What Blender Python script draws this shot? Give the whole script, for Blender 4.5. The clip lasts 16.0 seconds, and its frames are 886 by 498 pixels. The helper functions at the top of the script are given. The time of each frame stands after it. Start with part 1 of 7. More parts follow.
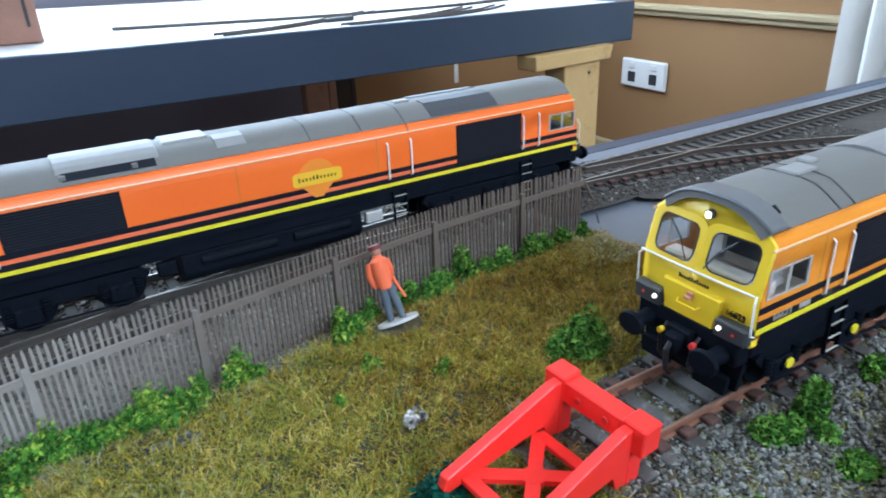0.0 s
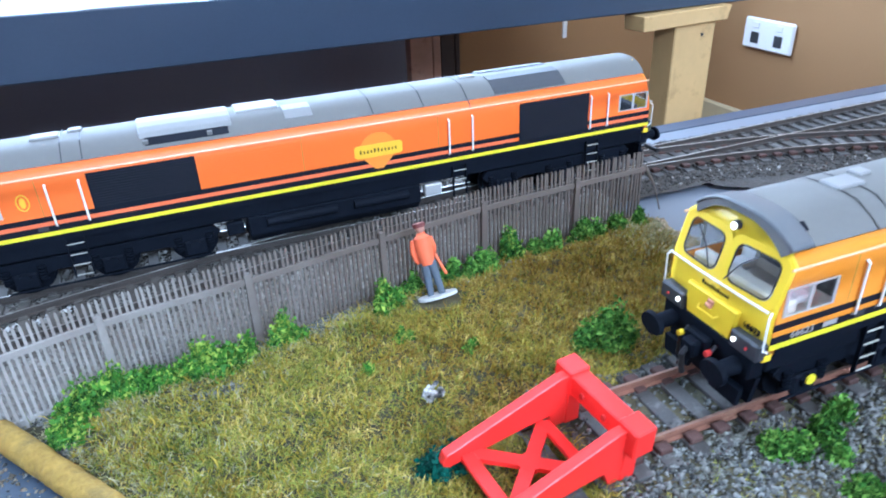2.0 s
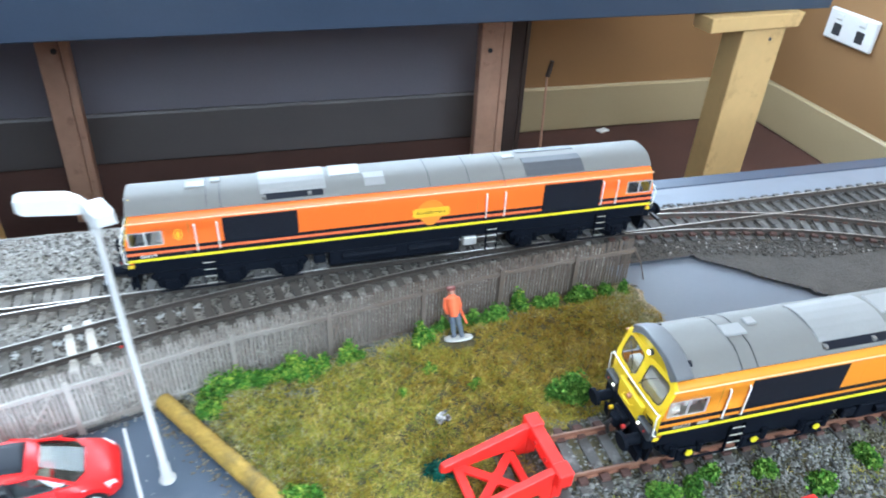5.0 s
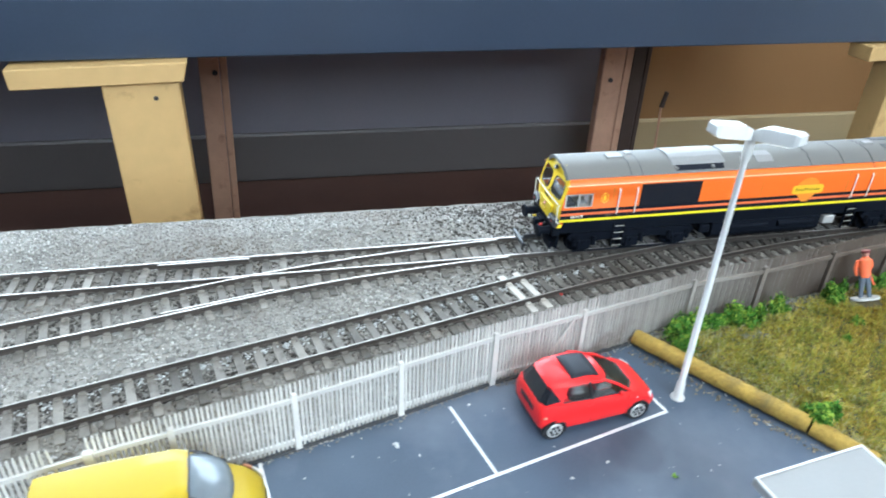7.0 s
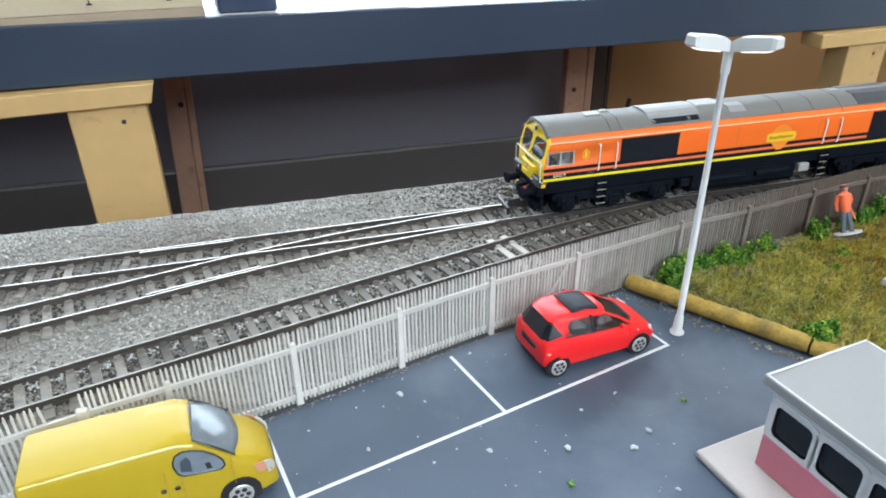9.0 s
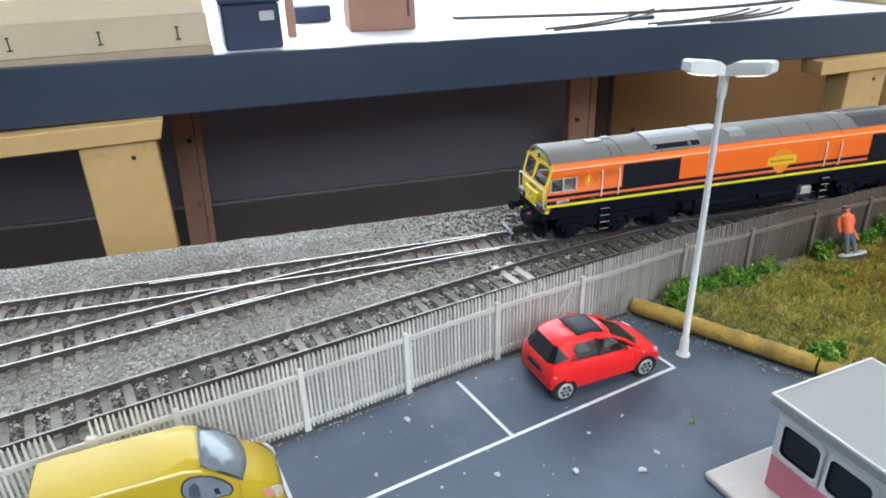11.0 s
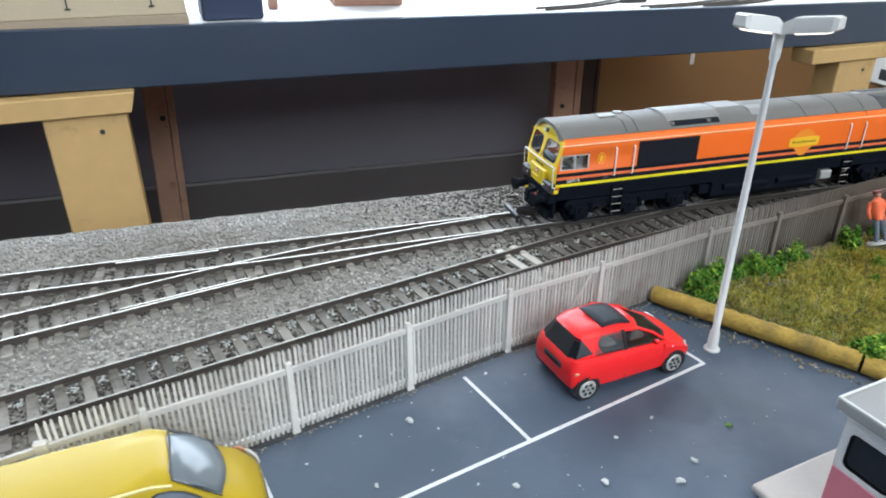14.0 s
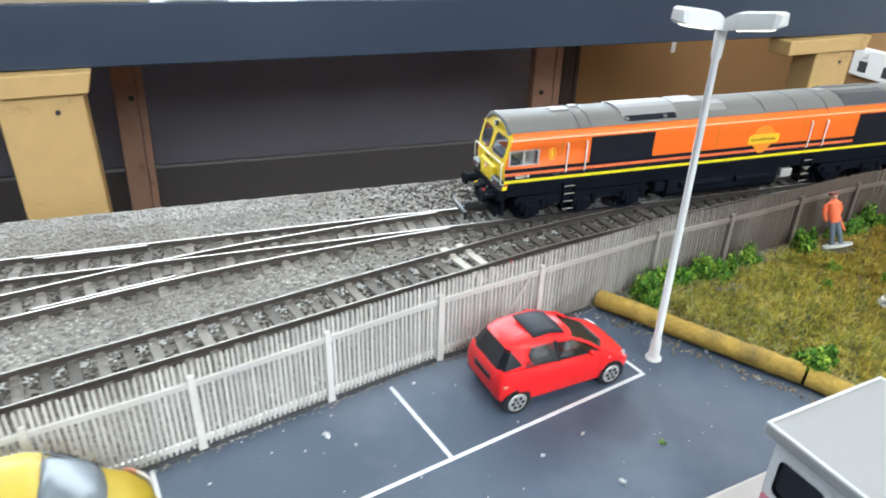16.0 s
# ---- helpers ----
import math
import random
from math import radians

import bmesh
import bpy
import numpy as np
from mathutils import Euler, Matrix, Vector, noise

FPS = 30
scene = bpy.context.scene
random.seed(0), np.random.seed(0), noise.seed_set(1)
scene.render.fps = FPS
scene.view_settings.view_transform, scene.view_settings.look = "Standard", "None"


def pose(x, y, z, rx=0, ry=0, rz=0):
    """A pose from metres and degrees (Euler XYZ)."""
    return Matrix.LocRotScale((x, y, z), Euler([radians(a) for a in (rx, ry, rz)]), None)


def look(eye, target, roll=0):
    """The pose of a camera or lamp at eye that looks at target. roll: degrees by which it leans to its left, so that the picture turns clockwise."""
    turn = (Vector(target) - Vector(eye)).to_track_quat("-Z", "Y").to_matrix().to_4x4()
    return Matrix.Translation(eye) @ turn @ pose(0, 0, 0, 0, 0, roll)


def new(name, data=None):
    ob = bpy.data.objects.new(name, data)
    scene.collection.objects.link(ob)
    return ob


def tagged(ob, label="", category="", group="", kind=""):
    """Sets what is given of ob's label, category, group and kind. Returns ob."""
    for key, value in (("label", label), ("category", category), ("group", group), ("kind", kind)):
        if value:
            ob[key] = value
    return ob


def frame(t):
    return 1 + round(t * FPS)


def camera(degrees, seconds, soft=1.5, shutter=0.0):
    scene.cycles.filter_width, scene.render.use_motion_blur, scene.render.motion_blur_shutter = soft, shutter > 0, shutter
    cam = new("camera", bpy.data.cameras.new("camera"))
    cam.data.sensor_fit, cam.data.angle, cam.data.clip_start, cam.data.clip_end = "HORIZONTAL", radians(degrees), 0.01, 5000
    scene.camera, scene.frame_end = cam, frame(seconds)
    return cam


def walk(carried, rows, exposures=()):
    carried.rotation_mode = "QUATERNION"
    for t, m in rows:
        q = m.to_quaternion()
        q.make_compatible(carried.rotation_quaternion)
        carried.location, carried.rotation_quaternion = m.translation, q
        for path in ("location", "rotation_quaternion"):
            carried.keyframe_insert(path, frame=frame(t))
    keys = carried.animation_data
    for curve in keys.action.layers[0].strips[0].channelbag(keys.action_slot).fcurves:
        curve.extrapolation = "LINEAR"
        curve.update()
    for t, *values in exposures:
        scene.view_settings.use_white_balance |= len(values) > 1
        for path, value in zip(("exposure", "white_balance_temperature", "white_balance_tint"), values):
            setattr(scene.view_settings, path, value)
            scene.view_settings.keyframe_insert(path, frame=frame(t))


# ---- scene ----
cam = camera(66.31, 16.0, soft=1.85, shutter=0.55)
PATH = [
    (0, (0.04502, -0.10139, 0.10131), (0.50963, 0.68178, -0.31196), -2.37),
    (0.5, (0.04460, -0.10033, 0.10077), (0.47504, 0.69990, -0.31679), -2.25),
    (1, (0.04902, -0.10033, 0.09994), (0.44040, 0.71285, -0.33083), -2.66),
    (1.5, (0.05314, -0.10348, 0.10299), (0.40883, 0.71640, -0.34567), -3.52),
    (2, (0.05792, -0.11123, 0.11063), (0.37844, 0.71109, -0.35954), -2.33),
    (2.5, (0.06693, -0.11881, 0.12428), (0.35355, 0.71214, -0.35256), -2.42),
    (3, (0.07456, -0.12672, 0.13201), (0.31640, 0.70480, -0.36807), -2.25),
    (3.2, (0.07636, -0.12960, 0.13443), (0.30881, 0.69705, -0.37803), -2.08),
    (5.3, (0.03383, -0.15969, 0.19811), (0.25898, 0.63771, -0.36177), 4.04),
    (5.5, (0.01481, -0.16456, 0.20214), (0.22095, 0.63588, -0.36071), 4.08),
    (6, (-0.03270, -0.16555, 0.19370), (0.15917, 0.64552, -0.35887), 3.32),
    (6.5, (-0.08528, -0.16081, 0.18469), (0.10603, 0.66577, -0.34462), 3.08),
    (7, (-0.11912, -0.15866, 0.17210), (0.06388, 0.67957, -0.34158), 2.35),
    (7.5, (-0.12480, -0.16033, 0.16031), (0.09360, 0.68539, -0.32659), 2.13),
    (8, (-0.12547, -0.16757, 0.15193), (0.08989, 0.68167, -0.33016), -0.26),
    (8.5, (-0.12446, -0.17065, 0.14671), (0.10742, 0.67620, -0.33192), -0.38),
    (9, (-0.12698, -0.17000, 0.14591), (0.09561, 0.68191, -0.32812), -0.68),
    (11.3, (-0.12727, -0.17393, 0.14527), (0.08789, 0.70232, -0.28588), -2.06),
    (11.5, (-0.12840, -0.17440, 0.14603), (0.06493, 0.69936, -0.30026), -2.59),
    (12, (-0.12905, -0.17782, 0.14586), (0.08268, 0.69376, -0.29633), -1.95),
    (12.5, (-0.12908, -0.17264, 0.14287), (0.09539, 0.69341, -0.30386), -1.71),
    (13, (-0.13349, -0.16117, 0.13452), (0.10933, 0.69930, -0.31340), -1.23),
    (13.5, (-0.13709, -0.15022, 0.12727), (0.10413, 0.71515, -0.31199), -0.91),
    (14, (-0.13093, -0.14832, 0.13133), (0.11915, 0.70926, -0.31813), 0.06),
    (14.5, (-0.12300, -0.14765, 0.13105), (0.11703, 0.70466, -0.33365), 0.21),
    (15, (-0.12066, -0.14780, 0.13028), (0.11742, 0.70484, -0.33484), -0.07),
    (15.5, (-0.11846, -0.14713, 0.12944), (0.12743, 0.70205, -0.33794), 0.22),
    (16, (-0.11107, -0.14026, 0.13113), (0.15893, 0.70001, -0.33902), 1.48),
]
walk(cam, [(t, look(eye, target, roll)) for t, eye, target, roll in PATH], [(0, -0.16, 5600, 8), (0.7, 0.0, 5450, 9), (1.5, 0.24, 5050, 9), (2.5, 0.58, 5150, 14), (3, 0.62, 5200, 14), (5.5, 0.42, 5850, 6), (6, 0.42, 5900, 6), (8.5, 0.05, 6300, 8), (9, -0.02, 6400, 9), (12.5, -0.24, 6450, 10), (14.5, -0.1, 6450, 10), (16, 0.17, 6600, 9)])

# ---- world, light, exposure ----
world = bpy.data.worlds.new("daylight")
scene.world = world
world.use_nodes = True
wn = world.node_tree
sky = wn.nodes.new("ShaderNodeTexSky")
sky.sky_type = "NISHITA"
sky.sun_disc = False
sky.sun_elevation, sky.sun_rotation = radians(38), radians(200)
wn.links.new(sky.outputs[0], wn.nodes["Background"].inputs[0])
wn.nodes["Background"].inputs[1].default_value = 0.12


def panel_light(name, m, w, h, watts, colour):
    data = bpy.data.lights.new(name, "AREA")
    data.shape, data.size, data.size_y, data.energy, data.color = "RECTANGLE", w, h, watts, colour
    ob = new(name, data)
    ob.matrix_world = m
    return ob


# daylight through the far and an assumed near window, plus added ceiling fill
panel_light("daylight_far_window", look((-0.15, 1.43, 0.60), (-0.1, 0.0, -0.1)), 2.6, 0.95, 66, (0.76, 0.88, 1.0))
panel_light("daylight_near_window", look((0.35, -1.67, 1.07), (0.05, 0.4, -0.1)), 1.6, 0.82, 44, (0.80, 0.91, 1.0))
panel_light("ceiling_lamp_light", look((0.1, -0.35, 1.50), (0.1, -0.3, 0.0)), 0.5, 0.5, 6, (1.0, 0.95, 0.88))
scene.view_settings.exposure = 0.0

# ---- helpers: everything below is modelled in millimetres ----
MM = 0.001


def mesh_from(name, bm, mats, smooth=False):
    me = bpy.data.meshes.new(name)
    bmesh.ops.scale(bm, vec=(MM, MM, MM), verts=bm.verts)
    bmesh.ops.recalc_face_normals(bm, faces=bm.faces)
    bm.to_mesh(me)
    bm.free()
    for m in mats if isinstance(mats, (list, tuple)) else [mats]:
        me.materials.append(m)
    if smooth:
        for p in me.polygons:
            p.use_smooth = True
        me.set_sharp_from_angle(angle=radians(38))
    return me


def thing(name, x=0, y=0, z=0, rz=0, label="", category="", group="", kind="", rx=0, ry=0):
    ob = new(name)
    ob.empty_display_size = 0.01
    ob.matrix_world = pose(x * MM, y * MM, z * MM, rx, ry, rz)
    return tagged(ob, label, category, group, kind)


def part(name, bm, material, parent, label="", smooth=False):
    ob = new(name, mesh_from(name, bm, material, smooth))
    ob.parent = parent
    return tagged(ob, label)


def again(name, me, parent, m=None, label=""):
    ob = new(name, me)
    ob.parent = parent
    if m is not None:
        ob.matrix_basis = m
    return tagged(ob, label)


def solid(name, bm, material, label="", category="", group="", kind="", m=None, smooth=False):
    ob = new(name, mesh_from(name, bm, material, smooth))
    if m is not None:
        ob.matrix_world = m
    return tagged(ob, label, category, group, kind)


def at(x, y, z, rx=0, ry=0, rz=0):
    return pose(x * MM, y * MM, z * MM, rx, ry, rz)


def BM():
    return bmesh.new()


def box(bm, x0, x1, y0, y1, z0, z1, bevel=0.0, mi=0, m=None, seg=1):
    v = [bm.verts.new(c) for c in ((x0, y0, z0), (x1, y0, z0), (x1, y1, z0), (x0, y1, z0), (x0, y0, z1), (x1, y0, z1), (x1, y1, z1), (x0, y1, z1))]
    f = [bm.faces.new([v[i] for i in q]) for q in ((3, 2, 1, 0), (4, 5, 6, 7), (0, 1, 5, 4), (1, 2, 6, 5), (2, 3, 7, 6), (3, 0, 4, 7))]
    for q in f:
        q.material_index = mi
    if bevel:
        made = bmesh.ops.bevel(bm, geom=list({e for q in f for e in q.edges}), offset=bevel, segments=seg, affect="EDGES", profile=0.5)
        v = list({w for q in made["faces"] for w in q.verts} | {w for w in v if w.is_valid})
        for q in made["faces"]:
            q.material_index = mi
    if m is not None:
        bmesh.ops.transform(bm, matrix=m, verts=[w for w in v if w.is_valid])
    return bm


def prism(bm, pts, axis, a, b, mi=0, bevel=0.0):
    """A polygon in the two other axes (in order x, y, z), pushed from a to b along axis."""
    n = "xyz".index(axis)

    def place(p, d):
        c = list(p)
        c.insert(n, d)
        return c

    lo = [bm.verts.new(place(p, a)) for p in pts]
    hi = [bm.verts.new(place(p, b)) for p in pts]
    faces = [bm.faces.new(lo), bm.faces.new(hi[::-1])]
    for i in range(len(pts)):
        j = (i + 1) % len(pts)
        faces.append(bm.faces.new((lo[i], lo[j], hi[j], hi[i])))
    for f in faces:
        f.material_index = mi
    if bevel:
        bmesh.ops.bevel(bm, geom=list({e for f in faces for e in f.edges}), offset=bevel, segments=1, affect="EDGES", profile=0.5)
    return bm


def loft(bm, rings, mi=0, caps=True, closed=True):
    rows = [[bm.verts.new(p) for p in r] for r in rings]
    n = len(rows[0])
    for a, b in zip(rows, rows[1:]):
        for i in range(n if closed else n - 1):
            j = (i + 1) % n
            bm.faces.new((a[i], a[j], b[j], b[i])).material_index = mi
    if caps and closed:
        bm.faces.new(rows[0]).material_index = mi
        bm.faces.new(rows[-1][::-1]).material_index = mi
    return rows


def rod(bm, p0, p1, r0, r1=None, seg=8, mi=0):
    p0, p1 = Vector(p0), Vector(p1)
    r1 = r0 if r1 is None else r1
    d = (p1 - p0).normalized()
    u = d.orthogonal().normalized()
    w = d.cross(u)
    rings = []
    for p, r in ((p0, r0), (p1, r1)):
        rings.append([p + (u * math.cos(2 * math.pi * i / seg) + w * math.sin(2 * math.pi * i / seg)) * r for i in range(seg)])
    loft(bm, rings, mi)
    return bm


def wire(bm, pts, r, seg=6, mi=0):
    pts = [Vector(p) for p in pts]
    rings = []
    u = (pts[1] - pts[0]).orthogonal().normalized()
    for i, p in enumerate(pts):
        d = (pts[min(i + 1, len(pts) - 1)] - pts[max(i - 1, 0)]).normalized()
        u = (u - d * u.dot(d)).normalized()
        w = d.cross(u)
        rings.append([p + (u * math.cos(2 * math.pi * k / seg) + w * math.sin(2 * math.pi * k / seg)) * r for k in range(seg)])
    loft(bm, rings, mi)
    return bm


def disc(bm, c, axis, r, depth, seg=20, mi=0, r2=None):
    a = Vector({"x": (1, 0, 0), "y": (0, 1, 0), "z": (0, 0, 1)}[axis]) * depth
    rod(bm, Vector(c), Vector(c) + a, r, r2, seg, mi)
    return bm


def blob(bm, c, r, sx=1, sy=1, sz=1, sub=1, mi=0, rough=0.0, rng=None):
    made = bmesh.ops.create_icosphere(bm, subdivisions=sub, radius=r)
    for v in made["verts"]:
        k = 1 + (rng.uniform(-rough, rough) if rng else 0)
        v.co = Vector((v.co.x * sx * k + c[0], v.co.y * sy * k + c[1], v.co.z * sz * k + c[2]))
    for f in {f for v in made["verts"] for f in v.link_faces}:
        f.material_index = mi
    return bm


def numpy_mesh(name, verts, faces, mats):
    """verts (n, 3) in millimetres, faces (m, k) with one k."""
    me = bpy.data.meshes.new(name)
    verts, faces = np.asarray(verts, np.float32) * MM, np.asarray(faces, np.int32)
    k = faces.shape[1]
    me.vertices.add(len(verts))
    me.vertices.foreach_set("co", verts.ravel())
    me.loops.add(faces.size)
    me.loops.foreach_set("vertex_index", faces.ravel())
    me.polygons.add(len(faces))
    me.polygons.foreach_set("loop_start", np.arange(0, faces.size, k, dtype=np.int32))
    me.update(calc_edges=True)
    for m in mats if isinstance(mats, (list, tuple)) else [mats]:
        me.materials.append(m)
    return me


def spline(pts, step=4.0):
    """A smooth line through the points (Catmull-Rom), as points about step apart, with the way at each."""
    p = [Vector((*q, 0)) if len(q) == 2 else Vector(q) for q in pts]
    p = [2 * p[0] - p[1], *p, 2 * p[-1] - p[-2]]
    out = []
    for i in range(1, len(p) - 2):
        n = max(2, int((p[i + 1] - p[i]).length / step))
        for k in range(n):
            t = k / n
            a, b, c, d = p[i - 1 : i + 3]
            out.append(0.5 * (2 * b + (c - a) * t + (2 * a - 5 * b + 4 * c - d) * t * t + (3 * b - a - 3 * c + d) * t ** 3))
    out.append(p[-2])
    ways = [(out[min(i + 1, len(out) - 1)] - out[max(i - 1, 0)]).normalized() for i in range(len(out))]
    return out, ways


def evenly(pts, gap, first=0.0):
    """Places and ways at even gaps along a smooth line."""
    line, _ = spline(pts, 1.0)
    run, want, out = 0.0, first, []
    for a, b in zip(line, line[1:]):
        d = (b - a).length
        while want <= run + d and d > 0:
            out.append((a.lerp(b, (want - run) / d), (b - a).normalized()))
            want += gap
        run += d
    return out

# ---- materials ----
def surface(name, colour, rough=0.6, metal=0.0, vary=0.12, fine=900.0, coarse=60.0, bump=0.15, dist=0.0002, tint=None, tint_amount=0.0,
            tint_scale=40.0, random_each=0.0, island=0.0, coat=0.0, spec=0.5, rough_vary=0.1):
    """Paint, plastic, wood, stone: one base colour with fine grain, coarse mottling, an optional stain, and fine relief."""
    m = bpy.data.materials.new(name)
    m.use_nodes = True
    nt = m.node_tree
    N, L = nt.nodes, nt.links
    p = N["Principled BSDF"]
    geo = N.new("ShaderNodeNewGeometry")

    def noisy(scale, detail=3.0, roughness=0.55):
        t = N.new("ShaderNodeTexNoise")
        t.inputs["Scale"].default_value, t.inputs["Detail"].default_value, t.inputs["Roughness"].default_value = scale, detail, roughness
        L.new(geo.outputs["Position"], t.inputs["Vector"])
        return t.outputs["Fac"]

    def math_node(op, a, b):
        n = N.new("ShaderNodeMath")
        n.operation = op
        for k, v in enumerate((a, b)):
            if isinstance(v, (int, float)):
                n.inputs[k].default_value = v
            else:
                L.new(v, n.inputs[k])
        return n.outputs[0]

    f, c = noisy(fine), noisy(coarse)
    amount = math_node("ADD", math_node("MULTIPLY", math_node("SUBTRACT", f, 0.5), 1.6 * vary), math_node("MULTIPLY", math_node("SUBTRACT", c, 0.5), 2.4 * vary))
    if random_each:
        info = N.new("ShaderNodeObjectInfo")
        amount = math_node("ADD", amount, math_node("MULTIPLY", math_node("SUBTRACT", info.outputs["Random"], 0.5), random_each))
    if island:
        amount = math_node("ADD", amount, math_node("MULTIPLY", math_node("SUBTRACT", geo.outputs["Random Per Island"], 0.5), island))
    value = math_node("ADD", amount, 1.0)
    hsv = N.new("ShaderNodeHueSaturation")
    hsv.inputs["Color"].default_value = (*colour, 1)
    L.new(value, hsv.inputs["Value"])
    out = hsv.outputs["Color"]
    if tint:
        mix = N.new("ShaderNodeMix")
        mix.data_type = "RGBA"
        ramp = N.new("ShaderNodeValToRGB")
        ramp.color_ramp.elements[0].position, ramp.color_ramp.elements[1].position = 0.62 - 0.3 * tint_amount, 0.80 - 0.25 * tint_amount
        L.new(noisy(tint_scale, 5.0, 0.62), ramp.inputs[0])
        L.new(ramp.outputs[0], mix.inputs["Factor"])
        L.new(out, mix.inputs["A"])
        mix.inputs["B"].default_value = (*tint, 1)
        out = mix.outputs["Result"]
    L.new(out, p.inputs["Base Color"])
    L.new(math_node("ADD", rough - rough_vary / 2, math_node("MULTIPLY", c, rough_vary)), p.inputs["Roughness"])
    p.inputs["Metallic"].default_value = metal
    p.inputs["Specular IOR Level"].default_value = spec
    if coat:
        p.inputs["Coat Weight"].default_value, p.inputs["Coat Roughness"].default_value = coat, 0.12
    if bump:
        b = N.new("ShaderNodeBump")
        b.inputs["Strength"].default_value, b.inputs["Distance"].default_value = bump, dist
        L.new(f, b.inputs["Height"])
        L.new(b.outputs[0], p.inputs["Normal"])
    return m


def glowing(name, colour, strength):
    m = bpy.data.materials.new(name)
    m.use_nodes = True
    p = m.node_tree.nodes["Principled BSDF"]
    p.inputs["Base Color"].default_value = (*colour, 1)
    p.inputs["Emission Color"].default_value = (*colour, 1)
    p.inputs["Emission Strength"].default_value = strength
    return m


def clear(name, colour, rough=0.03):
    m = bpy.data.materials.new(name)
    m.use_nodes = True
    p = m.node_tree.nodes["Principled BSDF"]
    p.inputs["Base Color"].default_value = (*colour, 1)
    p.inputs["Roughness"].default_value = rough
    p.inputs["Transmission Weight"].default_value = 1.0
    p.inputs["IOR"].default_value = 1.45
    return m


def thin_glass(name, colour, gloss):
    """A thin tinted sheet: lets light straight through and mirrors a little."""
    m = bpy.data.materials.new(name)
    m.use_nodes = True
    N, L = m.node_tree.nodes, m.node_tree.links
    N.remove(N["Principled BSDF"])
    see, shine, mix = N.new("ShaderNodeBsdfTransparent"), N.new("ShaderNodeBsdfGlossy"), N.new("ShaderNodeMixShader")
    see.inputs["Color"].default_value = (*colour, 1)
    shine.inputs["Roughness"].default_value = 0.05
    mix.inputs[0].default_value = gloss
    L.new(see.outputs[0], mix.inputs[1])
    L.new(shine.outputs[0], mix.inputs[2])
    L.new(mix.outputs[0], N["Material Output"].inputs[0])
    return m


def patchy(name, colours, scale=30.0, rough=0.9, island=0.35, spec=0.25):
    """Fibres and leaves: a handful of colours that change in drifts over the ground and from blade to blade."""
    m = bpy.data.materials.new(name)
    m.use_nodes = True
    N, L = m.node_tree.nodes, m.node_tree.links
    p = N["Principled BSDF"]
    geo = N.new("ShaderNodeNewGeometry")
    t = N.new("ShaderNodeTexNoise")
    t.inputs["Scale"].default_value, t.inputs["Detail"].default_value, t.inputs["Roughness"].default_value = scale, 4.0, 0.6
    L.new(geo.outputs["Position"], t.inputs["Vector"])
    add = N.new("ShaderNodeMath")
    add.operation = "MULTIPLY_ADD"
    L.new(geo.outputs["Random Per Island"], add.inputs[0])
    add.inputs[1].default_value = island
    L.new(t.outputs["Fac"], add.inputs[2])
    ramp = N.new("ShaderNodeValToRGB")
    el = ramp.color_ramp.elements
    lo, hi = 0.36 + island * 0.15, 0.66 + island * 0.75
    for i, c in enumerate(colours):
        pos = lo + (hi - lo) * i / (len(colours) - 1)
        e = el[i] if i < 2 else el.new(pos)
        e.position, e.color = pos, (*c, 1)
    L.new(add.outputs[0], ramp.inputs[0])
    L.new(ramp.outputs[0], p.inputs["Base Color"])
    p.inputs["Roughness"].default_value = rough
    p.inputs["Specular IOR Level"].default_value = spec
    return m


M_BALLAST = surface("ballast_stone", (0.31, 0.297, 0.268), 0.58, spec=0.6, vary=0.3, fine=1500, coarse=25, island=0.95, bump=0.3, tint=(0.16, 0.135, 0.11), tint_amount=0.6, tint_scale=14)
M_BALLAST_BED = surface("ballast_bed", (0.225, 0.212, 0.188), 0.95, vary=0.5, fine=900, coarse=30, bump=0.8, dist=0.0008)
M_BALLAST_GRIMY = surface("grimy_ballast_bed", (0.06, 0.052, 0.044), 0.95, vary=0.5, fine=900, coarse=30, bump=0.8, dist=0.0008)
M_BALLAST_DARK = surface("oily_ballast_stone", (0.068, 0.060, 0.052), 0.9, vary=0.25, fine=1500, coarse=25, island=0.8, bump=0.3)
M_LOGCRUMB = surface("brown_crumb", (0.24, 0.20, 0.14), 0.9, vary=0.3, fine=1200, coarse=90, island=1.2, bump=0.3)
M_GRAVEL = surface("gravel_stone", (0.15, 0.152, 0.142), 0.9, vary=0.35, fine=1200, coarse=40, island=1.7, bump=0.3, tint=(0.13, 0.12, 0.07), tint_amount=0.35, tint_scale=35)
M_EARTH = surface("earth_scatter", (0.06, 0.055, 0.03), 0.95, vary=0.5, fine=900, coarse=40, bump=0.8, dist=0.0008, tint=(0.16, 0.13, 0.06), tint_amount=0.4, tint_scale=60)
M_GREYBOARD = surface("grey_painted_board", (0.16, 0.18, 0.215), 0.40, vary=0.06, fine=500, coarse=15, bump=0.05, tint=(0.115, 0.13, 0.155), tint_amount=0.3, tint_scale=9)
M_ASPHALT = surface("dark_asphalt_paint", (0.067, 0.094, 0.134), 0.55, vary=0.22, fine=1600, coarse=16, bump=0.25, tint=(0.125, 0.150, 0.192), tint_amount=0.5, tint_scale=14)


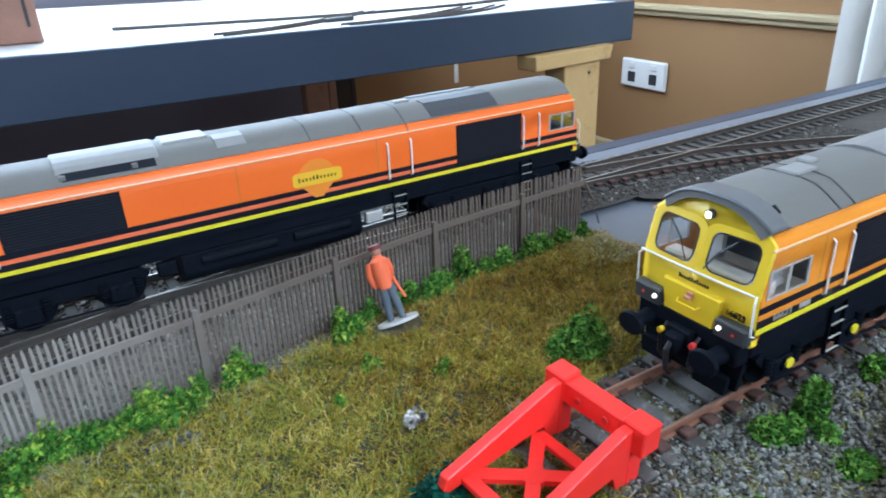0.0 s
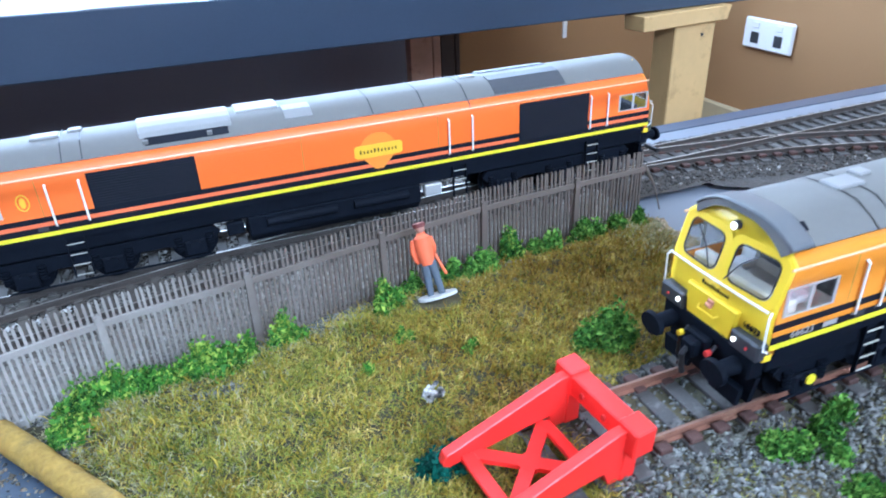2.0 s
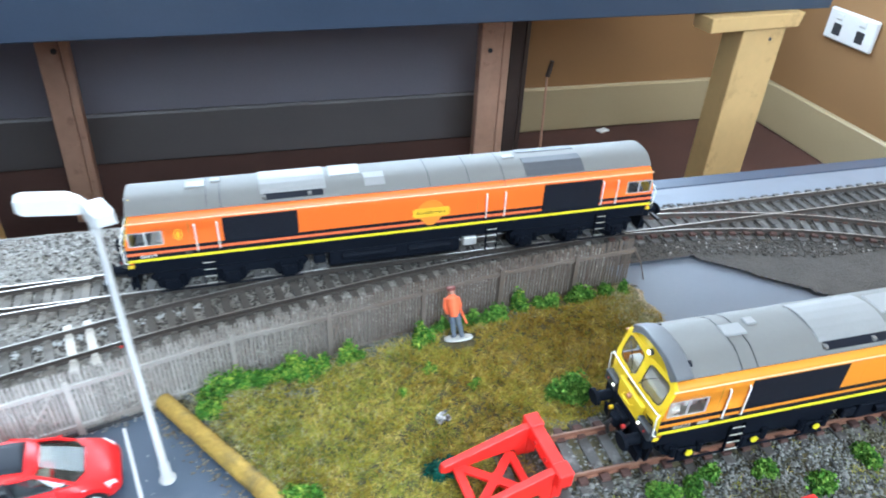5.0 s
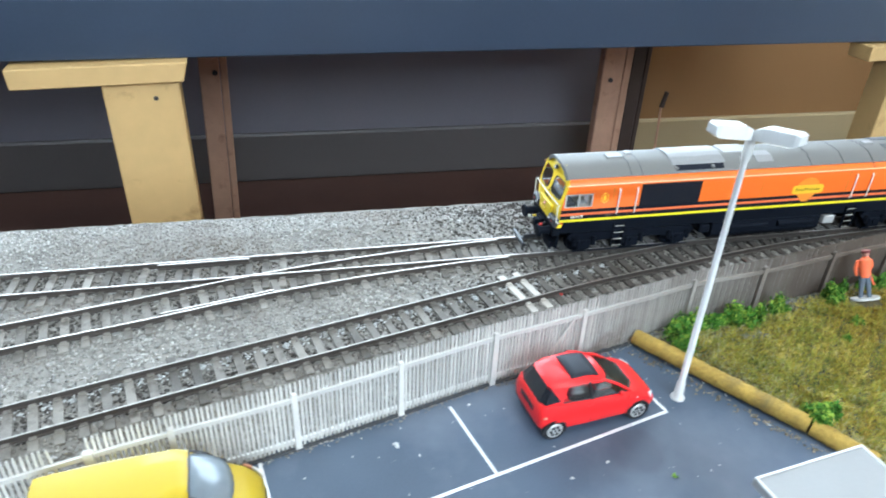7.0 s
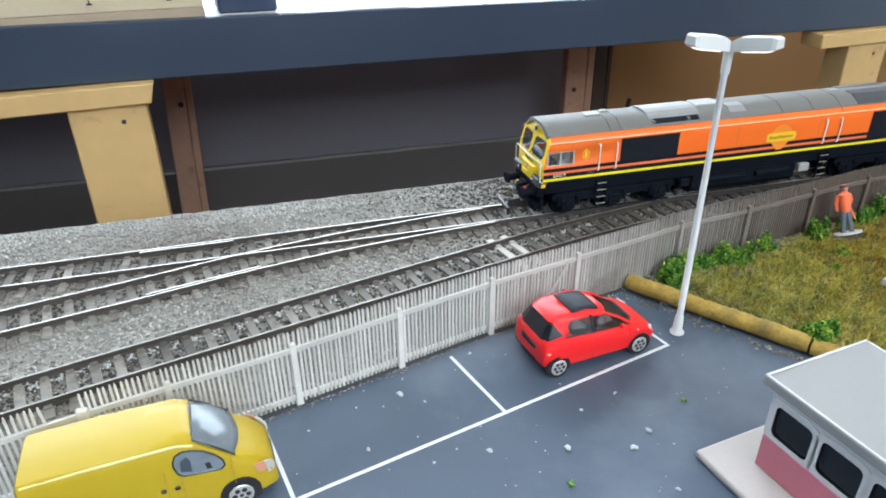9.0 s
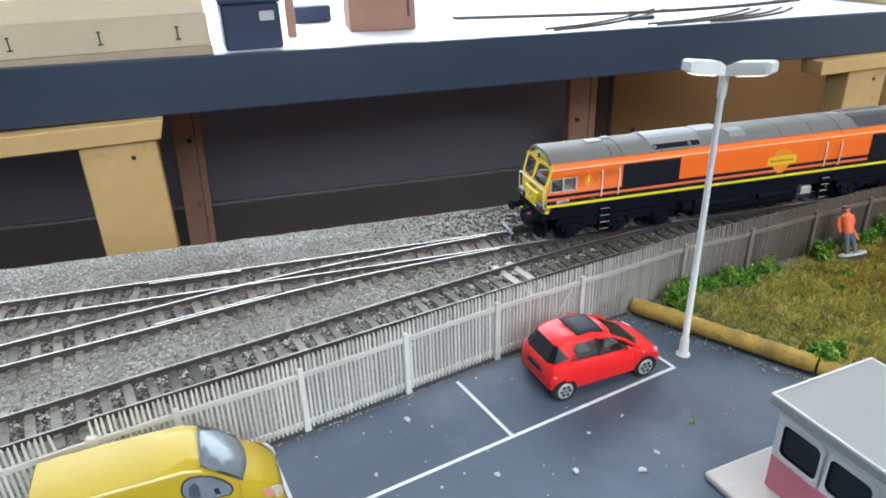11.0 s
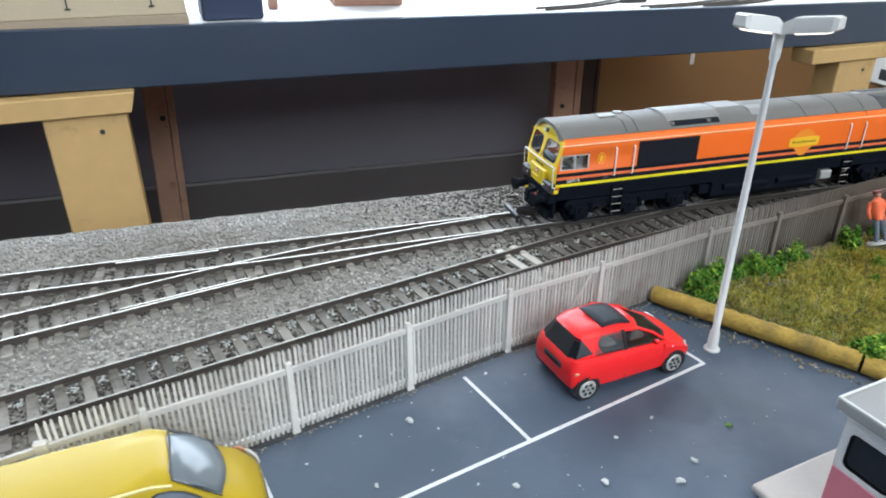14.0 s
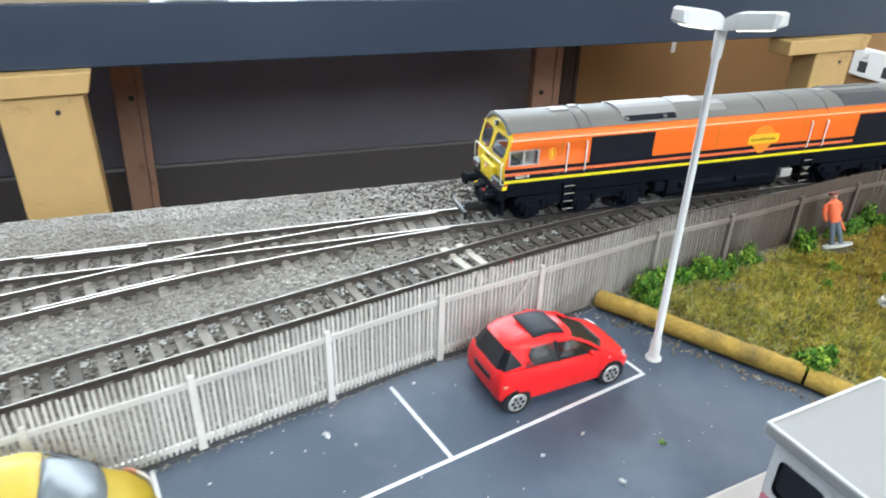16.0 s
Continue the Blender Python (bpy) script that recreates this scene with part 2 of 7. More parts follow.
def dark_patch(m, x, y, r, strength, colour=(0.05, 0.065, 0.095), rough=0.012):
    """A darker round patch with a wavering edge on a surface."""
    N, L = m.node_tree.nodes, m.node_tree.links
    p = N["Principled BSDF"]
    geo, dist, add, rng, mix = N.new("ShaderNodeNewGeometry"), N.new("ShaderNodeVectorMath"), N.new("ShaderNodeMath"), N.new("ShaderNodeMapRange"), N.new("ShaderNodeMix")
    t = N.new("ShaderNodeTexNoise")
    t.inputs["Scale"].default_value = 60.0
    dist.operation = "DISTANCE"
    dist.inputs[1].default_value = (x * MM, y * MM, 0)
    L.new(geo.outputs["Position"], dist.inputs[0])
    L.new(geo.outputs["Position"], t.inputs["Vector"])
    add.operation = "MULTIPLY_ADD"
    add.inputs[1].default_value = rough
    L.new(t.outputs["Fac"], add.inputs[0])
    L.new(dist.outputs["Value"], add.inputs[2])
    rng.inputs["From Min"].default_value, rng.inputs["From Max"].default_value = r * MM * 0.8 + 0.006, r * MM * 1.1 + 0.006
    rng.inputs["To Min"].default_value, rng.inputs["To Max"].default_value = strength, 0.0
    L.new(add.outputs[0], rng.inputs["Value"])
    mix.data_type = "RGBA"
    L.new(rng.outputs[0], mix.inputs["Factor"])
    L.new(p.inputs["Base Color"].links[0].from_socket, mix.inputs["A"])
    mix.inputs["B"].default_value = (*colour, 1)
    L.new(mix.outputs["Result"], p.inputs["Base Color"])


# one darker round patch on the car park beside the red car
dark_patch(M_ASPHALT, -18.5, -15.5, 10.0, 0.42)
M_LINE = surface("white_line_paint", (0.72, 0.73, 0.74), 0.7, vary=0.08, fine=1500, coarse=120, bump=0.1, tint=(0.42, 0.43, 0.45), tint_amount=0.1, tint_scale=300)
M_RAIL = surface("rail_side", (0.07, 0.058, 0.05), 0.6, metal=0.3, vary=0.25, fine=900, coarse=80, bump=0.2)
M_RAILTOP = surface("rail_head", (0.50, 0.465, 0.415), 0.46, metal=0.9, vary=0.1, fine=2500, coarse=90, bump=0.05)
M_RUST = surface("rusty_rail", (0.20, 0.085, 0.05), 0.75, vary=0.3, fine=1500, coarse=120, bump=0.3, tint=(0.30, 0.17, 0.10), tint_amount=0.3, tint_scale=150)
M_CHAIR = surface("dark_rust_chair", (0.075, 0.036, 0.028), 0.8, vary=0.35, fine=1500, coarse=120, bump=0.3)
M_RUSTTOP = surface("worn_rusty_head", (0.24, 0.14, 0.10), 0.5, metal=0.3, vary=0.2, fine=1500, coarse=120, bump=0.1)
M_SLEEPER = surface("dusty_sleeper", (0.20, 0.185, 0.162), 0.85, vary=0.35, fine=1300, coarse=60, bump=0.35, random_each=0.8, tint=(0.09, 0.078, 0.065), tint_amount=0.35, tint_scale=130)
M_SLEEPER_PALE = surface("bare_pale_sleeper", (0.55, 0.52, 0.47), 0.85, vary=0.2, fine=1300, coarse=80, bump=0.3)
M_SLEEPER_DARK = surface("dark_timber_sleeper", (0.075, 0.07, 0.065), 0.8, vary=0.3, fine=1300, coarse=60, bump=0.3, random_each=0.5, tint=(0.20, 0.19, 0.18), tint_amount=0.3, tint_scale=180)
M_FENCE = surface("weathered_palisade", (0.56, 0.54, 0.50), 0.75, vary=0.16, fine=1200, coarse=40, bump=0.2, random_each=0.35)
M_GRASS = patchy("static_grass", [(0.074, 0.098, 0.014), (0.237, 0.215, 0.024), (0.374, 0.269, 0.024), (0.149, 0.197, 0.029), (0.512, 0.376, 0.057), (0.275, 0.288, 0.042), (0.591, 0.455, 0.128)], 110, island=0.55)
M_GRASS_BROWN = patchy("withered_grass", [(0.092, 0.055, 0.009), (0.23, 0.136, 0.018), (0.34, 0.204, 0.025), (0.202, 0.168, 0.026), (0.414, 0.29, 0.069)], 110, island=0.5)
M_GRASS_GREEN = patchy("green_static_grass", [(0.081, 0.117, 0.017), (0.198, 0.233, 0.036), (0.357, 0.35, 0.058), (0.265, 0.296, 0.058), (0.556, 0.454, 0.105)], 110, island=0.5)
M_GRASS_PALE = patchy("bleached_grass", [(0.218, 0.223, 0.112), (0.356, 0.339, 0.187), (0.495, 0.455, 0.281)], 55)
M_LEAF = patchy("green_flock", [(0.015, 0.06, 0.008), (0.045, 0.15, 0.014), (0.105, 0.265, 0.025), (0.075, 0.21, 0.04), (0.31, 0.44, 0.06)], 160, island=0.6)
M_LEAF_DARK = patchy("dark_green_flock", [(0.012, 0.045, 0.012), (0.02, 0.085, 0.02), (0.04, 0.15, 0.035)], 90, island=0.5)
M_LEAF_DARK_MIX = patchy("mixed_green_flock", [(0.022, 0.07, 0.010), (0.05, 0.15, 0.018), (0.10, 0.25, 0.03), (0.20, 0.37, 0.06)], 160, island=0.6)
M_LEAF_TEAL = patchy("teal_flock", [(0.0, 0.035, 0.025), (0.005, 0.075, 0.05), (0.015, 0.12, 0.08)], 90, island=0.5)
M_LOG = surface("ochre_stained_log", (0.37, 0.24, 0.046), 0.85, vary=0.5, fine=700, coarse=110, bump=0.8, dist=0.0006, tint=(0.17, 0.125, 0.04), tint_amount=0.35, tint_scale=90)
M_RED = surface("red_plastic", (0.92, 0.032, 0.024), 0.38, vary=0.04, fine=600, coarse=40, bump=0.05, spec=0.5)
M_ROCK = surface("grey_rock", (0.62, 0.60, 0.57), 0.9, tint=(0.035, 0.033, 0.03), tint_amount=0.75, tint_scale=400, vary=0.45, fine=900, coarse=200, bump=0.5, dist=0.0003)
M_TURF_EDGE = surface("sandy_turf_edge", (0.42, 0.33, 0.22), 0.95, vary=0.35, fine=1200, coarse=90, island=0.8, bump=0.4)
M_ROOT = surface("dry_pale_root", (0.42, 0.36, 0.20), 0.85, vary=0.25, fine=1500, coarse=150, bump=0.3)
M_CRUMB = surface("pale_crumbs", (0.54, 0.55, 0.54), 0.9, vary=0.2, fine=900, coarse=200, bump=0.3)
# locomotives
M_ORANGE = surface("orange_livery", (0.87, 0.16, 0.02), 0.36, vary=0.03, fine=700, coarse=30, bump=0.03, spec=0.5)
M_AMBER = surface("amber_livery", (0.76, 0.265, 0.02), 0.36, vary=0.03, fine=700, coarse=30, bump=0.03, spec=0.5)
M_LOCO_YELLOW = surface("warning_yellow", (0.86, 0.605, 0.02), 0.36, vary=0.04, fine=700, coarse=60, bump=0.03)
M_STRIPE_YELLOW = surface("stripe_yellow", (0.76, 0.66, 0.02), 0.4, vary=0.03, fine=700, coarse=60, bump=0.0)
M_LOCO_BLACK = surface("livery_black", (0.009, 0.011, 0.018), 0.5, spec=0.15, vary=0.15, fine=700, coarse=60, bump=0.05)
M_ROOF = surface("roof_grey", (0.165, 0.163, 0.152), 0.62, spec=0.35, vary=0.06, fine=700, coarse=40, bump=0.06)
M_ROOF_DARK = surface("roof_grille_grey", (0.06, 0.064, 0.072), 0.5, vary=0.1, fine=700, coarse=40, bump=0.1)
M_ROOF_PALE = surface("roof_panel_pale", (0.26, 0.26, 0.255), 0.5, vary=0.06, fine=700, coarse=40, bump=0.05)
M_UNDER = surface("underframe_black", (0.006, 0.008, 0.013), 0.65, spec=0.06, vary=0.25, fine=900, coarse=70, bump=0.15)
M_WHITE = surface("white_handrail", (0.80, 0.78, 0.74), 0.45, vary=0.03, bump=0.0)
M_SILVER = surface("silver_paint", (0.62, 0.62, 0.60), 0.35, metal=0.5, vary=0.05, bump=0.0)
M_CAB = surface("cab_lining", (0.64, 0.59, 0.50), 0.7, vary=0.08, bump=0.05)
M_DARKGREY = surface("dark_grey_trim", (0.04, 0.042, 0.046), 0.45, vary=0.1, bump=0.05)
M_HOSE_RED = surface("red_hose_end", (0.55, 0.03, 0.025), 0.5, vary=0.05, bump=0.0)
M_GLASS = clear("clear_glazing", (0.95, 0.97, 0.97))
M_LAMP_ON = glowing("lit_headlamp", (1.0, 0.95, 0.78), 2.5)
# road things
M_CAR_RED = surface("red_car_enamel", (0.86, 0.016, 0.018), 0.36, vary=0.02, fine=500, coarse=40, bump=0.0, coat=0.2, spec=0.4)
M_VAN_YELLOW = surface("yellow_van_enamel", (0.47, 0.335, 0.017), 0.42, vary=0.03, fine=500, coarse=40, bump=0.0, coat=0.08, spec=0.28)
M_VAN_HIGHLIGHT = surface("pale_yellow_highlight", (0.72, 0.62, 0.22), 0.35, vary=0.15, fine=500, coarse=120, bump=0.0, coat=0.3)
M_TYRE = surface("black_tyre", (0.018, 0.018, 0.02), 0.75, vary=0.1, bump=0.1)
M_TRIM = surface("black_trim", (0.02, 0.02, 0.022), 0.4, vary=0.1, bump=0.03)
M_SUNROOF = surface("dark_roof_panel", (0.022, 0.026, 0.034), 0.5, spec=0.2, vary=0.05, bump=0.0)
M_AMBER_LENS = surface("amber_lens", (0.58, 0.27, 0.16), 0.25, vary=0.05, bump=0.0)
M_CLEAR_LENS = surface("clear_lens", (0.75, 0.76, 0.78), 0.2, vary=0.05, bump=0.0)
M_LENS_DULL = surface("dull_lens", (0.50, 0.47, 0.42), 0.3, vary=0.12, bump=0.0)
M_SEAT = surface("seat_grey", (0.55, 0.54, 0.52), 0.8, vary=0.1, bump=0.1)
M_LAMPPOST = surface("pale_grey_lamp_post", (0.64, 0.64, 0.62), 0.45, vary=0.04, bump=0.03)
M_HUTWALL = surface("off_white_hut_plastic", (0.61, 0.61, 0.60), 0.55, vary=0.05, fine=700, coarse=60, bump=0.05)
M_HUTROOF = surface("pale_grey_hut_roof", (0.285, 0.285, 0.28), 0.75, vary=0.05, fine=900, coarse=60, bump=0.08)
M_PINK = surface("faded_pink_panel", (0.56, 0.17, 0.22), 0.65, vary=0.08, fine=900, coarse=80, bump=0.08)
M_PLINTH = surface("beige_plinth", (0.47, 0.43, 0.40), 0.7, vary=0.08, fine=900, coarse=60, bump=0.1)
M_WINDOW_BLACK = surface("black_glazing", (0.012, 0.014, 0.018), 0.18, vary=0.1, bump=0.0)
M_JACKET = surface("orange_jacket", (0.85, 0.16, 0.06), 0.6, vary=0.08, fine=1500, coarse=300, bump=0.15)
M_JEANS = surface("slate_trousers", (0.10, 0.125, 0.155), 0.75, vary=0.15, fine=1500, coarse=300, bump=0.15)
M_SKIN = surface("figure_paint", (0.42, 0.21, 0.15), 0.65, vary=0.1, bump=0.05)
M_DISC = surface("figure_stand_grey", (0.58, 0.58, 0.56), 0.5, vary=0.05, bump=0.03)
# room
M_FASCIA = surface("black_fascia_paint", (0.038, 0.056, 0.089), 0.36, vary=0.1, fine=300, coarse=6, bump=0.08, spec=0.5)
M_PLY = surface("board_top_white", (0.72, 0.73, 0.74), 0.5, vary=0.05, fine=200, coarse=8, bump=0.05)
M_PINE = surface("planed_pine", (0.67, 0.445, 0.185), 0.6, vary=0.10, fine=60, coarse=9, bump=0.1, dist=0.0005, tint=(0.42, 0.24, 0.09), tint_amount=0.12, tint_scale=26)
M_REDWOOD = surface("stained_redwood", (0.56, 0.33, 0.22), 0.6, vary=0.18, fine=60, coarse=9, bump=0.1, dist=0.0005, tint=(0.26, 0.13, 0.08), tint_amount=0.15, tint_scale=30)
M_DARKWOOD = surface("dark_timber", (0.055, 0.035, 0.028), 0.6, vary=0.2, fine=60, coarse=9, bump=0.1, dist=0.0005)
M_WALL = surface("tan_emulsion", (0.30, 0.162, 0.063), 0.8, vary=0.05, fine=220, coarse=3, bump=0.08, dist=0.0006)
M_WALL_SHADE = surface("shaded_wall_slate", (0.235, 0.218, 0.252), 0.8, vary=0.06, fine=220, coarse=3, bump=0.08, dist=0.0006)
# unseen walls get dark navy so they bounce little light under the far board
M_WALL_UNSEEN = surface("unseen_wall_navy", (0.035, 0.045, 0.075), 0.8, vary=0.05, fine=220, coarse=3, bump=0.08, dist=0.0006)
M_SKIRT = surface("cream_gloss_woodwork", (0.47, 0.375, 0.215), 0.4, vary=0.04, fine=120, coarse=5, bump=0.03)
M_SKIRT_SHADE = surface("shaded_olive_woodwork", (0.155, 0.138, 0.132), 0.45, vary=0.06, fine=120, coarse=5, bump=0.03)
M_CEIL = surface("ceiling_white", (0.78, 0.77, 0.74), 0.9, vary=0.03, fine=150, coarse=3, bump=0.05)
M_CARPET = surface("brown_carpet", (0.085, 0.036, 0.024), 0.95, vary=0.25, fine=500, coarse=6, bump=0.5, dist=0.002)
M_SOCKET = surface("white_socket_plastic", (0.78, 0.77, 0.74), 0.4, vary=0.03, bump=0.0)
M_CREAM = surface("cream_card_building", (0.62, 0.52, 0.36), 0.75, vary=0.08, fine=300, coarse=20, bump=0.1)
M_BROWNBOX = surface("brown_brick_card", (0.32, 0.17, 0.12), 0.8, vary=0.15, fine=300, coarse=30, bump=0.15)
M_PLINTH_CARD = surface("brown_grey_card", (0.44, 0.35, 0.25), 0.8, vary=0.08, fine=300, coarse=30, bump=0.1)
M_BLUEBOX = surface("navy_box", (0.02, 0.035, 0.08), 0.5, vary=0.1, fine=300, coarse=30, bump=0.05)
M_BLUESHEET = surface("bright_blue_plastic", (0.02, 0.33, 0.72), 0.4, vary=0.05, bump=0.03)
M_CURTAIN = surface("grey_curtain", (0.74, 0.72, 0.68), 0.9, vary=0.1, fine=300, coarse=12, bump=0.3)
M_FRAME = surface("white_window_frame", (0.78, 0.78, 0.77), 0.45, vary=0.03, bump=0.0)

# ---- the room ----
FLOOR, CEIL = -545, 1580


def panel(name, x0, x1, y0, y1, z0, z1, material, label="", category="", kind="structure", bevel=0.0):
    return solid(name, box(BM(), x0, x1, y0, y1, z0, z1, bevel), material, label, category, kind=kind)


panel("floor", -1980, 1498, -1780, 1482, FLOOR - 60, FLOOR, M_CARPET, "reddish-brown carpet on the floor under the layout", "floor")
panel("ceiling", -1980, 1498, -1780, 1482, CEIL, CEIL + 60, M_CEIL, "plain white ceiling of the room", "ceiling")
panel("wall_west", -1980, -1900, -1780, 1482, FLOOR, CEIL, M_WALL_UNSEEN, "unseen side wall, dark navy to cut bounced light", "wall")
panel("wall_east", 1418, 1498, -1780, 1482, FLOOR, CEIL, M_WALL, "tan painted wall beside the layout", "wall")


def wall_with_window(name, y0, y1, wx0, wx1, wz0, wz1, label, paint=M_WALL):
    bm = BM()
    box(bm, -1900, wx0, y0, y1, FLOOR, CEIL)
    box(bm, wx1, 1418, y0, y1, FLOOR, CEIL)
    box(bm, wx0, wx1, y0, y1, FLOOR, wz0)
    box(bm, wx0, wx1, y0, y1, wz1, CEIL)
    return solid(name, bm, paint, label, "wall", kind="structure")


wall_with_window("wall_north", 1402, 1482, -1500, 1200, 90, 1100, "tan painted wall with a wide window opening")
# dark sheet over the tan wall, colouring in the shade under the far board
panel("wall_panel_north", -1899, 700, 1394, 1401, FLOOR + 119, 88, M_WALL_SHADE, "dark slate panel over the tan wall, coloured as shade below the window", "wall panel", bevel=1.5)
wall_with_window("wall_south", -1780, -1700, -550, 1250, 620, 1520, "unseen wall with a window opening, dark navy to cut bounced light", M_WALL_UNSEEN)


def window(name, wx0, wx1, wz0, wz1, y, label):
    w = thing(name, (wx0 + wx1) / 2, y, wz0, label=label, category="window", kind="structure")
    half, high = (wx1 - wx0) / 2, wz1 - wz0
    bm = BM()
    for x0, x1, z0, z1 in ((-half, half, 0, 45), (-half, half, high - 45, high), (-half, -half + 45, 45, high - 45), (half - 45, half, 45, high - 45), (-22, 22, 45, high - 45)):
        box(bm, x0, x1, -25, 25, z0, z1, 3)
    part("window_frame", bm, M_FRAME, w)
    part("window_sill", box(BM(), -half, half, -70, -26, 0, 22, 4), M_FRAME, w)
    for x0, x1 in ((-half + 45, -22), (22, half - 45)):
        part("pane", box(BM(), x0, x1, -3, 3, 45, high - 45), M_GLASS, w).visible_shadow = False
    return w


window("window_1", -1500, 1200, 90, 1100, 1474, "wide white-framed window over the far board")
window("window_2", -550, 1250, 620, 1520, -1772, "assumed white-framed window behind the layout, unseen")


def skirting(name, x0, x1, y0, y1, label, paint=M_SKIRT):
    bm = BM()
    box(bm, x0, x1, y0, y1, FLOOR, FLOOR + 118, 4)
    return solid(name, bm, paint, label, "skirting", kind="structure")


# this stretch of skirting has the same shade put into its colour
skirting("baseboard_north_1", -1900, 700, 1384, 1402, "skirting board along the far wall, coloured olive grey for shade", M_SKIRT_SHADE)
skirting("baseboard_north_2", 700.5, 1418, 1384, 1402, "cream painted skirting board along the far wall")
skirting("baseboard_east", 1400, 1418, -1700, 1384, "cream painted skirting board along the side wall")
bm = BM()
box(bm, 1404, 1418, -1700, 1402, -86, -74, 3)
box(bm, 1394, 1418, -1700, 1402, -74, -58, 4)
solid("trim_dado_rail", bm, M_SKIRT, "cream dado rail along the tan wall", "dado rail", kind="structure")
socket = thing("wall_socket", 1418, 1150, -232, label="white double socket on the tan wall", category="socket")
part("plate", box(BM(), -12, 0, -75, 75, -36, 36, 4), M_SOCKET, socket)
for s in (-36, 36):
    part("switch", box(BM(), -15, -12.2, s - 10, s + 10, 14, 28, 1.5), M_SOCKET, socket)
    part("outlet", box(BM(), -13, -12.1, s - 12, s + 12, -22, 4, 1), M_DARKGREY, socket)
bm = BM()
pts = []
for i in range(60):
    pts.append((1355 + 22 * math.sin(i * 1.15) + 6 * math.sin(i * 0.37), 60 + i * 9.6))
rings = [[(x, y, FLOOR + 20) for x, y in pts] + [(x + 5, y, FLOOR + 20) for x, y in pts[::-1]], [(x, y, 1350) for x, y in pts] + [(x + 5, y, 1350) for x, y in pts[::-1]]]
loft(bm, rings)
solid("curtain", bm, M_CURTAIN, "pale grey curtain hanging by the side wall", "curtain", smooth=True)

# ---- the far baseboard across the operating well ----
FAR_TURN = 5.92


def far_front(x):
    """The line of the far board's fascia."""
    return 610.4 + 0.1037 * x


def far_top(x):
    return 22.6 - 0.0215 * x


far = thing("far_baseboard", 0, 610.4, 22.4, FAR_TURN, ry=1.23, label="raised layout board with a black painted fascia and white top", category="baseboard", kind="structure")
part("fascia", box(BM(), -1700, 896, 0, 12, -57, 1.5, 1.2), M_FASCIA, far)
part("end_fascia", box(BM(), 884, 896, 12.5, 640, -57, 1.5, 1.2), M_FASCIA, far)
bm = BM()
prism(bm, [(-1700, 12.5), (883.5, 12.5), (883.5, 660), (-1700, 925)], "z", -12, 0)
part("board_top", bm, M_PLY, far)
part("back_rail", box(BM(), -1700, 883.5, 562, 580, -57, -13, 1.5), M_DARKWOOD, far)
for x0 in (-1500, -1050, 60, 470):
    part("cross_rail", box(BM(), x0, x0 + 20, 13, 560, -55, -13, 1.5), M_DARKWOOD, far)


def trestle(x_leg, leg_w, x0, x1, label):
    """A leg with a flat beam on its top, in line with the fascia."""
    top = -35.6 - 0.0215 * x_leg
    t = thing("trestle", x_leg, far_front(x_leg), FLOOR, FAR_TURN, label=label, category="trestle", group="trestles under the far board")
    bm = BM()
    prism(bm, [(x0 - x_leg, top - 20.5 - FLOOR), (x1 - x_leg - 5, top - 20.5 - FLOOR), (x1 - x_leg + 1, top - FLOOR), (x0 - x_leg - 1, top - FLOOR)], "y", -16, 24, bevel=1.2)
    part("top_beam", bm, M_PINE, t)
    part("leg", box(BM(), -leg_w / 2, leg_w / 2, -8, 34, 0, top - 20.8 - FLOOR, 1.5), M_PINE, t)
    part("bolt", disc(BM(), (leg_w * 0.17, -8.2, top - 38 - FLOOR), "y", 2.4, -1.2, 10), M_DARKGREY, t)
    return t


trestle(-286, 75, -404, -238, "pale planed pine trestle with a flat top beam")
trestle(768, 78, 662, 826, "pale planed pine trestle under the end of the board")
trestle(-1180, 75, -1300, -1130, "pale planed pine trestle with a flat top beam")


def back_leg(x, y, w, material, label, tilt=0, bolts=()):
    leg = thing("table_leg", x, y, FLOOR, FAR_TURN, ry=tilt, label=label, category="table leg", group="back legs of the far board")
    top = -37 - 0.0215 * x - FLOOR
    part("face_board", box(BM(), -w / 2, w * 0.22, -22, 0, 3 if tilt else 0, top, 2), material, leg)
    part("side_board", box(BM(), w * 0.24, w / 2, -22, 22, 3 if tilt else 0, top, 2), material, leg)
    for bz, bx in bolts:
        part("bolt", disc(BM(), (w * bx, -22.1, bz - FLOOR), "y", 5.0, -4.0, 8), M_DARKGREY, leg)
    return leg


back_leg(-297, 1148, 50, M_REDWOOD, "reddish brown timber leg at the back of the board", 2.2, ((-203, 0.05),))
back_leg(548, 1226, 70, M_REDWOOD, "reddish brown timber leg at the back of the board", 0, ((-260, -0.2),))
# narrower dark upright set close against the reddish leg
back_leg(607, 1236, 46, M_DARKWOOD, "dark upright beside the reddish leg")
back_leg(-1150, 1060, 54, M_REDWOOD, "reddish brown timber leg at the back of the board", 0, ((-203, 0.05),))
solid("paper_scrap", box(BM(), -16, 16, -12, 10, 0, 5, 2), M_SOCKET, "scrap of white paper lying on the carpet", "paper", m=at(930, 1360, FLOOR, 0, 0, 20))
stand = thing("clamp_stick", 684, 1205, FLOOR, label="thin wooden stick leaning under the far board", category="stick")
part("stick", rod(BM(), (0, 0, 0), (12, 40, 205), 3.2, 2.8, 8), M_REDWOOD, stand)
part("clamp", rod(BM(), (12, 38, 204), (20, 40, 240), 6, 5, 8), M_DARKWOOD, stand)

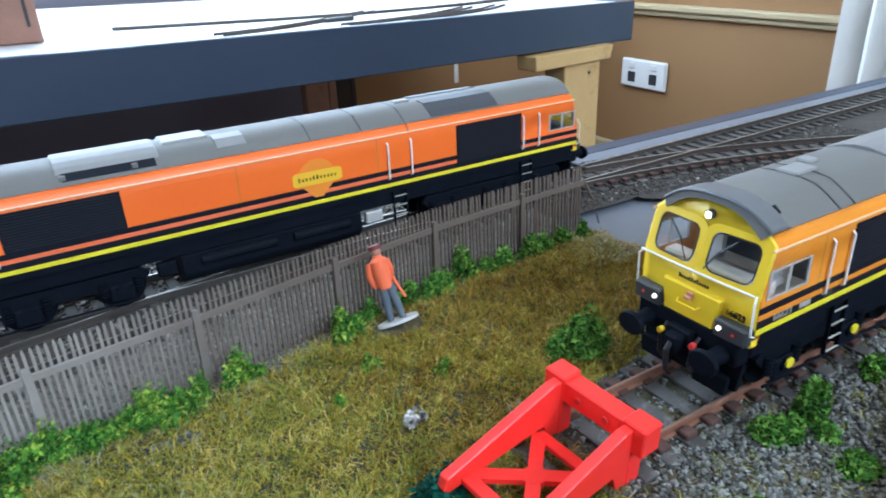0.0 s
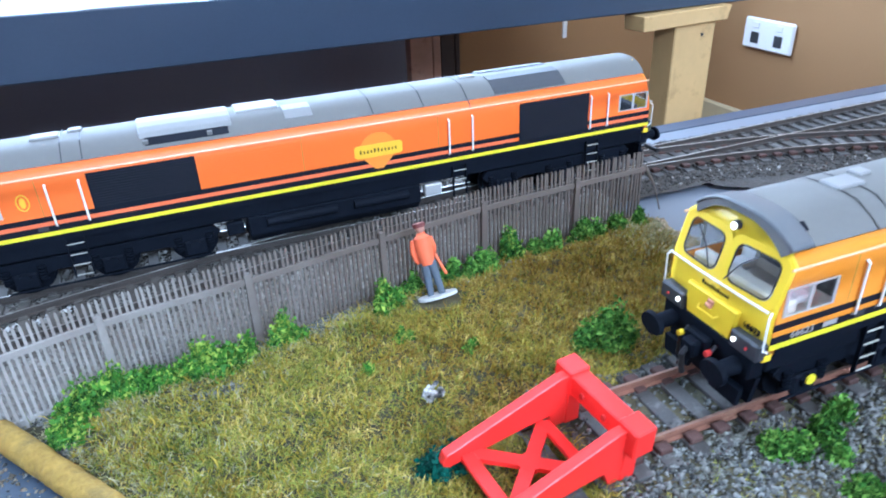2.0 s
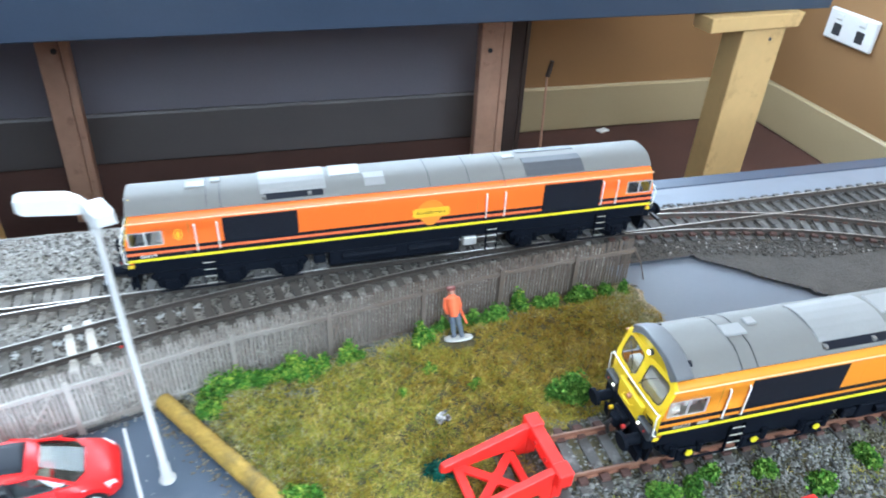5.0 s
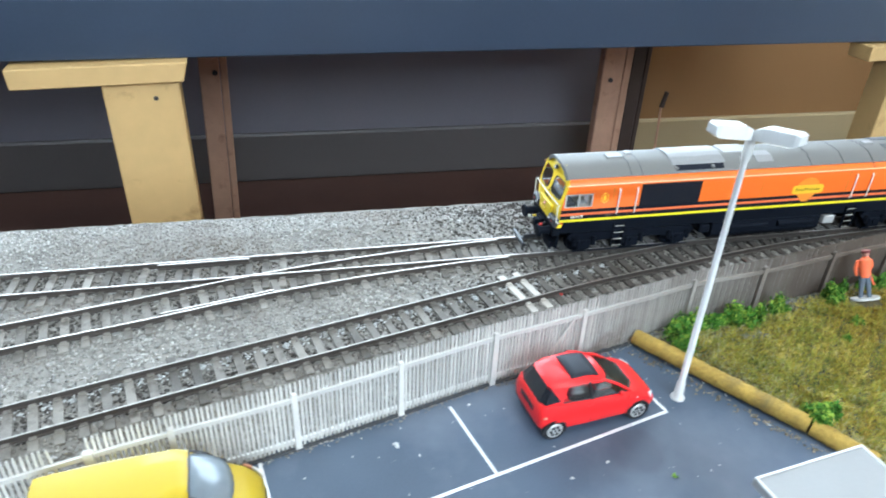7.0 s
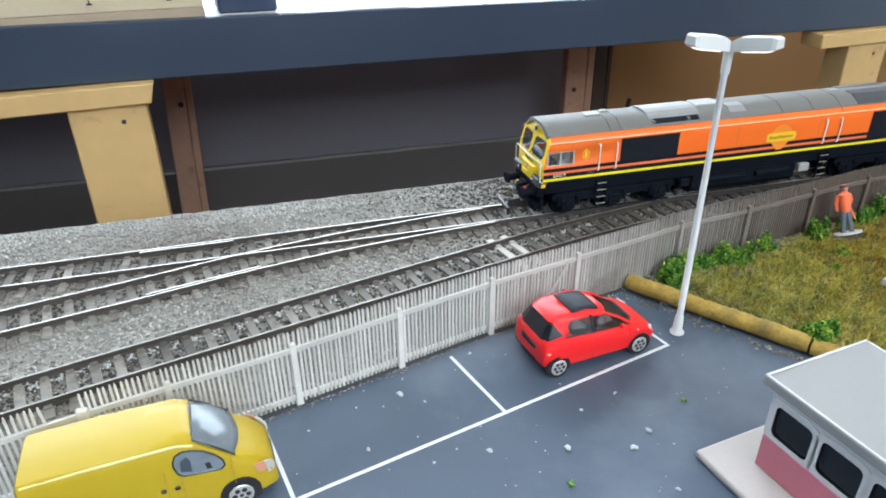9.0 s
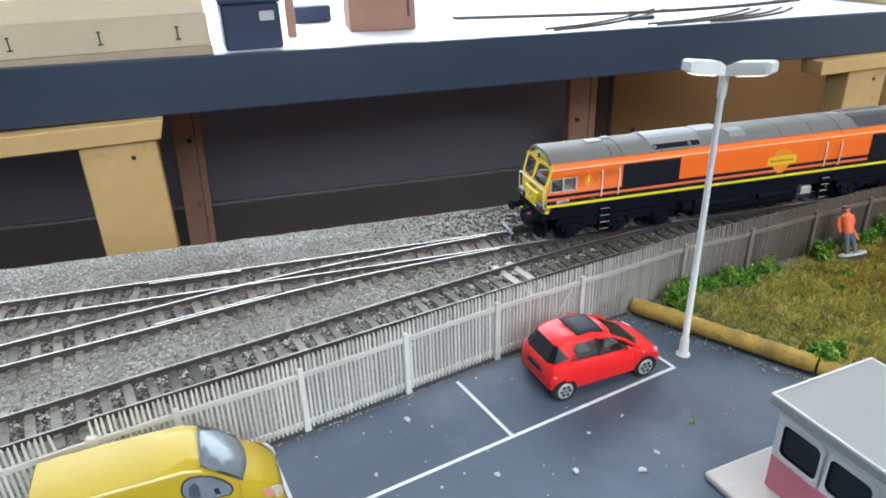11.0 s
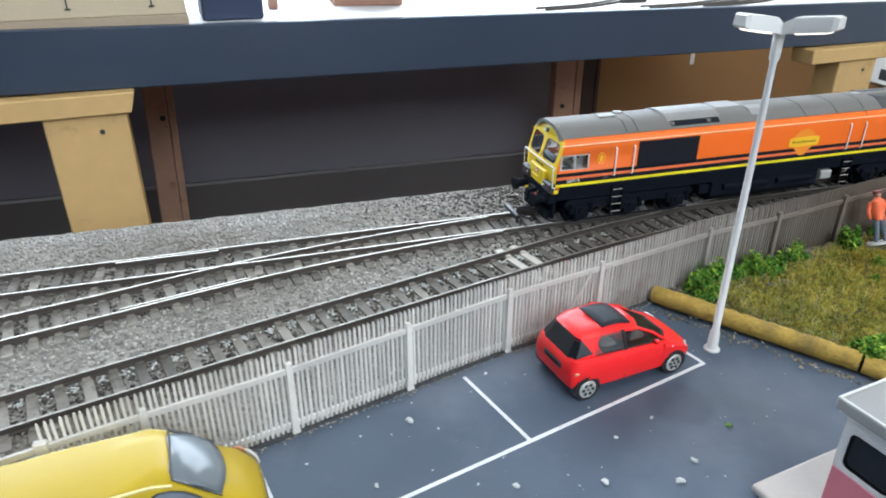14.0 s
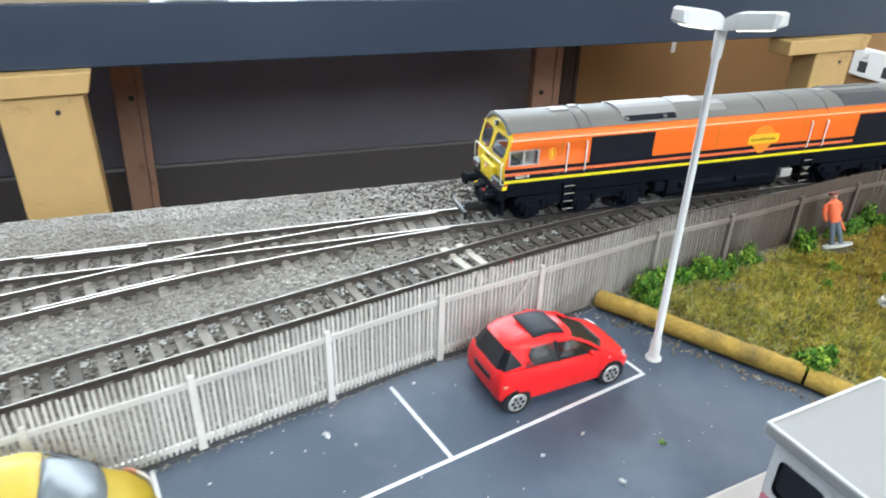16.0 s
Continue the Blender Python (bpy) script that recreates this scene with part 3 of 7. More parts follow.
# things standing on the far board
hall = thing("card_tray", -178, 604, far_top(-178), 4.2, label="tan cardboard tray with small black hooks along its side", category="tray")
part("wall", box(BM(), -212, 0, 0, 70, 10.6, 43, 0.8), M_CREAM, hall)
part("plinth", box(BM(), -213, 1, -1.5, 71, 0, 10.4, 0.6), M_PLINTH_CARD, hall, "grey-brown lower band")
bm = BM()
prism(bm, [(0, 43.2), (70, 43.2), (70, 64), (13, 64)], "x", -208, -2)
part("sloping_flap", bm, M_CREAM, hall)
for hx in (-186, -105, -31):
    bm = BM()
    rod(bm, (hx, -0.5, 19), (hx, -1.8, 31), 0.7, 0.7, 6)
    rod(bm, (hx - 2.6, -1.1, 19), (hx + 2.6, -1.1, 19), 0.8, 0.8, 6)
    rod(bm, (hx - 2.0, -1.8, 31), (hx + 2.0, -1.8, 31), 0.7, 0.7, 6)
    part("hook", bm, M_DARKGREY, hall)
solid("blue_plastic_sheet", box(BM(), -40, 40, 0, 14, 0, 84, 2.5), M_BLUESHEET, "bright blue plastic sheet standing behind the card tray", "plastic sheet", m=at(-385, 690, far_top(-385), -6, 0, 4))
navy = thing("storage_box", -133, 628, far_top(-133), 6, label="dark navy box standing on the far board", category="box")
part("body", box(BM(), -31, 31, 0, 60, 0, 48, 2), M_BLUEBOX, navy)
part("lid", box(BM(), -33, 33, -1.5, 62, 48.2, 56, 1.5), M_BLUEBOX, navy)
part("clasp", box(BM(), 8, 24, -3, -1.6, 30, 40, 1.2), M_SILVER, navy, "silver clasp")
solid("card_post", box(BM(), -5, 6, 0, 9, 0, 60, 0.8), M_BROWNBOX, "brown upright card strip on the far board", "card strip", m=at(-88, 716, far_top(-88)))
solid("navy_packet", box(BM(), -26, 26, 0, 30, 0, 22, 1.5), M_BLUEBOX, "small navy packet lying on the far board", "packet", m=at(-50, 850, far_top(-50), 0, 0, 8))
hut2 = thing("brown_carton", 30, 736, far_top(30), -2, label="dull brown cardboard carton on the far board", category="carton")
part("wall", box(BM(), -43, 43, 0, 80, 0, 74, 1.0), M_BROWNBOX, hut2)
part("corner_strip", box(BM(), 32, 35, -1.2, -0.1, 16, 73, 0.3), M_DARKGREY, hut2)
part("lid", box(BM(), -44, 44, -1, 81, 74.2, 80, 0.8), M_BROWNBOX, hut2)

# tracks and a tag on the far board
yard = thing("far_board_tracks", 0, 0, 0, label="thin dark rails curving over the white far board", category="railway track", kind="structure")
for pts in ([(235, 672), (320, 706), (417, 775), (500, 850)], [(385, 676), (470, 700), (560, 742), (640, 800)], [(470, 682), (550, 706), (630, 745), (700, 800)], [(150, 830), (400, 812), (620, 840), (800, 900)]):
    mid, way = spline(pts, 8.0)
    for off in (-8.2, 8.2):
        bm = BM()
        loft(bm, [[q + Vector((-w.y, w.x, 0)) * (off + u) + Vector((0, 0, z + far_top(q.x) - (q.y - far_front(q.x)) * 0.0022)) for u, z in ((-0.8, -0.3), (0.8, -0.3), (0.5, 2.6), (-0.5, 2.6))] for q, w in zip(mid, way)])
        part("rail", bm, M_RAIL, yard)
solid("points_lever", box(BM(), -20, 20, -4, 4, -0.4, 5, 1), M_DARKGREY, "small dark points lever box on the far board", "lever box", m=at(404, 738, far_top(404) - 0.2, 0, 0, 6))
solid("wall_tab", box(BM(), -6, 6, -4, 0, -234, -150, 1.2), M_SOCKET, "small white plastic tab fixed to the tan wall", "wall tab", m=at(997, 1401.5, 0))

# ---- the near baseboard ----
near = thing("near_baseboard", 0, 0, 0, label="grey painted model railway baseboard on legs", category="baseboard", kind="structure")
part("board_top", box(BM(), -1000, 1100, -330, 150, -18, -1.5, 0.8), M_GREYBOARD, near)
part("edge_board", box(BM(), -1000, 1100, 150.2, 168, -26, -9.0, 0.8), M_GREYBOARD, near)
part("fascia", box(BM(), -1000, 1100, 168.2, 180, -70, -9.2, 0.8), M_FASCIA, near)
part("front_fascia", box(BM(), -1000, 1100, -342, -330.2, -70, -1.9, 0.8), M_FASCIA, near)
for lx in (-950, 0, 1040):
    for ly in (-300, 130):
        part("leg", box(BM(), lx - 24, lx + 24, ly - 24, ly + 24, FLOOR, -18.2, 1.5), M_PINE, near)

# ---- plan of the layout ----
FENCE = [(-420, -72), (-340, -53), (-270, -34), (-186, -9.5), (-140, 1.6), (-117, 7.9), (-94, 14.6), (-60, 24.4), (-26, 32.4), (8, 40.6), (31, 46.5), (66.5, 51.5), (104.5, 58.5), (139, 64.5), (172, 67.5), (205, 69.5)]
MAIN = [(-950, 105), (-500, 109.5), (-200, 112.5), (0, 114.5), (300, 117.5), (420, 119), (800, 123), (1050, 125)]
LOOP = [(-620, -18), (-500, 12), (-400, 36), (-300, 60), (-225, 78), (-190, 86), (-150, 96), (-110, 104), (-60, 110.5), (-30, 113)]
SIDING = [(-620, -87), (-400, -24), (-300, 5.2), (-193, 35.2), (-133, 51.3), (-93, 62.0), (-43, 75.2), (1, 86.5), (42, 94.5), (121, 108), (200, 114.5)]
BRANCH = [(215, 116), (260, 112.5), (303, 104.5), (343, 92), (400, 66), (470, 25), (540, -30), (620, -110)]
STABLING = [(112, -19.8), (300, -19.4), (600, -18.8), (1000, -18)]
STABLING2 = [(172, -74), (300, -74), (600, -74), (1000, -74)]


def fence_y(x):
    for (ax, ay), (bx, by) in zip(FENCE, FENCE[1:]):
        if ax <= x <= bx:
            return ay + (by - ay) * (x - ax) / (bx - ax)
    return FENCE[0][1] if x < FENCE[0][0] else FENCE[-1][1]


fence_line = np.array(FENCE)


def fence_ys(x):
    return np.interp(x, fence_line[:, 0], fence_line[:, 1])


def log_x(y):
    return 7 + (41 - y) * 0.60


def fbm(x, y, scale, seed=0.0):
    """Smooth cheap unevenness between about -1 and 1."""
    a = np.sin(x * scale + 1.7 * seed) * np.cos(y * scale * 1.13 + seed) + 0.6 * np.sin(x * scale * 2.3 + y * scale * 1.9 + seed * 3.1)
    return 0.5 * a + 0.35 * np.sin(x * scale * 4.7 - y * scale * 5.3 + seed)


# car park: one painted sheet with white bay lines
line2, _ = spline(FENCE, 10)
edge = [(p.x, p.y + 1.5) for p in line2 if p.x < 9]
bm = BM()
prism(bm, edge + [(7, 40), (log_x(-22) + 2, -22), (log_x(-60), -60), (70, -329), (-700, -329), (-700, -100)], "z", -1.4, 0.0)
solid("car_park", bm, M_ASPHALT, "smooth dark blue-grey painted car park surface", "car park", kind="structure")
lines = thing("bay_markings", 0, 0, 0, label="thin white parking bay lines painted on the car park", category="road marking", kind="structure")


def stripe(a, b, w=1.15):
    a, b = Vector((*a, 0)), Vector((*b, 0))
    d = (b - a).normalized()
    n = Vector((-d.y, d.x, 0)) * w / 2
    bm = BM()
    prism(bm, [tuple((a + n).xy), tuple((b + n).xy), tuple((b - n).xy), tuple((a - n).xy)], "z", 0.0, 0.16)
    part("line", bm, M_LINE, lines)


stripe((0.3, 0.1), (-210.0, -54.8))
stripe((-76.5, 14.6), (-67.7, -17.0))
stripe((-141.8, 0.0), (-134.0, -34.3))
stripe((-8.6, 31.5), (-0.2, 0.7))
stripe((-214, -19.5), (-204, -52.5))

# ---- railway track ----
def sleeper_mesh(material, w=3.4, length=30.0, chair_material=None, keyed=False):
    bm = BM()
    box(bm, -w / 2, w / 2, -length / 2, length / 2, -1.4, 0, 0.18)
    for y in (-8.25, 8.25):
        box(bm, -w * 0.36, w * 0.36, y - 1.9, y + 1.9, 0.0, 0.55, 0.12, 1)
        if keyed:
            s = 1 if y > 0 else -1
            box(bm, -w * 0.42, w * 0.42, *sorted((y + s * 0.9, y + s * 3.6)), 0.0, 1.5, 0.3, 1)
    return mesh_from("sleeper", bm, [material, chair_material or material])


SLEEPER_DUSTY = sleeper_mesh(M_SLEEPER)
SLEEPER_PALE = sleeper_mesh(M_SLEEPER_PALE)
SLEEPER_DARK = sleeper_mesh(M_SLEEPER_DARK, 4.0, 30.0, M_CHAIR, True)
SLEEPER_GRIMY = sleeper_mesh(M_SLEEPER_DARK, 3.4, 30.0)


def rail_mesh(line, ways, off, z0, z1, side, top):
    """One rail with foot, web and head along a line, set off to one side; the bright running head is its own face."""
    prof = [(-0.95, 0), (0.95, 0), (0.95, 0.3), (0.24, 0.55), (0.24, 1.75), (0.44, 2.0), (0.34, 2.42), (-0.34, 2.42), (-0.44, 2.0), (-0.24, 1.75), (-0.24, 0.55), (-0.95, 0.3)]
    k = (z1 - z0) / 2.42
    bm = BM()
    rows = []
    for p, d in zip(line, ways):
        n = Vector((-d.y, d.x, 0))
        rows.append([bm.verts.new(p + n * (off + u) + Vector((0, 0, z0 + v * k))) for u, v in prof])
    for a, b in zip(rows, rows[1:]):
        for i in range(12):
            j = (i + 1) % 12
            bm.faces.new((a[i], a[j], b[j], b[i])).material_index = 1 if i == 6 else 0
    bm.faces.new(rows[0])
    bm.faces.new(rows[-1][::-1])
    return mesh_from("rail", bm, [side, top])


def track(name, pts, label, sleeper=SLEEPER_DUSTY, side=M_RAIL, top=M_RAILTOP, gap=7.6, z=1.55, lift=0.0, pale=(), shift=0.0):
    t = thing(name, 0, 0, 0, label=label, category="railway track", kind="structure")
    line, ways = spline(pts, 9.0)
    for off in (-8.25, 8.25):
        again("rail", rail_mesh(line, ways, off, z, 4.0 + lift, side, top), t)
    rng = random.Random(name)
    for k, (p, d) in enumerate(evenly(pts, gap, 2.0 + shift)):
        me = SLEEPER_PALE if any(abs(p.x - q) < gap / 2 for q in pale) else SLEEPER_GRIMY if p.x > 212 and sleeper is SLEEPER_DUSTY else sleeper
        again("sleeper", me, t, at(p.x, p.y, z + rng.uniform(-0.08, 0.08), 0, 0, math.degrees(math.atan2(d.y, d.x)) + rng.uniform(-1.2, 1.2)))
    return t


track("main_track", MAIN, "main running track with bright worn rail heads in dusty ballast", z=1.60)
track("loop_track", LOOP, "loop track joining the main line, dusty sleepers in grey ballast", z=1.48, lift=-0.04)
track("siding_track", SIDING, "siding track behind the fence with dusty sleepers and dull rails", z=1.54, lift=-0.02, pale=(-30, -22.7), top=surface("dull_rail_head", (0.33, 0.31, 0.28), 0.5, metal=0.6, vary=0.15, bump=0.1))
track("branch_track", BRANCH, "curved branch track with brown weathered rails", z=1.51, lift=-0.03, sleeper=SLEEPER_DARK)
track("stabling_track", STABLING, "stabling siding with rusty rails and dark timber sleepers", SLEEPER_DARK, M_RUST, M_RUSTTOP, 7.6, 5.4, lift=3.8)
track("second_stabling_track", STABLING2, "second stabling siding with rusty rails", SLEEPER_DARK, M_RUST, M_RUSTTOP, 7.6, 1.5)

# guard and check rails at the crossing of loop and main line
check = thing("crossing_check_rails", 0, 0, 0, label="short bright check rails beside the crossing", category="railway track", kind="structure")
for pts, off in (([(-190, 112.6), (-150, 113.0)], 6.6), ([(-185, 87.5), (-140, 98.5)], -6.6)):
    line, ways = spline(pts, 6)
    again("check_rail", rail_mesh(line, ways, off, 1.6, 3.96, M_RAIL, M_RAILTOP), check)


# ---- ballast: an uneven bed and loose stones ----
def sheet(name, xs, ys, height, keep, material, label, category, kind="structure"):
    X, Y = np.meshgrid(xs, ys, indexing="ij")
    Z = height(X, Y)
    ok = keep(X, Y)
    idx = np.arange(X.size).reshape(X.shape)
    q = np.stack([idx[:-1, :-1], idx[1:, :-1], idx[1:, 1:], idx[:-1, 1:]], -1)
    good = ok[:-1, :-1] & ok[1:, :-1] & ok[1:, 1:] & ok[:-1, 1:]
    faces = q[good]
    used = np.unique(faces)
    where = np.full(X.size, -1)
    where[used] = np.arange(len(used))
    me = numpy_mesh(name, np.stack([X.ravel(), Y.ravel(), Z.ravel()], -1)[used], where[faces], material)
    for p in me.polygons:
        p.use_smooth = True
    return tagged(new(name, me), label, category, kind=kind)


def stones(name, x, y, z, size, material, label, seed, flat=0.75):
    """Loose angular stones: squashed, turned eight-sided grains, joined."""
    r = np.random.RandomState(seed)
    n = len(x)
    base = np.array([(1, 0, 0), (-1, 0, 0), (0, 1, 0), (0, -1, 0), (0, 0, 1), (0, 0, -1)], float)
    tri = np.array([(0, 2, 4), (2, 1, 4), (1, 3, 4), (3, 0, 4), (2, 0, 5), (1, 2, 5), (3, 1, 5), (0, 3, 5)])
    v = base[None] * (0.65 + 0.7 * r.rand(n, 6, 1)) + 0.22 * r.randn(n, 6, 3)
    v = v * size[:, None, None] * np.array([1, 1, flat])
    a = r.rand(n) * 2 * np.pi
    c, s = np.cos(a)[:, None], np.sin(a)[:, None]
    vx, vy = v[..., 0] * c - v[..., 1] * s, v[..., 0] * s + v[..., 1] * c
    v = np.stack([vx + x[:, None], vy + y[:, None], v[..., 2] + z[:, None]], -1).reshape(-1, 3)
    f = (tri[None] + 6 * np.arange(n)[:, None, None]).reshape(-1, 3)
    return tagged(new(name, numpy_mesh(name, v, f, material)), label, "stones", kind="stuff")


def bed_height(x, y):
    return 0.55 + 0.30 * fbm(x, y, 0.21, 1.0) + 0.22 * fbm(x, y, 0.9, 2.0) - 8.0 * np.clip((y - 149) / 31, 0, 1)


sheet("ballast_bed", np.arange(-640, 560, 2.5), np.arange(-110, 183.0, 2.0), bed_height, lambda x, y: (y > fence_ys(x) - 0.5) & (x < 212) & ((x < 205) | (y > 84 - np.maximum(0, x - 250) * 0.25) & (y < 140 - 0.05 * (x - 205))), M_BALLAST_BED, "packed fine grey-brown ballast bed under the tracks", "ballast")
sheet("dark_ballast_bed", np.arange(207.5, 620, 2.5), np.arange(-110, 168.1, 2.0), bed_height, lambda x, y: (y > 84 - np.maximum(0, x - 250) * 0.9) & (y < 134 - 0.05 * (x - 205)), M_BALLAST_GRIMY, "dark grimy ballast under the tracks beyond the fence", "ballast")
r = np.random.RandomState(5)
n = 165000
x, y = r.uniform(-460, 420, n), r.uniform(-95, 180, n)
keep = (y > fence_ys(x) + 0.5) & ((x < 205) | ((y > 88 - np.maximum(0, x - 250) * 0.25) & (y < 138 - 0.05 * (x - 205)))) & ((x > -330) | (r.rand(n) < 0.4))
x, y = x[keep], y[keep]
near_track = np.full(len(x), 99.0)
for pts in (MAIN, LOOP, SIDING, BRANCH):
    q = np.array(pts, float)
    near_track = np.minimum(near_track, np.abs(y - np.interp(x, q[:, 0], q[:, 1], left=-999, right=-999)))
dark = r.rand(len(x)) < np.clip((10.5 - near_track) / 3, 0, 0.92) * np.clip(0.9 + 0.6 * fbm(x, y, 0.05, 12.0), 0.2, 1) + 0.95 * (x > 208) + (y > np.interp(x, [q[0] for q in SIDING], [q[1] for q in SIDING]) - 5) * np.clip((x + 90) / 80, 0, 0.92) * np.clip(0.85 + 0.6 * fbm(x, y, 0.08, 15.0), 0.2, 1)
big = r.uniform(0.36, 1.02, len(x)) ** 1.3
stones("loose_ballast", x[~dark], y[~dark], bed_height(x, y)[~dark] + 0.1, big[~dark], M_BALLAST, "fine grey loose ballast stones beside the rails", 6)
stones("oily_ballast", x[dark], y[dark], bed_height(x, y)[dark] + 0.1, big[dark], M_BALLAST_DARK, "dark brown oily ballast between the sleepers", 7)


# ---- waste ground: earth, gravel, static grass ----
def ground_height(x, y):
    up = 4.3 * np.clip((y + 9) / 16, 0, 1) * np.clip((x - log_x(y) + 2) / 10, 0, 1) * np.clip((fence_ys(x) + 4 - y) / 16, 0.25, 1)
    near_stop = np.clip((128 - x) / 14, 0, 1) * np.clip((-y + 7) / 12, 0, 1) * np.clip((y + 60) / 20, 0, 1) * 3.4
    siding = np.clip((x - 108) / 14, 0, 1) * np.clip((3 - y) / 8, 0, 1) * np.clip((y + 62) / 14, 0, 1) * 4.0
    return 0.7 + np.maximum(np.maximum(up, near_stop), siding) + 0.6 * fbm(x, y, 0.09, 4.0) + 0.5 * fbm(x, y, 0.33, 7.0)


def waste(x, y):
    return (x > log_x(y) - 1) & (y < fence_ys(x) + 0.8) & (x < 204 + 5 * np.sin(y * 0.21) + 2.4 * np.sin(y * 0.77) + 400 * (y < -2) + np.clip(-(y - 22), 0, 24) * 3) & (y > -250)


sheet("waste_ground", np.arange(4, 500, 2.0), np.arange(-250, 72, 2.0), ground_height, waste, M_EARTH, "dark earthy scatter on the waste ground by the siding", "ground")

# gravel beside the stabling sidings
n = 60000
x, y = r.uniform(112, 310, n), r.uniform(-115, 2, n)
keep = waste(x, y) & ((np.abs(y + 19.6) > 11.5) | (r.rand(n) < 0.22)) & ((y < -2 + 3 * np.sin(x * 0.2)) | (r.rand(n) < 0.1)) & ((np.abs(y + 19.6) < 26) | (r.rand(n) < 0.85)) & (x > 118 + 6 * np.sin(y * 0.15))
x, y = x[keep], y[keep]
stones("siding_gravel", x, y, ground_height(x, y) + 0.25, r.uniform(0.28, 0.92, len(x)) ** 1.5, M_GRAVEL, "coarse light grey gravel beside the rusty siding", 8)


def blades(name, x, y, z, length, width, material, label, seed, lean=0.9):
    """Fibres of static grass: thin bent blades of two pieces, joined."""
    r = np.random.RandomState(seed)
    n = len(x)
    a, b = r.rand(n) * 2 * np.pi, r.rand(n) * 2 * np.pi
    tilt = lean * r.rand(n) ** 0.7
    d = np.stack([np.cos(a) * np.sin(tilt), np.sin(a) * np.sin(tilt), np.cos(tilt)], -1)
    a2, t2 = a + r.uniform(-1.1, 1.1, n), tilt + r.uniform(0.2, 1.1, n)
    d2 = np.stack([np.cos(a2) * np.sin(t2), np.sin(a2) * np.sin(t2), np.cos(t2)], -1)
    w = np.stack([np.cos(b), np.sin(b), np.zeros(n)], -1) * width[:, None] / 2
    p = np.stack([x, y, z], -1)
    mid = p + d * length[:, None] * 0.55
    tip = mid + d2 * length[:, None] * 0.45
    v = np.stack([p - w, p + w, mid + w * 0.8, mid - w * 0.8, tip + w * 0.25, tip - w * 0.25], 1).reshape(-1, 3)
    k = 6 * np.arange(n)[:, None]
    f = np.concatenate([k + np.array([[0, 1, 2, 3]]), k + np.array([[3, 2, 4, 5]])])
    return tagged(new(name, numpy_mesh(name, v, f, material)), label, "grass", kind="stuff")


n = 400000
x, y = r.uniform(6, 215, n), r.uniform(-60, 70, n)
drift = fbm(x, y, 0.055, 9.0) + 0.5 * fbm(x, y, 0.17, 3.0)
bare = np.clip((fence_ys(x) - 5.0 - y) / 7, 0, 1)
keep = waste(x, y) & (x < 206) & (r.rand(n) < np.clip(0.62 + 0.3 * drift + 0.75 * fbm(x, y, 0.62, 6.0) + 0.55 * fbm(x, y, 1.25, 16.0), 0.06, 1) * (0.05 + 0.95 * bare)) & ((y > -6 + 3 * np.sin(x * 0.13)) | (x < 122)) & (x > log_x(y) + 2) & (((x - 116.6) / 8) ** 2 + ((y - 44.6) / 5.5) ** 2 > 1) & (r.rand(n) < np.clip(((x - 18.5) / 7.5) ** 2 + ((y - 27) / 6) ** 2 - 0.25, 0.06, 1)) & (r.rand(n) < np.clip(((x - 53) / 6) ** 2 + ((y - 30) / 2.6) ** 2 - 0.3, 0.15, 1))
x, y, drift = x[keep], y[keep], drift[keep]
tuft = 0.4 + 1.25 * np.clip(0.45 + 0.75 * fbm(x, y, 0.55, 5.0), 0, 1)
long = r.uniform(1.2, 3.1, len(x)) * tuft
pale = r.rand(len(x)) < np.clip((17 - (fence_ys(x) - y)) / 16, 0, 0.5) * np.clip((110 - x) / 30, 0.2, 1) + 0.16 * np.clip((95 - x) / 60, 0, 1) + np.clip((log_x(y) + 10 - x) / 14, 0, 0.3)
brown = ~pale & (r.rand(len(x)) < np.clip(0.13 + 0.62 * np.clip((x - 80) / 65, -0.1, 1) * np.clip((y + 10) / 25, 0, 1) + 0.32 * fbm(x, y, 0.075, 2.0), 0.03, 0.9))
green = ~brown & ~pale & (r.rand(len(x)) < np.clip(0.44 + 0.5 * fbm(x, y, 0.13, 21.0), 0.05, 0.9) * np.clip((135 - x) / 50, 0.15, 1))
for name, pick, m, lab, seed in (("pale_grass", pale, M_GRASS_PALE, "bleached grass fibres along the fence and the log", 13), ("green_grass", green, M_GRASS_GREEN, "fresh green static grass between the straw", 14), ("straw_grass", ~brown & ~pale & ~green, M_GRASS, "long dry static grass, olive green and straw", 11), ("brown_grass", brown, M_GRASS_BROWN, "brown withered static grass", 12)):
    blades(name, x[pick], y[pick], ground_height(x[pick], y[pick]) - 0.2, long[pick], r.uniform(0.15, 0.36, pick.sum()), m, lab, seed, 1.4)

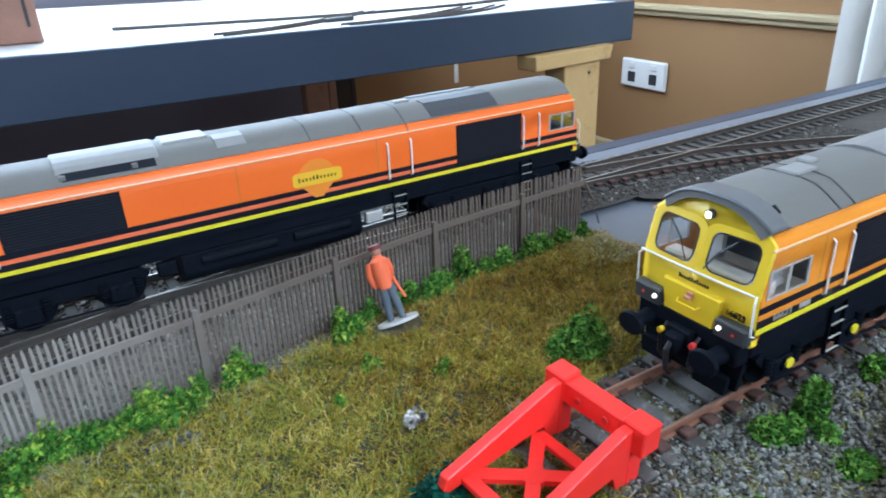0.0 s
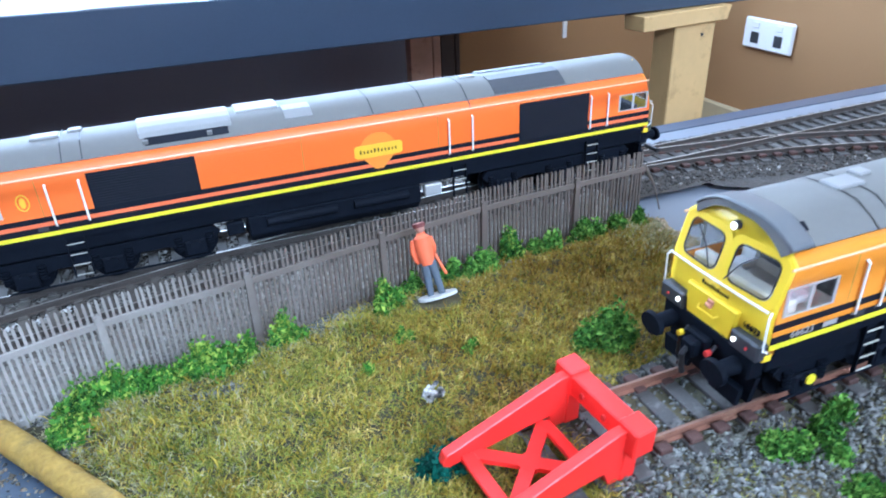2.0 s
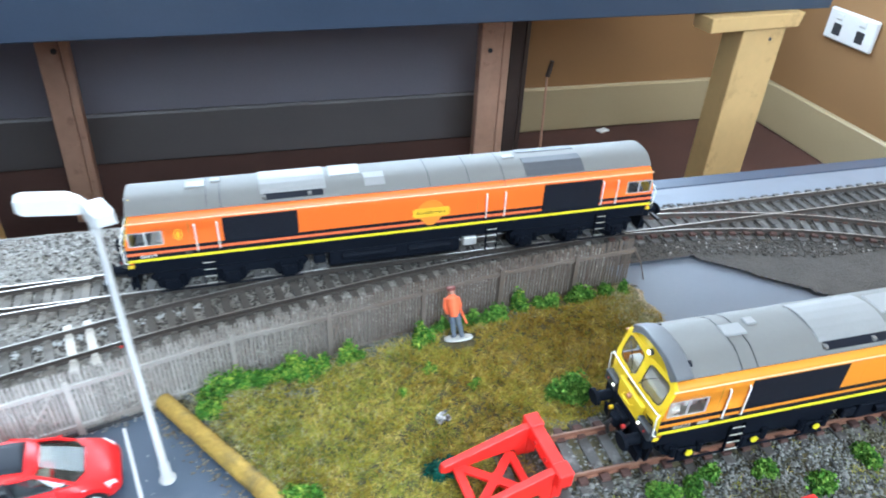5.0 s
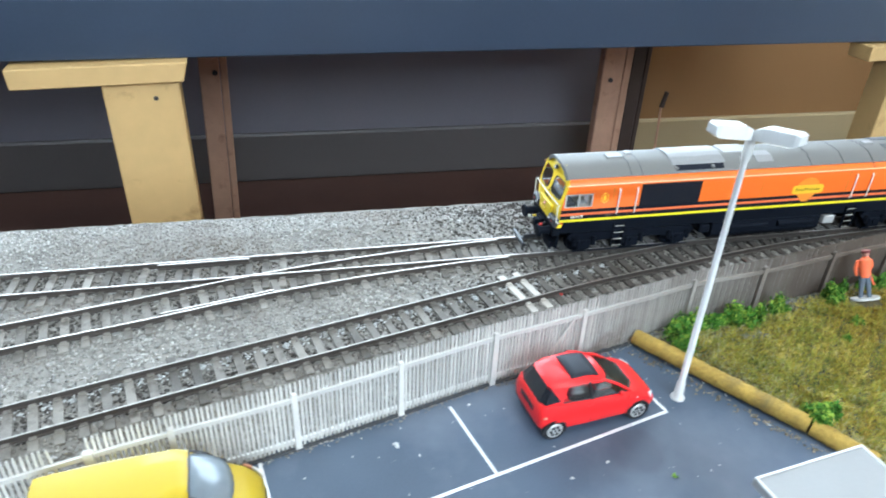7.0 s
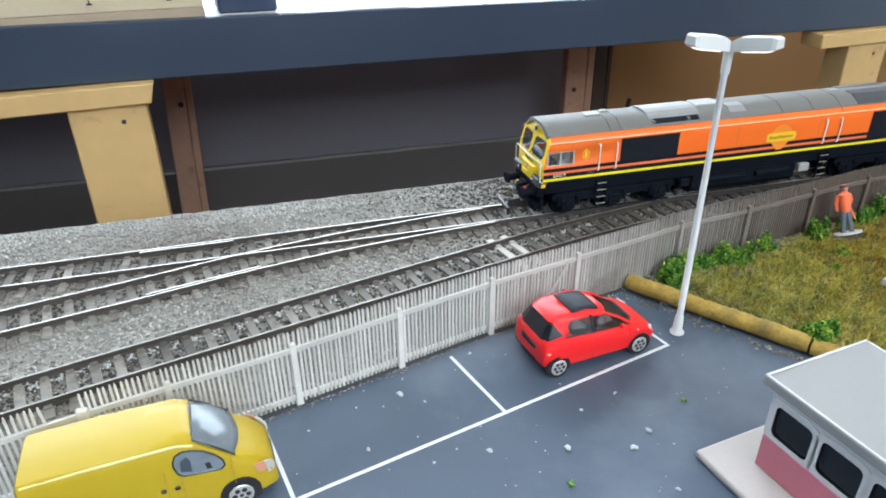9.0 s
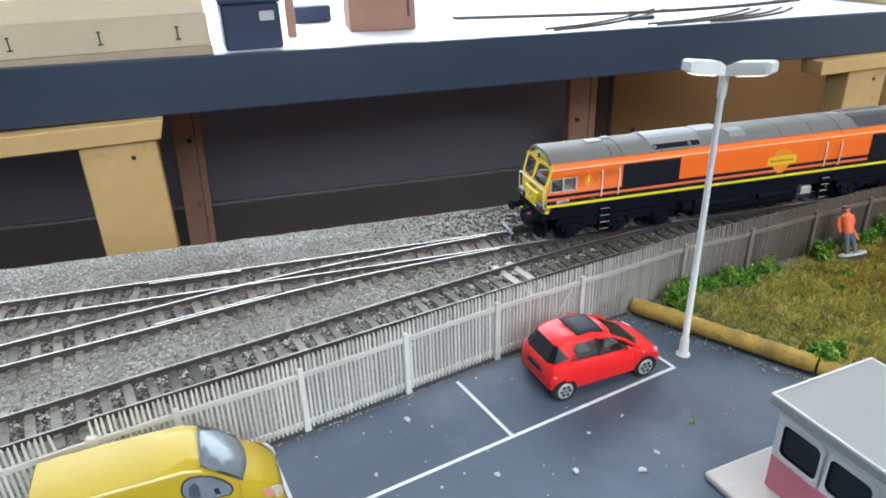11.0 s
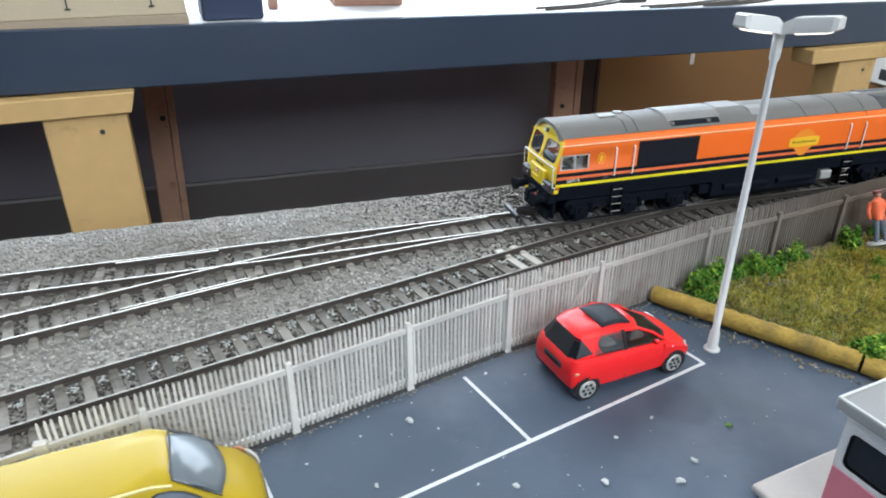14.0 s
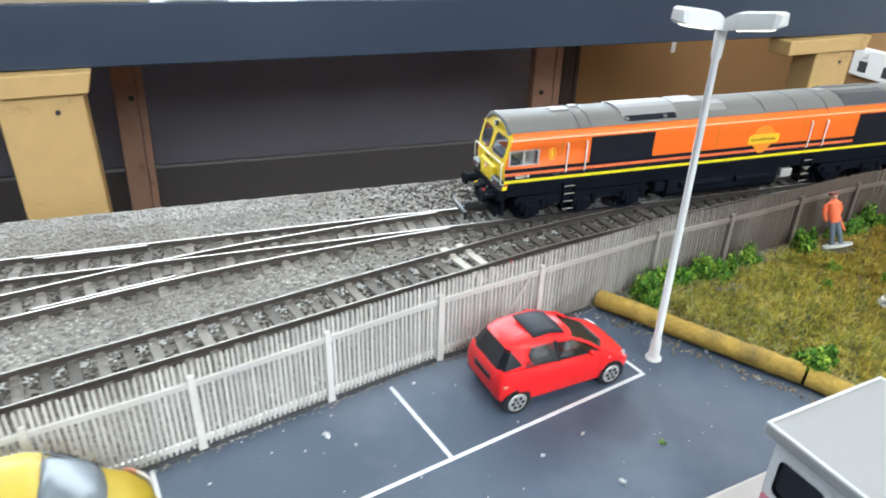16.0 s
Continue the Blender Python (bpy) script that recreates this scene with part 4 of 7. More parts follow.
# long strands tangled over the short grass
n = 9000
x, y = r.uniform(10, 203, n), r.uniform(-55, 66, n)
keep = waste(x, y) & (y < fence_ys(x) - 4) & (x > log_x(y) + 4) & ((y > -4) | (x < 118)) & (((x - 116.6) / 9) ** 2 + ((y - 44.0) / 7) ** 2 > 1) & ~((x > 92) & (x < 134) & (y < -5) & (y > -38)) & (r.rand(n) < np.clip(0.6 + 0.6 * fbm(x, y, 0.11, 8.0), 0.1, 1))
x, y = x[keep], y[keep]
turn = np.clip((x - 70) / 90, 0, 1) * np.clip((y + 10) / 30, 0, 1) > r.rand(len(x)) * 1.3
for name, pick, m, lab, seed in (("long_straw", ~turn, M_GRASS, "long tangled yellow-green grass strands", 31), ("long_withered_straw", turn, M_GRASS_BROWN, "long tangled withered grass strands", 32)):
    blades(name, x[pick], y[pick], ground_height(x[pick], y[pick]) + 0.6, r.uniform(2.2, 4.4, pick.sum()), r.uniform(0.2, 0.40, pick.sum()), m, lab, seed, 1.5)

# the crumbling sandy edge of the turf, where it stops short of the bare board
n = 1500
y = r.uniform(40, 68.5, n)
x = 205.0 + 1.2 * np.sin(y * 0.45) - np.abs(r.randn(n)) * 3.2 + 0.8
stones("turf_edge", x, y, ground_height(x, y) + r.uniform(-0.6, 0.9, n), r.uniform(0.25, 0.85, n), M_TURF_EDGE, "crumbling pale sandy edge of the turf mat", 37)
n = 2600
x, y = 203.5 - np.abs(r.randn(n)) * 7.5, r.uniform(38, 66, n)
blades("bleached_edge", x, y, ground_height(x, y), r.uniform(1.4, 3.6, n), r.uniform(0.18, 0.4, n), M_GRASS_PALE, "bleached grass fibres at the edge of the turf", 38, 1.3)

# thin grass and weeds among the gravel
n = 26000
x, y = r.uniform(118, 260, n), r.uniform(-120, -30, n)
keep = waste(x, y) & (r.rand(n) < np.clip(-0.2 + 0.9 * fbm(x, y, 0.14, 17.0) + 0.15 * (y < -45), 0, 1))
x, y = x[keep], y[keep]
blades("gravel_weeds", x, y, ground_height(x, y), r.uniform(1.0, 3.2, len(x)), r.uniform(0.15, 0.35, len(x)), M_GRASS_GREEN, "thin green weeds among the gravel", 33, 1.2)

# grey grit on the bare strip between the fence and the grass
n = 9000
x = r.uniform(8, 150, n)
y = fence_ys(x) + 1.0 - np.abs(r.randn(n)) * 4.6
keep = (y > fence_ys(x) - 13) & (x > log_x(y) + 4)
x, y = np.concatenate([x[keep], 18.5 + r.randn(700) * 4, 53 + r.randn(260) * 3.4]), np.concatenate([y[keep], 27 + r.randn(700) * 3, 30 + r.randn(260) * 1.4])
stones("fence_grit", x, y, ground_height(x, y) + 0.15, r.uniform(0.2, 0.6, len(x)), M_GRAVEL, "grey grit on the bare strip along the fence", 36)

# pale clumps of ballast left in each bay of the siding
cx, cy = [], []
for p, d in evenly(SIDING, 7.6, 5.8):
    if -330 < p.x < 20:
        for k in range(13):
            u, w = r.normal(0, 1.3), r.normal(4.6, 1.3)
            cx.append(p.x + d.x * u - d.y * w)
            cy.append(p.y + d.y * u + d.x * w)
cx, cy = np.array(cx), np.array(cy)
stones("bay_ballast", cx, cy, np.full(len(cx), 1.35), r.uniform(0.3, 0.75, len(cx)), M_CRUMB, "pale ballast clumps between the siding sleepers", 35)

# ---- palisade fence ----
def darken_along(m, x0, x1, colour, most):
    """Colour that darkens along x, with a wavering start."""
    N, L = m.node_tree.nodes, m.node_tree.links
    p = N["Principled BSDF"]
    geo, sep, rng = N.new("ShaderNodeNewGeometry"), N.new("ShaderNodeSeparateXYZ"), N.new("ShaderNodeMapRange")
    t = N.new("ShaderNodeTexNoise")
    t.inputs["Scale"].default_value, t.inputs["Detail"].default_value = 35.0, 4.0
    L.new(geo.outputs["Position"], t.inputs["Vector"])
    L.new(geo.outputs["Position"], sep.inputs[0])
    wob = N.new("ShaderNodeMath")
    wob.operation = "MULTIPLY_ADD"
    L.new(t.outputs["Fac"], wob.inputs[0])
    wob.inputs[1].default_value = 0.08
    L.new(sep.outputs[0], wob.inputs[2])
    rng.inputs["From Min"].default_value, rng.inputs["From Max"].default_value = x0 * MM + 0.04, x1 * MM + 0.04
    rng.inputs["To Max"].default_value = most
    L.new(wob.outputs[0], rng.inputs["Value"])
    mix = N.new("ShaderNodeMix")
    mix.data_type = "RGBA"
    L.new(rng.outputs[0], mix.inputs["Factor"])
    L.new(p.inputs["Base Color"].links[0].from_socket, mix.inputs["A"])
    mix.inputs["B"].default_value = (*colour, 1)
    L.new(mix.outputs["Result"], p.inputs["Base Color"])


# brown dirt at the far end; the early start also paints in shade
darken_along(M_FENCE, -48, 78, (0.108, 0.080, 0.060), 0.94)
# a round browner patch on the pickets behind the red car
dark_patch(M_FENCE, -10, 36, 30, 0.6, (0.17, 0.13, 0.10), 0.05)
darken_along(M_SLEEPER, -75, 25, (0.055, 0.047, 0.04), 0.8)
fence = thing("palisade_fence", 0, 0, 0, label="pale grey plastic palisade fence, brown and dirty at one end", category="fence")
bm = BM()
prism(bm, [(-0.33, 0), (0.33, 0), (0.33, 26.2), (0.22, 26.9), (0, 27.2), (-0.22, 26.9), (-0.33, 26.2)], "y", -0.28, 0.28)
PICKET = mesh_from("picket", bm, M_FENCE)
bm = BM()
prism(bm, [(-1.25, -1), (1.25, -1), (1.0, 3), (0.85, 23.6), (0.6, 24.1), (-0.6, 24.1), (-0.85, 23.6), (-1.0, 3)], "y", -1.15, 0.2)
box(bm, -0.4, 0.4, 0.2, 0.9, -1, 23.4, 0.1)
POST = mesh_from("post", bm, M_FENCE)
rng = random.Random(3)
spare = BM()
for k, (p, d) in enumerate(evenly(FENCE, 1.46, 0.6)):
    turn = math.degrees(math.atan2(d.y, d.x))
    if -196 < p.x < -185.6:
        continue
    z, lean = 0.6 + rng.uniform(-0.12, 0.12), rng.uniform(-0.4, 0.4) * (3 if p.x > 150 else 1)
    if p.x < -212:
        box(spare, -0.43, 0.43, -0.28, 0.28, 0, 27.0, m=Matrix.Translation((p.x, p.y, z)) @ pose(0, 0, 0, 0, lean, turn))
    else:
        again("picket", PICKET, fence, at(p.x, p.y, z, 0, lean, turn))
# one loose picket leans in the gap between two panels
again("picket", PICKET, fence, at(-192.4, fence_y(-192.4), 0.6, 0, -5.5, 16), "loose leaning picket")
tagged(part("far_pickets", spare, M_FENCE, fence), kind="stuff")
# the panels of the fence differ a little in length
for px in (-410, -375, -340, -305, -270, -235, -164.7, -129.5, -94.5, -59, -22, 30.1, 65.7, 104.6, 140, 176):
    d = Vector((2, fence_y(px + 1) - fence_y(px - 1), 0)).normalized()
    again("post", POST, fence, at(px + d.y * 0.7, fence_y(px) - d.x * 0.7, 0, 0, 0, math.degrees(math.atan2(d.y, d.x))))
part("post_stump", box(BM(), -187.2, -184.2, fence_y(-185.6) - 1.6, fence_y(-185.6) + 0.2, 0, 23.4, 0.4), M_FENCE, fence, "broken stump of a fence post")
line, ways = spline(FENCE, 6.0)
for z in (2.2, 21.4):
    bm = BM()
    rings = []
    for p, d in zip(line, ways):
        nrm = Vector((d.y, -d.x, 0))
        q = p + nrm * (0.72 if z > 10 else -0.75)
        rings.append([q + nrm * 0.42 + Vector((0, 0, z - 0.8)), q - nrm * 0.42 + Vector((0, 0, z - 0.8)), q - nrm * 0.42 + Vector((0, 0, z + 0.8)), q + nrm * 0.42 + Vector((0, 0, z + 0.8))])
    loft(bm, rings)
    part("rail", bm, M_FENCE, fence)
part("snapped_rail", rod(BM(), (205.0, 69.0, 22.6), (210.0, 69.2, 14.4), 0.62, 0.5, 6), M_FENCE, fence, "snapped end of the top rail, hanging down")
part("stay", wire(BM(), [(210.0, 69.2, 14.6), (211.8, 69.0, 9.5), (213.6, 68.8, 4.0)], 0.26, 6), M_FENCE, fence, "thin bent wire at the fence end")
part("brace", wire(BM(), [(-35.6, fence_y(-35.6) - 1.6, 8.0), (-30.5, fence_y(-30.5) - 1.5, 14.5), (-26.2, fence_y(-26.2) - 1.4, 21.5)], 0.55, 6), M_FENCE, fence, "pale diagonal brace leaning on the fence")
bm = BM()
loft(bm, [[p + Vector((d.y, -d.x, 0)) * u + Vector((0, 0, z)) for u, z in ((1.9, 0.1), (1.7, 0.75), (0.9, 0.9), (0.9, 0.1))] for p, d in zip(line, ways) if p.x < 4])
part("gravel_board", bm, M_DARKGREY, fence, "thin dark strip along the fence foot")

# ---- model diesel locomotives ----
def letters(name, text, size, material, parent, m, label="", depth=0.06):
    """Raised lettering in the built-in font, size in millimetres."""
    cu = bpy.data.curves.new(name, "FONT")
    cu.body, cu.size, cu.extrude, cu.align_x = text, size * MM, depth * MM, "CENTER"
    tmp = new(name, cu)
    me = bpy.data.meshes.new_from_object(tmp.evaluated_get(bpy.context.evaluated_depsgraph_get()))
    bpy.data.objects.remove(tmp)
    me.materials.clear()
    me.materials.append(material)
    ob = new(name, me)
    ob.parent, ob.matrix_basis = parent, m
    return tagged(ob, label)


L = 241.0
HALF = [(20.0, 16.6), (23.0, 17.0), (30.0, 17.0), (37.2, 17.0), (41.4, 17.0), (42.6, 16.5), (44.2, 14.7)]
ROOF = [(44.2, 14.7), (45.2, 13.4), (46.35, 11.7), (47.4, 9.9), (48.2, 8.0), (48.75, 5.9), (49.05, 3.6), (49.15, 1.2)]


def nose(z):
    """How far the cab front is raked back at a height."""
    return 0.0 if z <= 31.5 else (z - 31.5) * 0.26


def side_shell(bm, sgn, holes):
    xs = [None, 2.6, 15.6, 60, 120, 180, L - 15.6, L - 2.6, None]
    rows = []
    for z, h in HALF:
        a = nose(z) + 1.0
        r = [a] + xs[1:-1] + [L - a]
        r[1], r[-2] = max(r[1], a + 0.2), min(r[-2], L - a - 0.2)
        rows.append([bm.verts.new((x, sgn * h, z)) for x in r])
    for i, (a, b) in enumerate(zip(rows, rows[1:])):
        for k in range(len(a) - 1):
            if i == 2 and k in holes:
                continue
            bm.faces.new((a[k], a[k + 1], b[k + 1], b[k]))


def cab_front(bm, flip):
    """Yellow cab end with two windscreen openings; flip turns it to the other end."""
    def P(y, z):
        x = nose(z) + 1.0 * (y / 16.5) ** 2
        return (L - x if flip else x, y, z)

    ys = [-16.6, -14.6, -1.5, 1.5, 14.6, 16.6]
    zs = [20.0, 25.5, 32.2, 42.2]
    grid = [[bm.verts.new(P(y if abs(y) < 16 else math.copysign(16.6 + 0.4 * (z > 22), y), z)) for y in ys] for z in zs]
    for i in range(3):
        for k in range(5):
            if i == 2 and k in (1, 3):
                continue
            bm.faces.new((grid[i][k], grid[i][k + 1], grid[i + 1][k + 1], grid[i + 1][k]))
    crown = [(-16.5, 42.6), (-14.7, 44.2), (-11.3, 46.5), (-7.6, 48.6), (-3, 49.1), (3, 49.1), (7.6, 48.6), (11.3, 46.5), (14.7, 44.2), (16.5, 42.6)]
    top = [bm.verts.new(P(*c)) for c in crown]
    low = grid[3]
    bm.faces.new([low[0], low[1], top[2], top[1], top[0]])
    bm.faces.new([low[1], low[2], top[4], top[3], top[2]])
    bm.faces.new([low[2], low[3], top[5], top[4]])
    bm.faces.new([low[3], low[4], top[7], top[6], top[5]])
    bm.faces.new([low[4], low[5], top[9], top[8], top[7]])


def ring_frame(bm, corners, w, out, mi=0):
    """A flat raised frame round a four-cornered opening: corners in order, w wide, raised along out."""
    c = [Vector(p) for p in corners]
    n = len(c)
    mid = sum(c, Vector()) / n
    o = Vector(out)
    outer = [p + (p - mid).normalized() * w for p in c]
    a = [[bm.verts.new(p) for p in r] for r in (c, outer, [p + o for p in outer], [p + o for p in c])]
    for s in range(4):
        for i in range(n):
            j = (i + 1) % n
            bm.faces.new((a[s][i], a[s][j], a[(s + 1) % 4][j], a[(s + 1) % 4][i])).material_index = mi


def flat(bm, corners, back=0.0):
    """A thin pane: four corners, thickened along its normal."""
    c = [Vector(p) for p in corners]
    n = (c[1] - c[0]).cross(c[2] - c[0]).normalized() * 0.25
    loft(bm, [[p - n for p in c], [p + n for p in c]])
    return bm


def shell_mod(ob, t=0.12):
    mod = ob.modifiers.new("thickness", "SOLIDIFY")
    mod.thickness, mod.offset = t * MM, 0.0


def bogie(parent, x, yellow=False):
    b = part("bogie", box(BM(), -30, 30, -7, 7, 9, 15.5, 0.5), M_UNDER, parent, "black six-wheel bogie")
    b.matrix_basis = at(x, 0, 0)
    for s in (-1, 1):
        bm = BM()
        y0, y1 = sorted((s * 12.6, s * 14.4))
        prism(bm, [(-33, 11), (-31, 13.5), (31, 13.5), (33, 11), (30, 7.6), (20, 7.0), (16, 9), (8, 9), (4, 7), (-4, 7), (-8, 9), (-16, 9), (-20, 7), (-30, 7.6)], "y", y0, y1, bevel=0.25)
        part("side_frame", bm, M_UNDER, b)
        for ax in (-24.5, 0, 24.5):
            bm = BM()
            box(bm, ax - 3.4, ax + 3.4, *sorted((s * 14.5, s * 15.9)), 4.2, 9.8, 0.5)
            disc(bm, (ax, s * 15.9, 8.2), "y", 1.7, s * 0.9, 12)
            cover = part("axle_box", bm, M_UNDER, b)
            if yellow:
                part("axle_cover", disc(BM(), (ax, s * 16.85, 8.9), "y", 1.35, s * 0.5, 14), M_STRIPE_YELLOW, b, "round yellow axle cover")
            for dx in (-4.8, 4.8):
                bm = BM()
                for k in range(5):
                    disc(bm, (ax + dx, s * 14.9, 6.6 + k * 1.05), "z", 1.25, 0.55, 10)
                part("spring", bm, M_UNDER, b)
        part("brake_rod", rod(BM(), (-30, s * 15.0, 3.2), (30, s * 15.0, 3.2), 0.4), M_UNDER, b)
    for ax in (-24.5, 0, 24.5):
        for s in (-1, 1):
            bm = BM()
            disc(bm, (ax, s * 8.0, 6.9), "y", 6.9, s * 2.4, 24)
            disc(bm, (ax, s * 7.4, 6.9), "y", 7.6, s * 0.7, 24)
            part("wheel", bm, M_UNDER, b, "dark steel wheel", smooth=True)
        part("axle", rod(BM(), (ax, -8, 6.9), (ax, 8, 6.9), 1.2), M_UNDER, b)
    return b


def end_fittings(loco, flip, lit, tail_bar):
    turned = Matrix.Translation((L * MM, 0, 0)) @ pose(0, 0, 0, 0, 0, 180) if flip else Matrix.Identity(4)

    def fit_on(name, bm, material, e, label="", smooth=False, see=False):
        ob = part(name, bm, material, loco, label, smooth)
        ob.matrix_basis, ob.visible_shadow = turned, not see

    e = loco
    bm = BM()
    box(bm, -1.2, 3.0, -15.2, 15.2, 13.0, 19.9, 0.5)
    fit_on("buffer_beam", bm, M_UNDER, e)
    for s in (-1, 1):
        bm = BM()
        disc(bm, (-1.2, s * 11.2, 15.2), "x", 2.2, -5.2, 16, r2=1.9)
        bl = [(-6.4, s * 11.2 + 4.0 * math.cos(k * math.pi / 8) * (1.0), 15.2 + 3.1 * math.sin(k * math.pi / 8)) for k in range(16)]
        br = [(-7.5, q[1] * 0.96 + s * 11.2 * 0.04, 15.2 + (q[2] - 15.2) * 0.9) for q in bl]
        loft(bm, [bl, br])
        fit_on("buffer", bm, M_UNDER, e, "oval black buffer", smooth=True)
        bm = BM()
        box(bm, -1.6, 2.5, s * 12.4 - 4.4, s * 12.4 + 4.4, 19.0, 23.6, 0.5)
        fit_on("lamp_box", bm, M_DARKGREY, e)
        bm = BM()
        disc(bm, (-1.65, s * 9.7, 21.6), "x", 0.55, -0.35, 14)
        fit_on("marker_lamp", bm, M_LAMP_ON if lit else M_CLEAR_LENS, e, "small round marker lamp")
        bm = BM()
        disc(bm, (-1.65, s * 13.6, 21.4), "x", 0.4, -0.2, 12)
        fit_on("tail_lamp", bm, M_HOSE_RED, e)
        bm = BM()
        wire(bm, [(0.9, s * 16.9, 21.5), (-0.5, s * 17.0, 22.2), (-0.7, s * 17.0, 30.6), (0.4, s * 16.4, 31.6)], 0.26)
        fit_on("corner_handrail", bm, M_WHITE, e, "white corner handrail")
        bm = BM()
        box(bm, 0.2, 2.6, *sorted((s * 13.8, s * 16.9)), 18.6, 20.8, 0.3)
        fit_on("corner_skirt", bm, M_LOCO_YELLOW, e, "yellow lower cab corner")
        bm = BM()
        wire(bm, [(-0.7, s * 2.6, 33.4), (0.2, s * 5.5, 38.2), (0.9, s * 9.5, 41.8)], 0.18, 5)
        fit_on("wiper", bm, M_TRIM, e)
        bm = BM()
        wire(bm, [(-1.4, s * 4.8, 16.5), (-3.6, s * 4.9, 14.2), (-3.8, s * 4.6, 9.5), (-2.2, s * 4.3, 7.2)], 0.5, 7)
        fit_on("brake_hose", bm, M_TRIM, e)
        fit_on("hose_cock", disc(BM(), (-3.0, s * 4.9, 15.1), "x", 0.8, -1.2, 10), M_HOSE_RED if s < 0 else M_LOCO_YELLOW, e)
    bm = BM()
    wire(bm, [(-0.55, -16.3, 31.9), (-0.95, -8, 32.0), (-1.0, 0, 32.0), (-0.95, 8, 32.0), (-0.55, 16.3, 31.9)], 0.27)
    fit_on("windscreen_rail", bm, M_WHITE, e, "pale handrail below the windscreens")
    bm = BM()
    prism(bm, [(-14.0, 5.0), (14.0, 5.0), (15.2, 12.8), (-15.2, 12.8)], "x", 1.4, 2.6)
    prism(bm, [(-13.0, 4.4), (-4, 4.4), (-3, 9.0), (-13.5, 9.0)], "x", -1.0, 0.0)
    prism(bm, [(4, 4.4), (13.0, 4.4), (13.5, 9.0), (3, 9.0)], "x", -1.0, 0.0)
    box(bm, -0.2, 1.5, -12.5, 12.5, 5.2, 8.6, 0.3)
    fit_on("snow_plough", bm, M_UNDER, e, "black plough plate under the buffer beam")
    bm = BM()
    box(bm, -5.5, -1.2, -2.2, 2.2, 12.0, 16.5, 0.6)
    box(bm, -3.4, -1.2, -3.6, 3.6, 9.5, 17.5, 0.4)
    fit_on("coupler_pocket", bm, M_UNDER, e)
    if not tail_bar:
        bm = BM()
        wire(bm, [(-5.2, 0, 14.5), (-6.4, 0, 13.0), (-5.8, 0.4, 9.0), (-5.0, 0.8, 6.5)], 0.7, 8)
        fit_on("screw_coupling", bm, M_TRIM, e)
    bm = BM()
    if tail_bar:
        box(bm, -11.5, 2, -1.0, 1.0, 4.6, 5.6, 0.2)
        box(bm, -13.0, -11.4, -8.6, 8.6, 4.4, 6.2, 0.2)
        box(bm, -13.0, -11.9, -8.6, -7.4, 2.2, 6.2, 0.2)
        box(bm, -10.5, -4.0, -2.4, -1.4, 5.6, 8.0, 0.2)
        fit_on("tension_coupling", bm, M_TRIM, e, "black wide-bar tension coupling")
    bm = BM()
    disc(bm, (1.9, 0, 45.0), "x", 1.15, 1.2, 18)
    fit_on("headlamp_rim", bm, M_DARKGREY, e)
    bm = BM()
    disc(bm, (1.7, 0, 45.0), "x", 0.85, 0.6, 18)
    fit_on("headlamp", bm, M_LAMP_ON if lit else M_CLEAR_LENS, e, "round top headlamp")
    bm = BM()
    box(bm, -1.2, 0.4, -1.3, 0.9, 25.2, 26.6, 0.25)
    box(bm, -1.6, 0.4, -0.9, 1.2, 24.3, 25.4, 0.25)
    fit_on("lamp_bracket", bm, M_AMBER_LENS, e, "orange-red lamp bracket")
    bm = BM()
    prism(bm, [(-8.6, 27.4), (8.6, 27.4), (7.4, 19.4), (2.4, 18.6), (-2.4, 18.6), (-7.4, 19.4)], "x", -0.9, 0.6, bevel=0.3)
    fit_on("front_apron", bm, M_LOCO_YELLOW, e, "proud yellow panel above the coupling")
    bm = BM()
    wire(bm, [(-0.9, -3.2, 23.6), (-1.9, -2.8, 23.2), (-1.9, 2.8, 23.2), (-0.9, 3.2, 23.6)], 0.25)
    fit_on("front_step", bm, M_LOCO_YELLOW, e)
    for k in range(12):
        yy = 4.4 - k * 0.76
        fit_on("lettering_bar", box(BM(), -0.08 + (yy / 16.5) ** 2, 0.1 + (yy / 16.5) ** 2, yy - 0.2, yy + 0.2, 28.5, 29.2 + (0.4 if k in (0, 4, 5, 7) else 0)), M_LOCO_BLACK, e)
    # windscreens
    for s in (-1, 1):
        c = [(nose(z) + 1.0 * (y / 16.5) ** 2, y, z) for y, z in ((s * 1.5, 32.2), (s * 14.6, 32.2), (s * 14.6, 42.2), (s * 1.5, 42.2))]
        bm = BM()
        rr, cs = 2.0, []
        for cy, cz, a0 in ((13.9 - rr, 41.5 - rr, 0), (2.2 + rr, 41.5 - rr, 90), (2.2 + rr, 32.9 + rr, 180), (13.9 - rr, 32.9 + rr, 270)):
            for q in (0, 30, 60, 90):
                yy, zz = s * (cy + rr * math.cos(math.radians(a0 + q))), cz + rr * math.sin(math.radians(a0 + q))
                cs.append((nose(zz) + (yy / 16.5) ** 2 - 0.04, yy, zz))
        bm = BM()
        ring_frame(bm, cs, 0.28, (-0.22, 0, 0))
        fit_on("windscreen_seal", bm, M_TRIM, e)
        bm = BM()
        ring_frame(bm, [(q[0] - 0.02, q[1] + (q[1] - s * 8.05) * 0.08, q[2] + (q[2] - 37.2) * 0.10) for q in cs], 2.2, (-0.12, 0, 0))
        fit_on("windscreen_surround", bm, M_LOCO_YELLOW, e)
        fit_on("windscreen", flat(BM(), [(p[0] + 0.35, p[1], p[2]) for p in c]), M_GLASS, e, "clear windscreen", see=True)


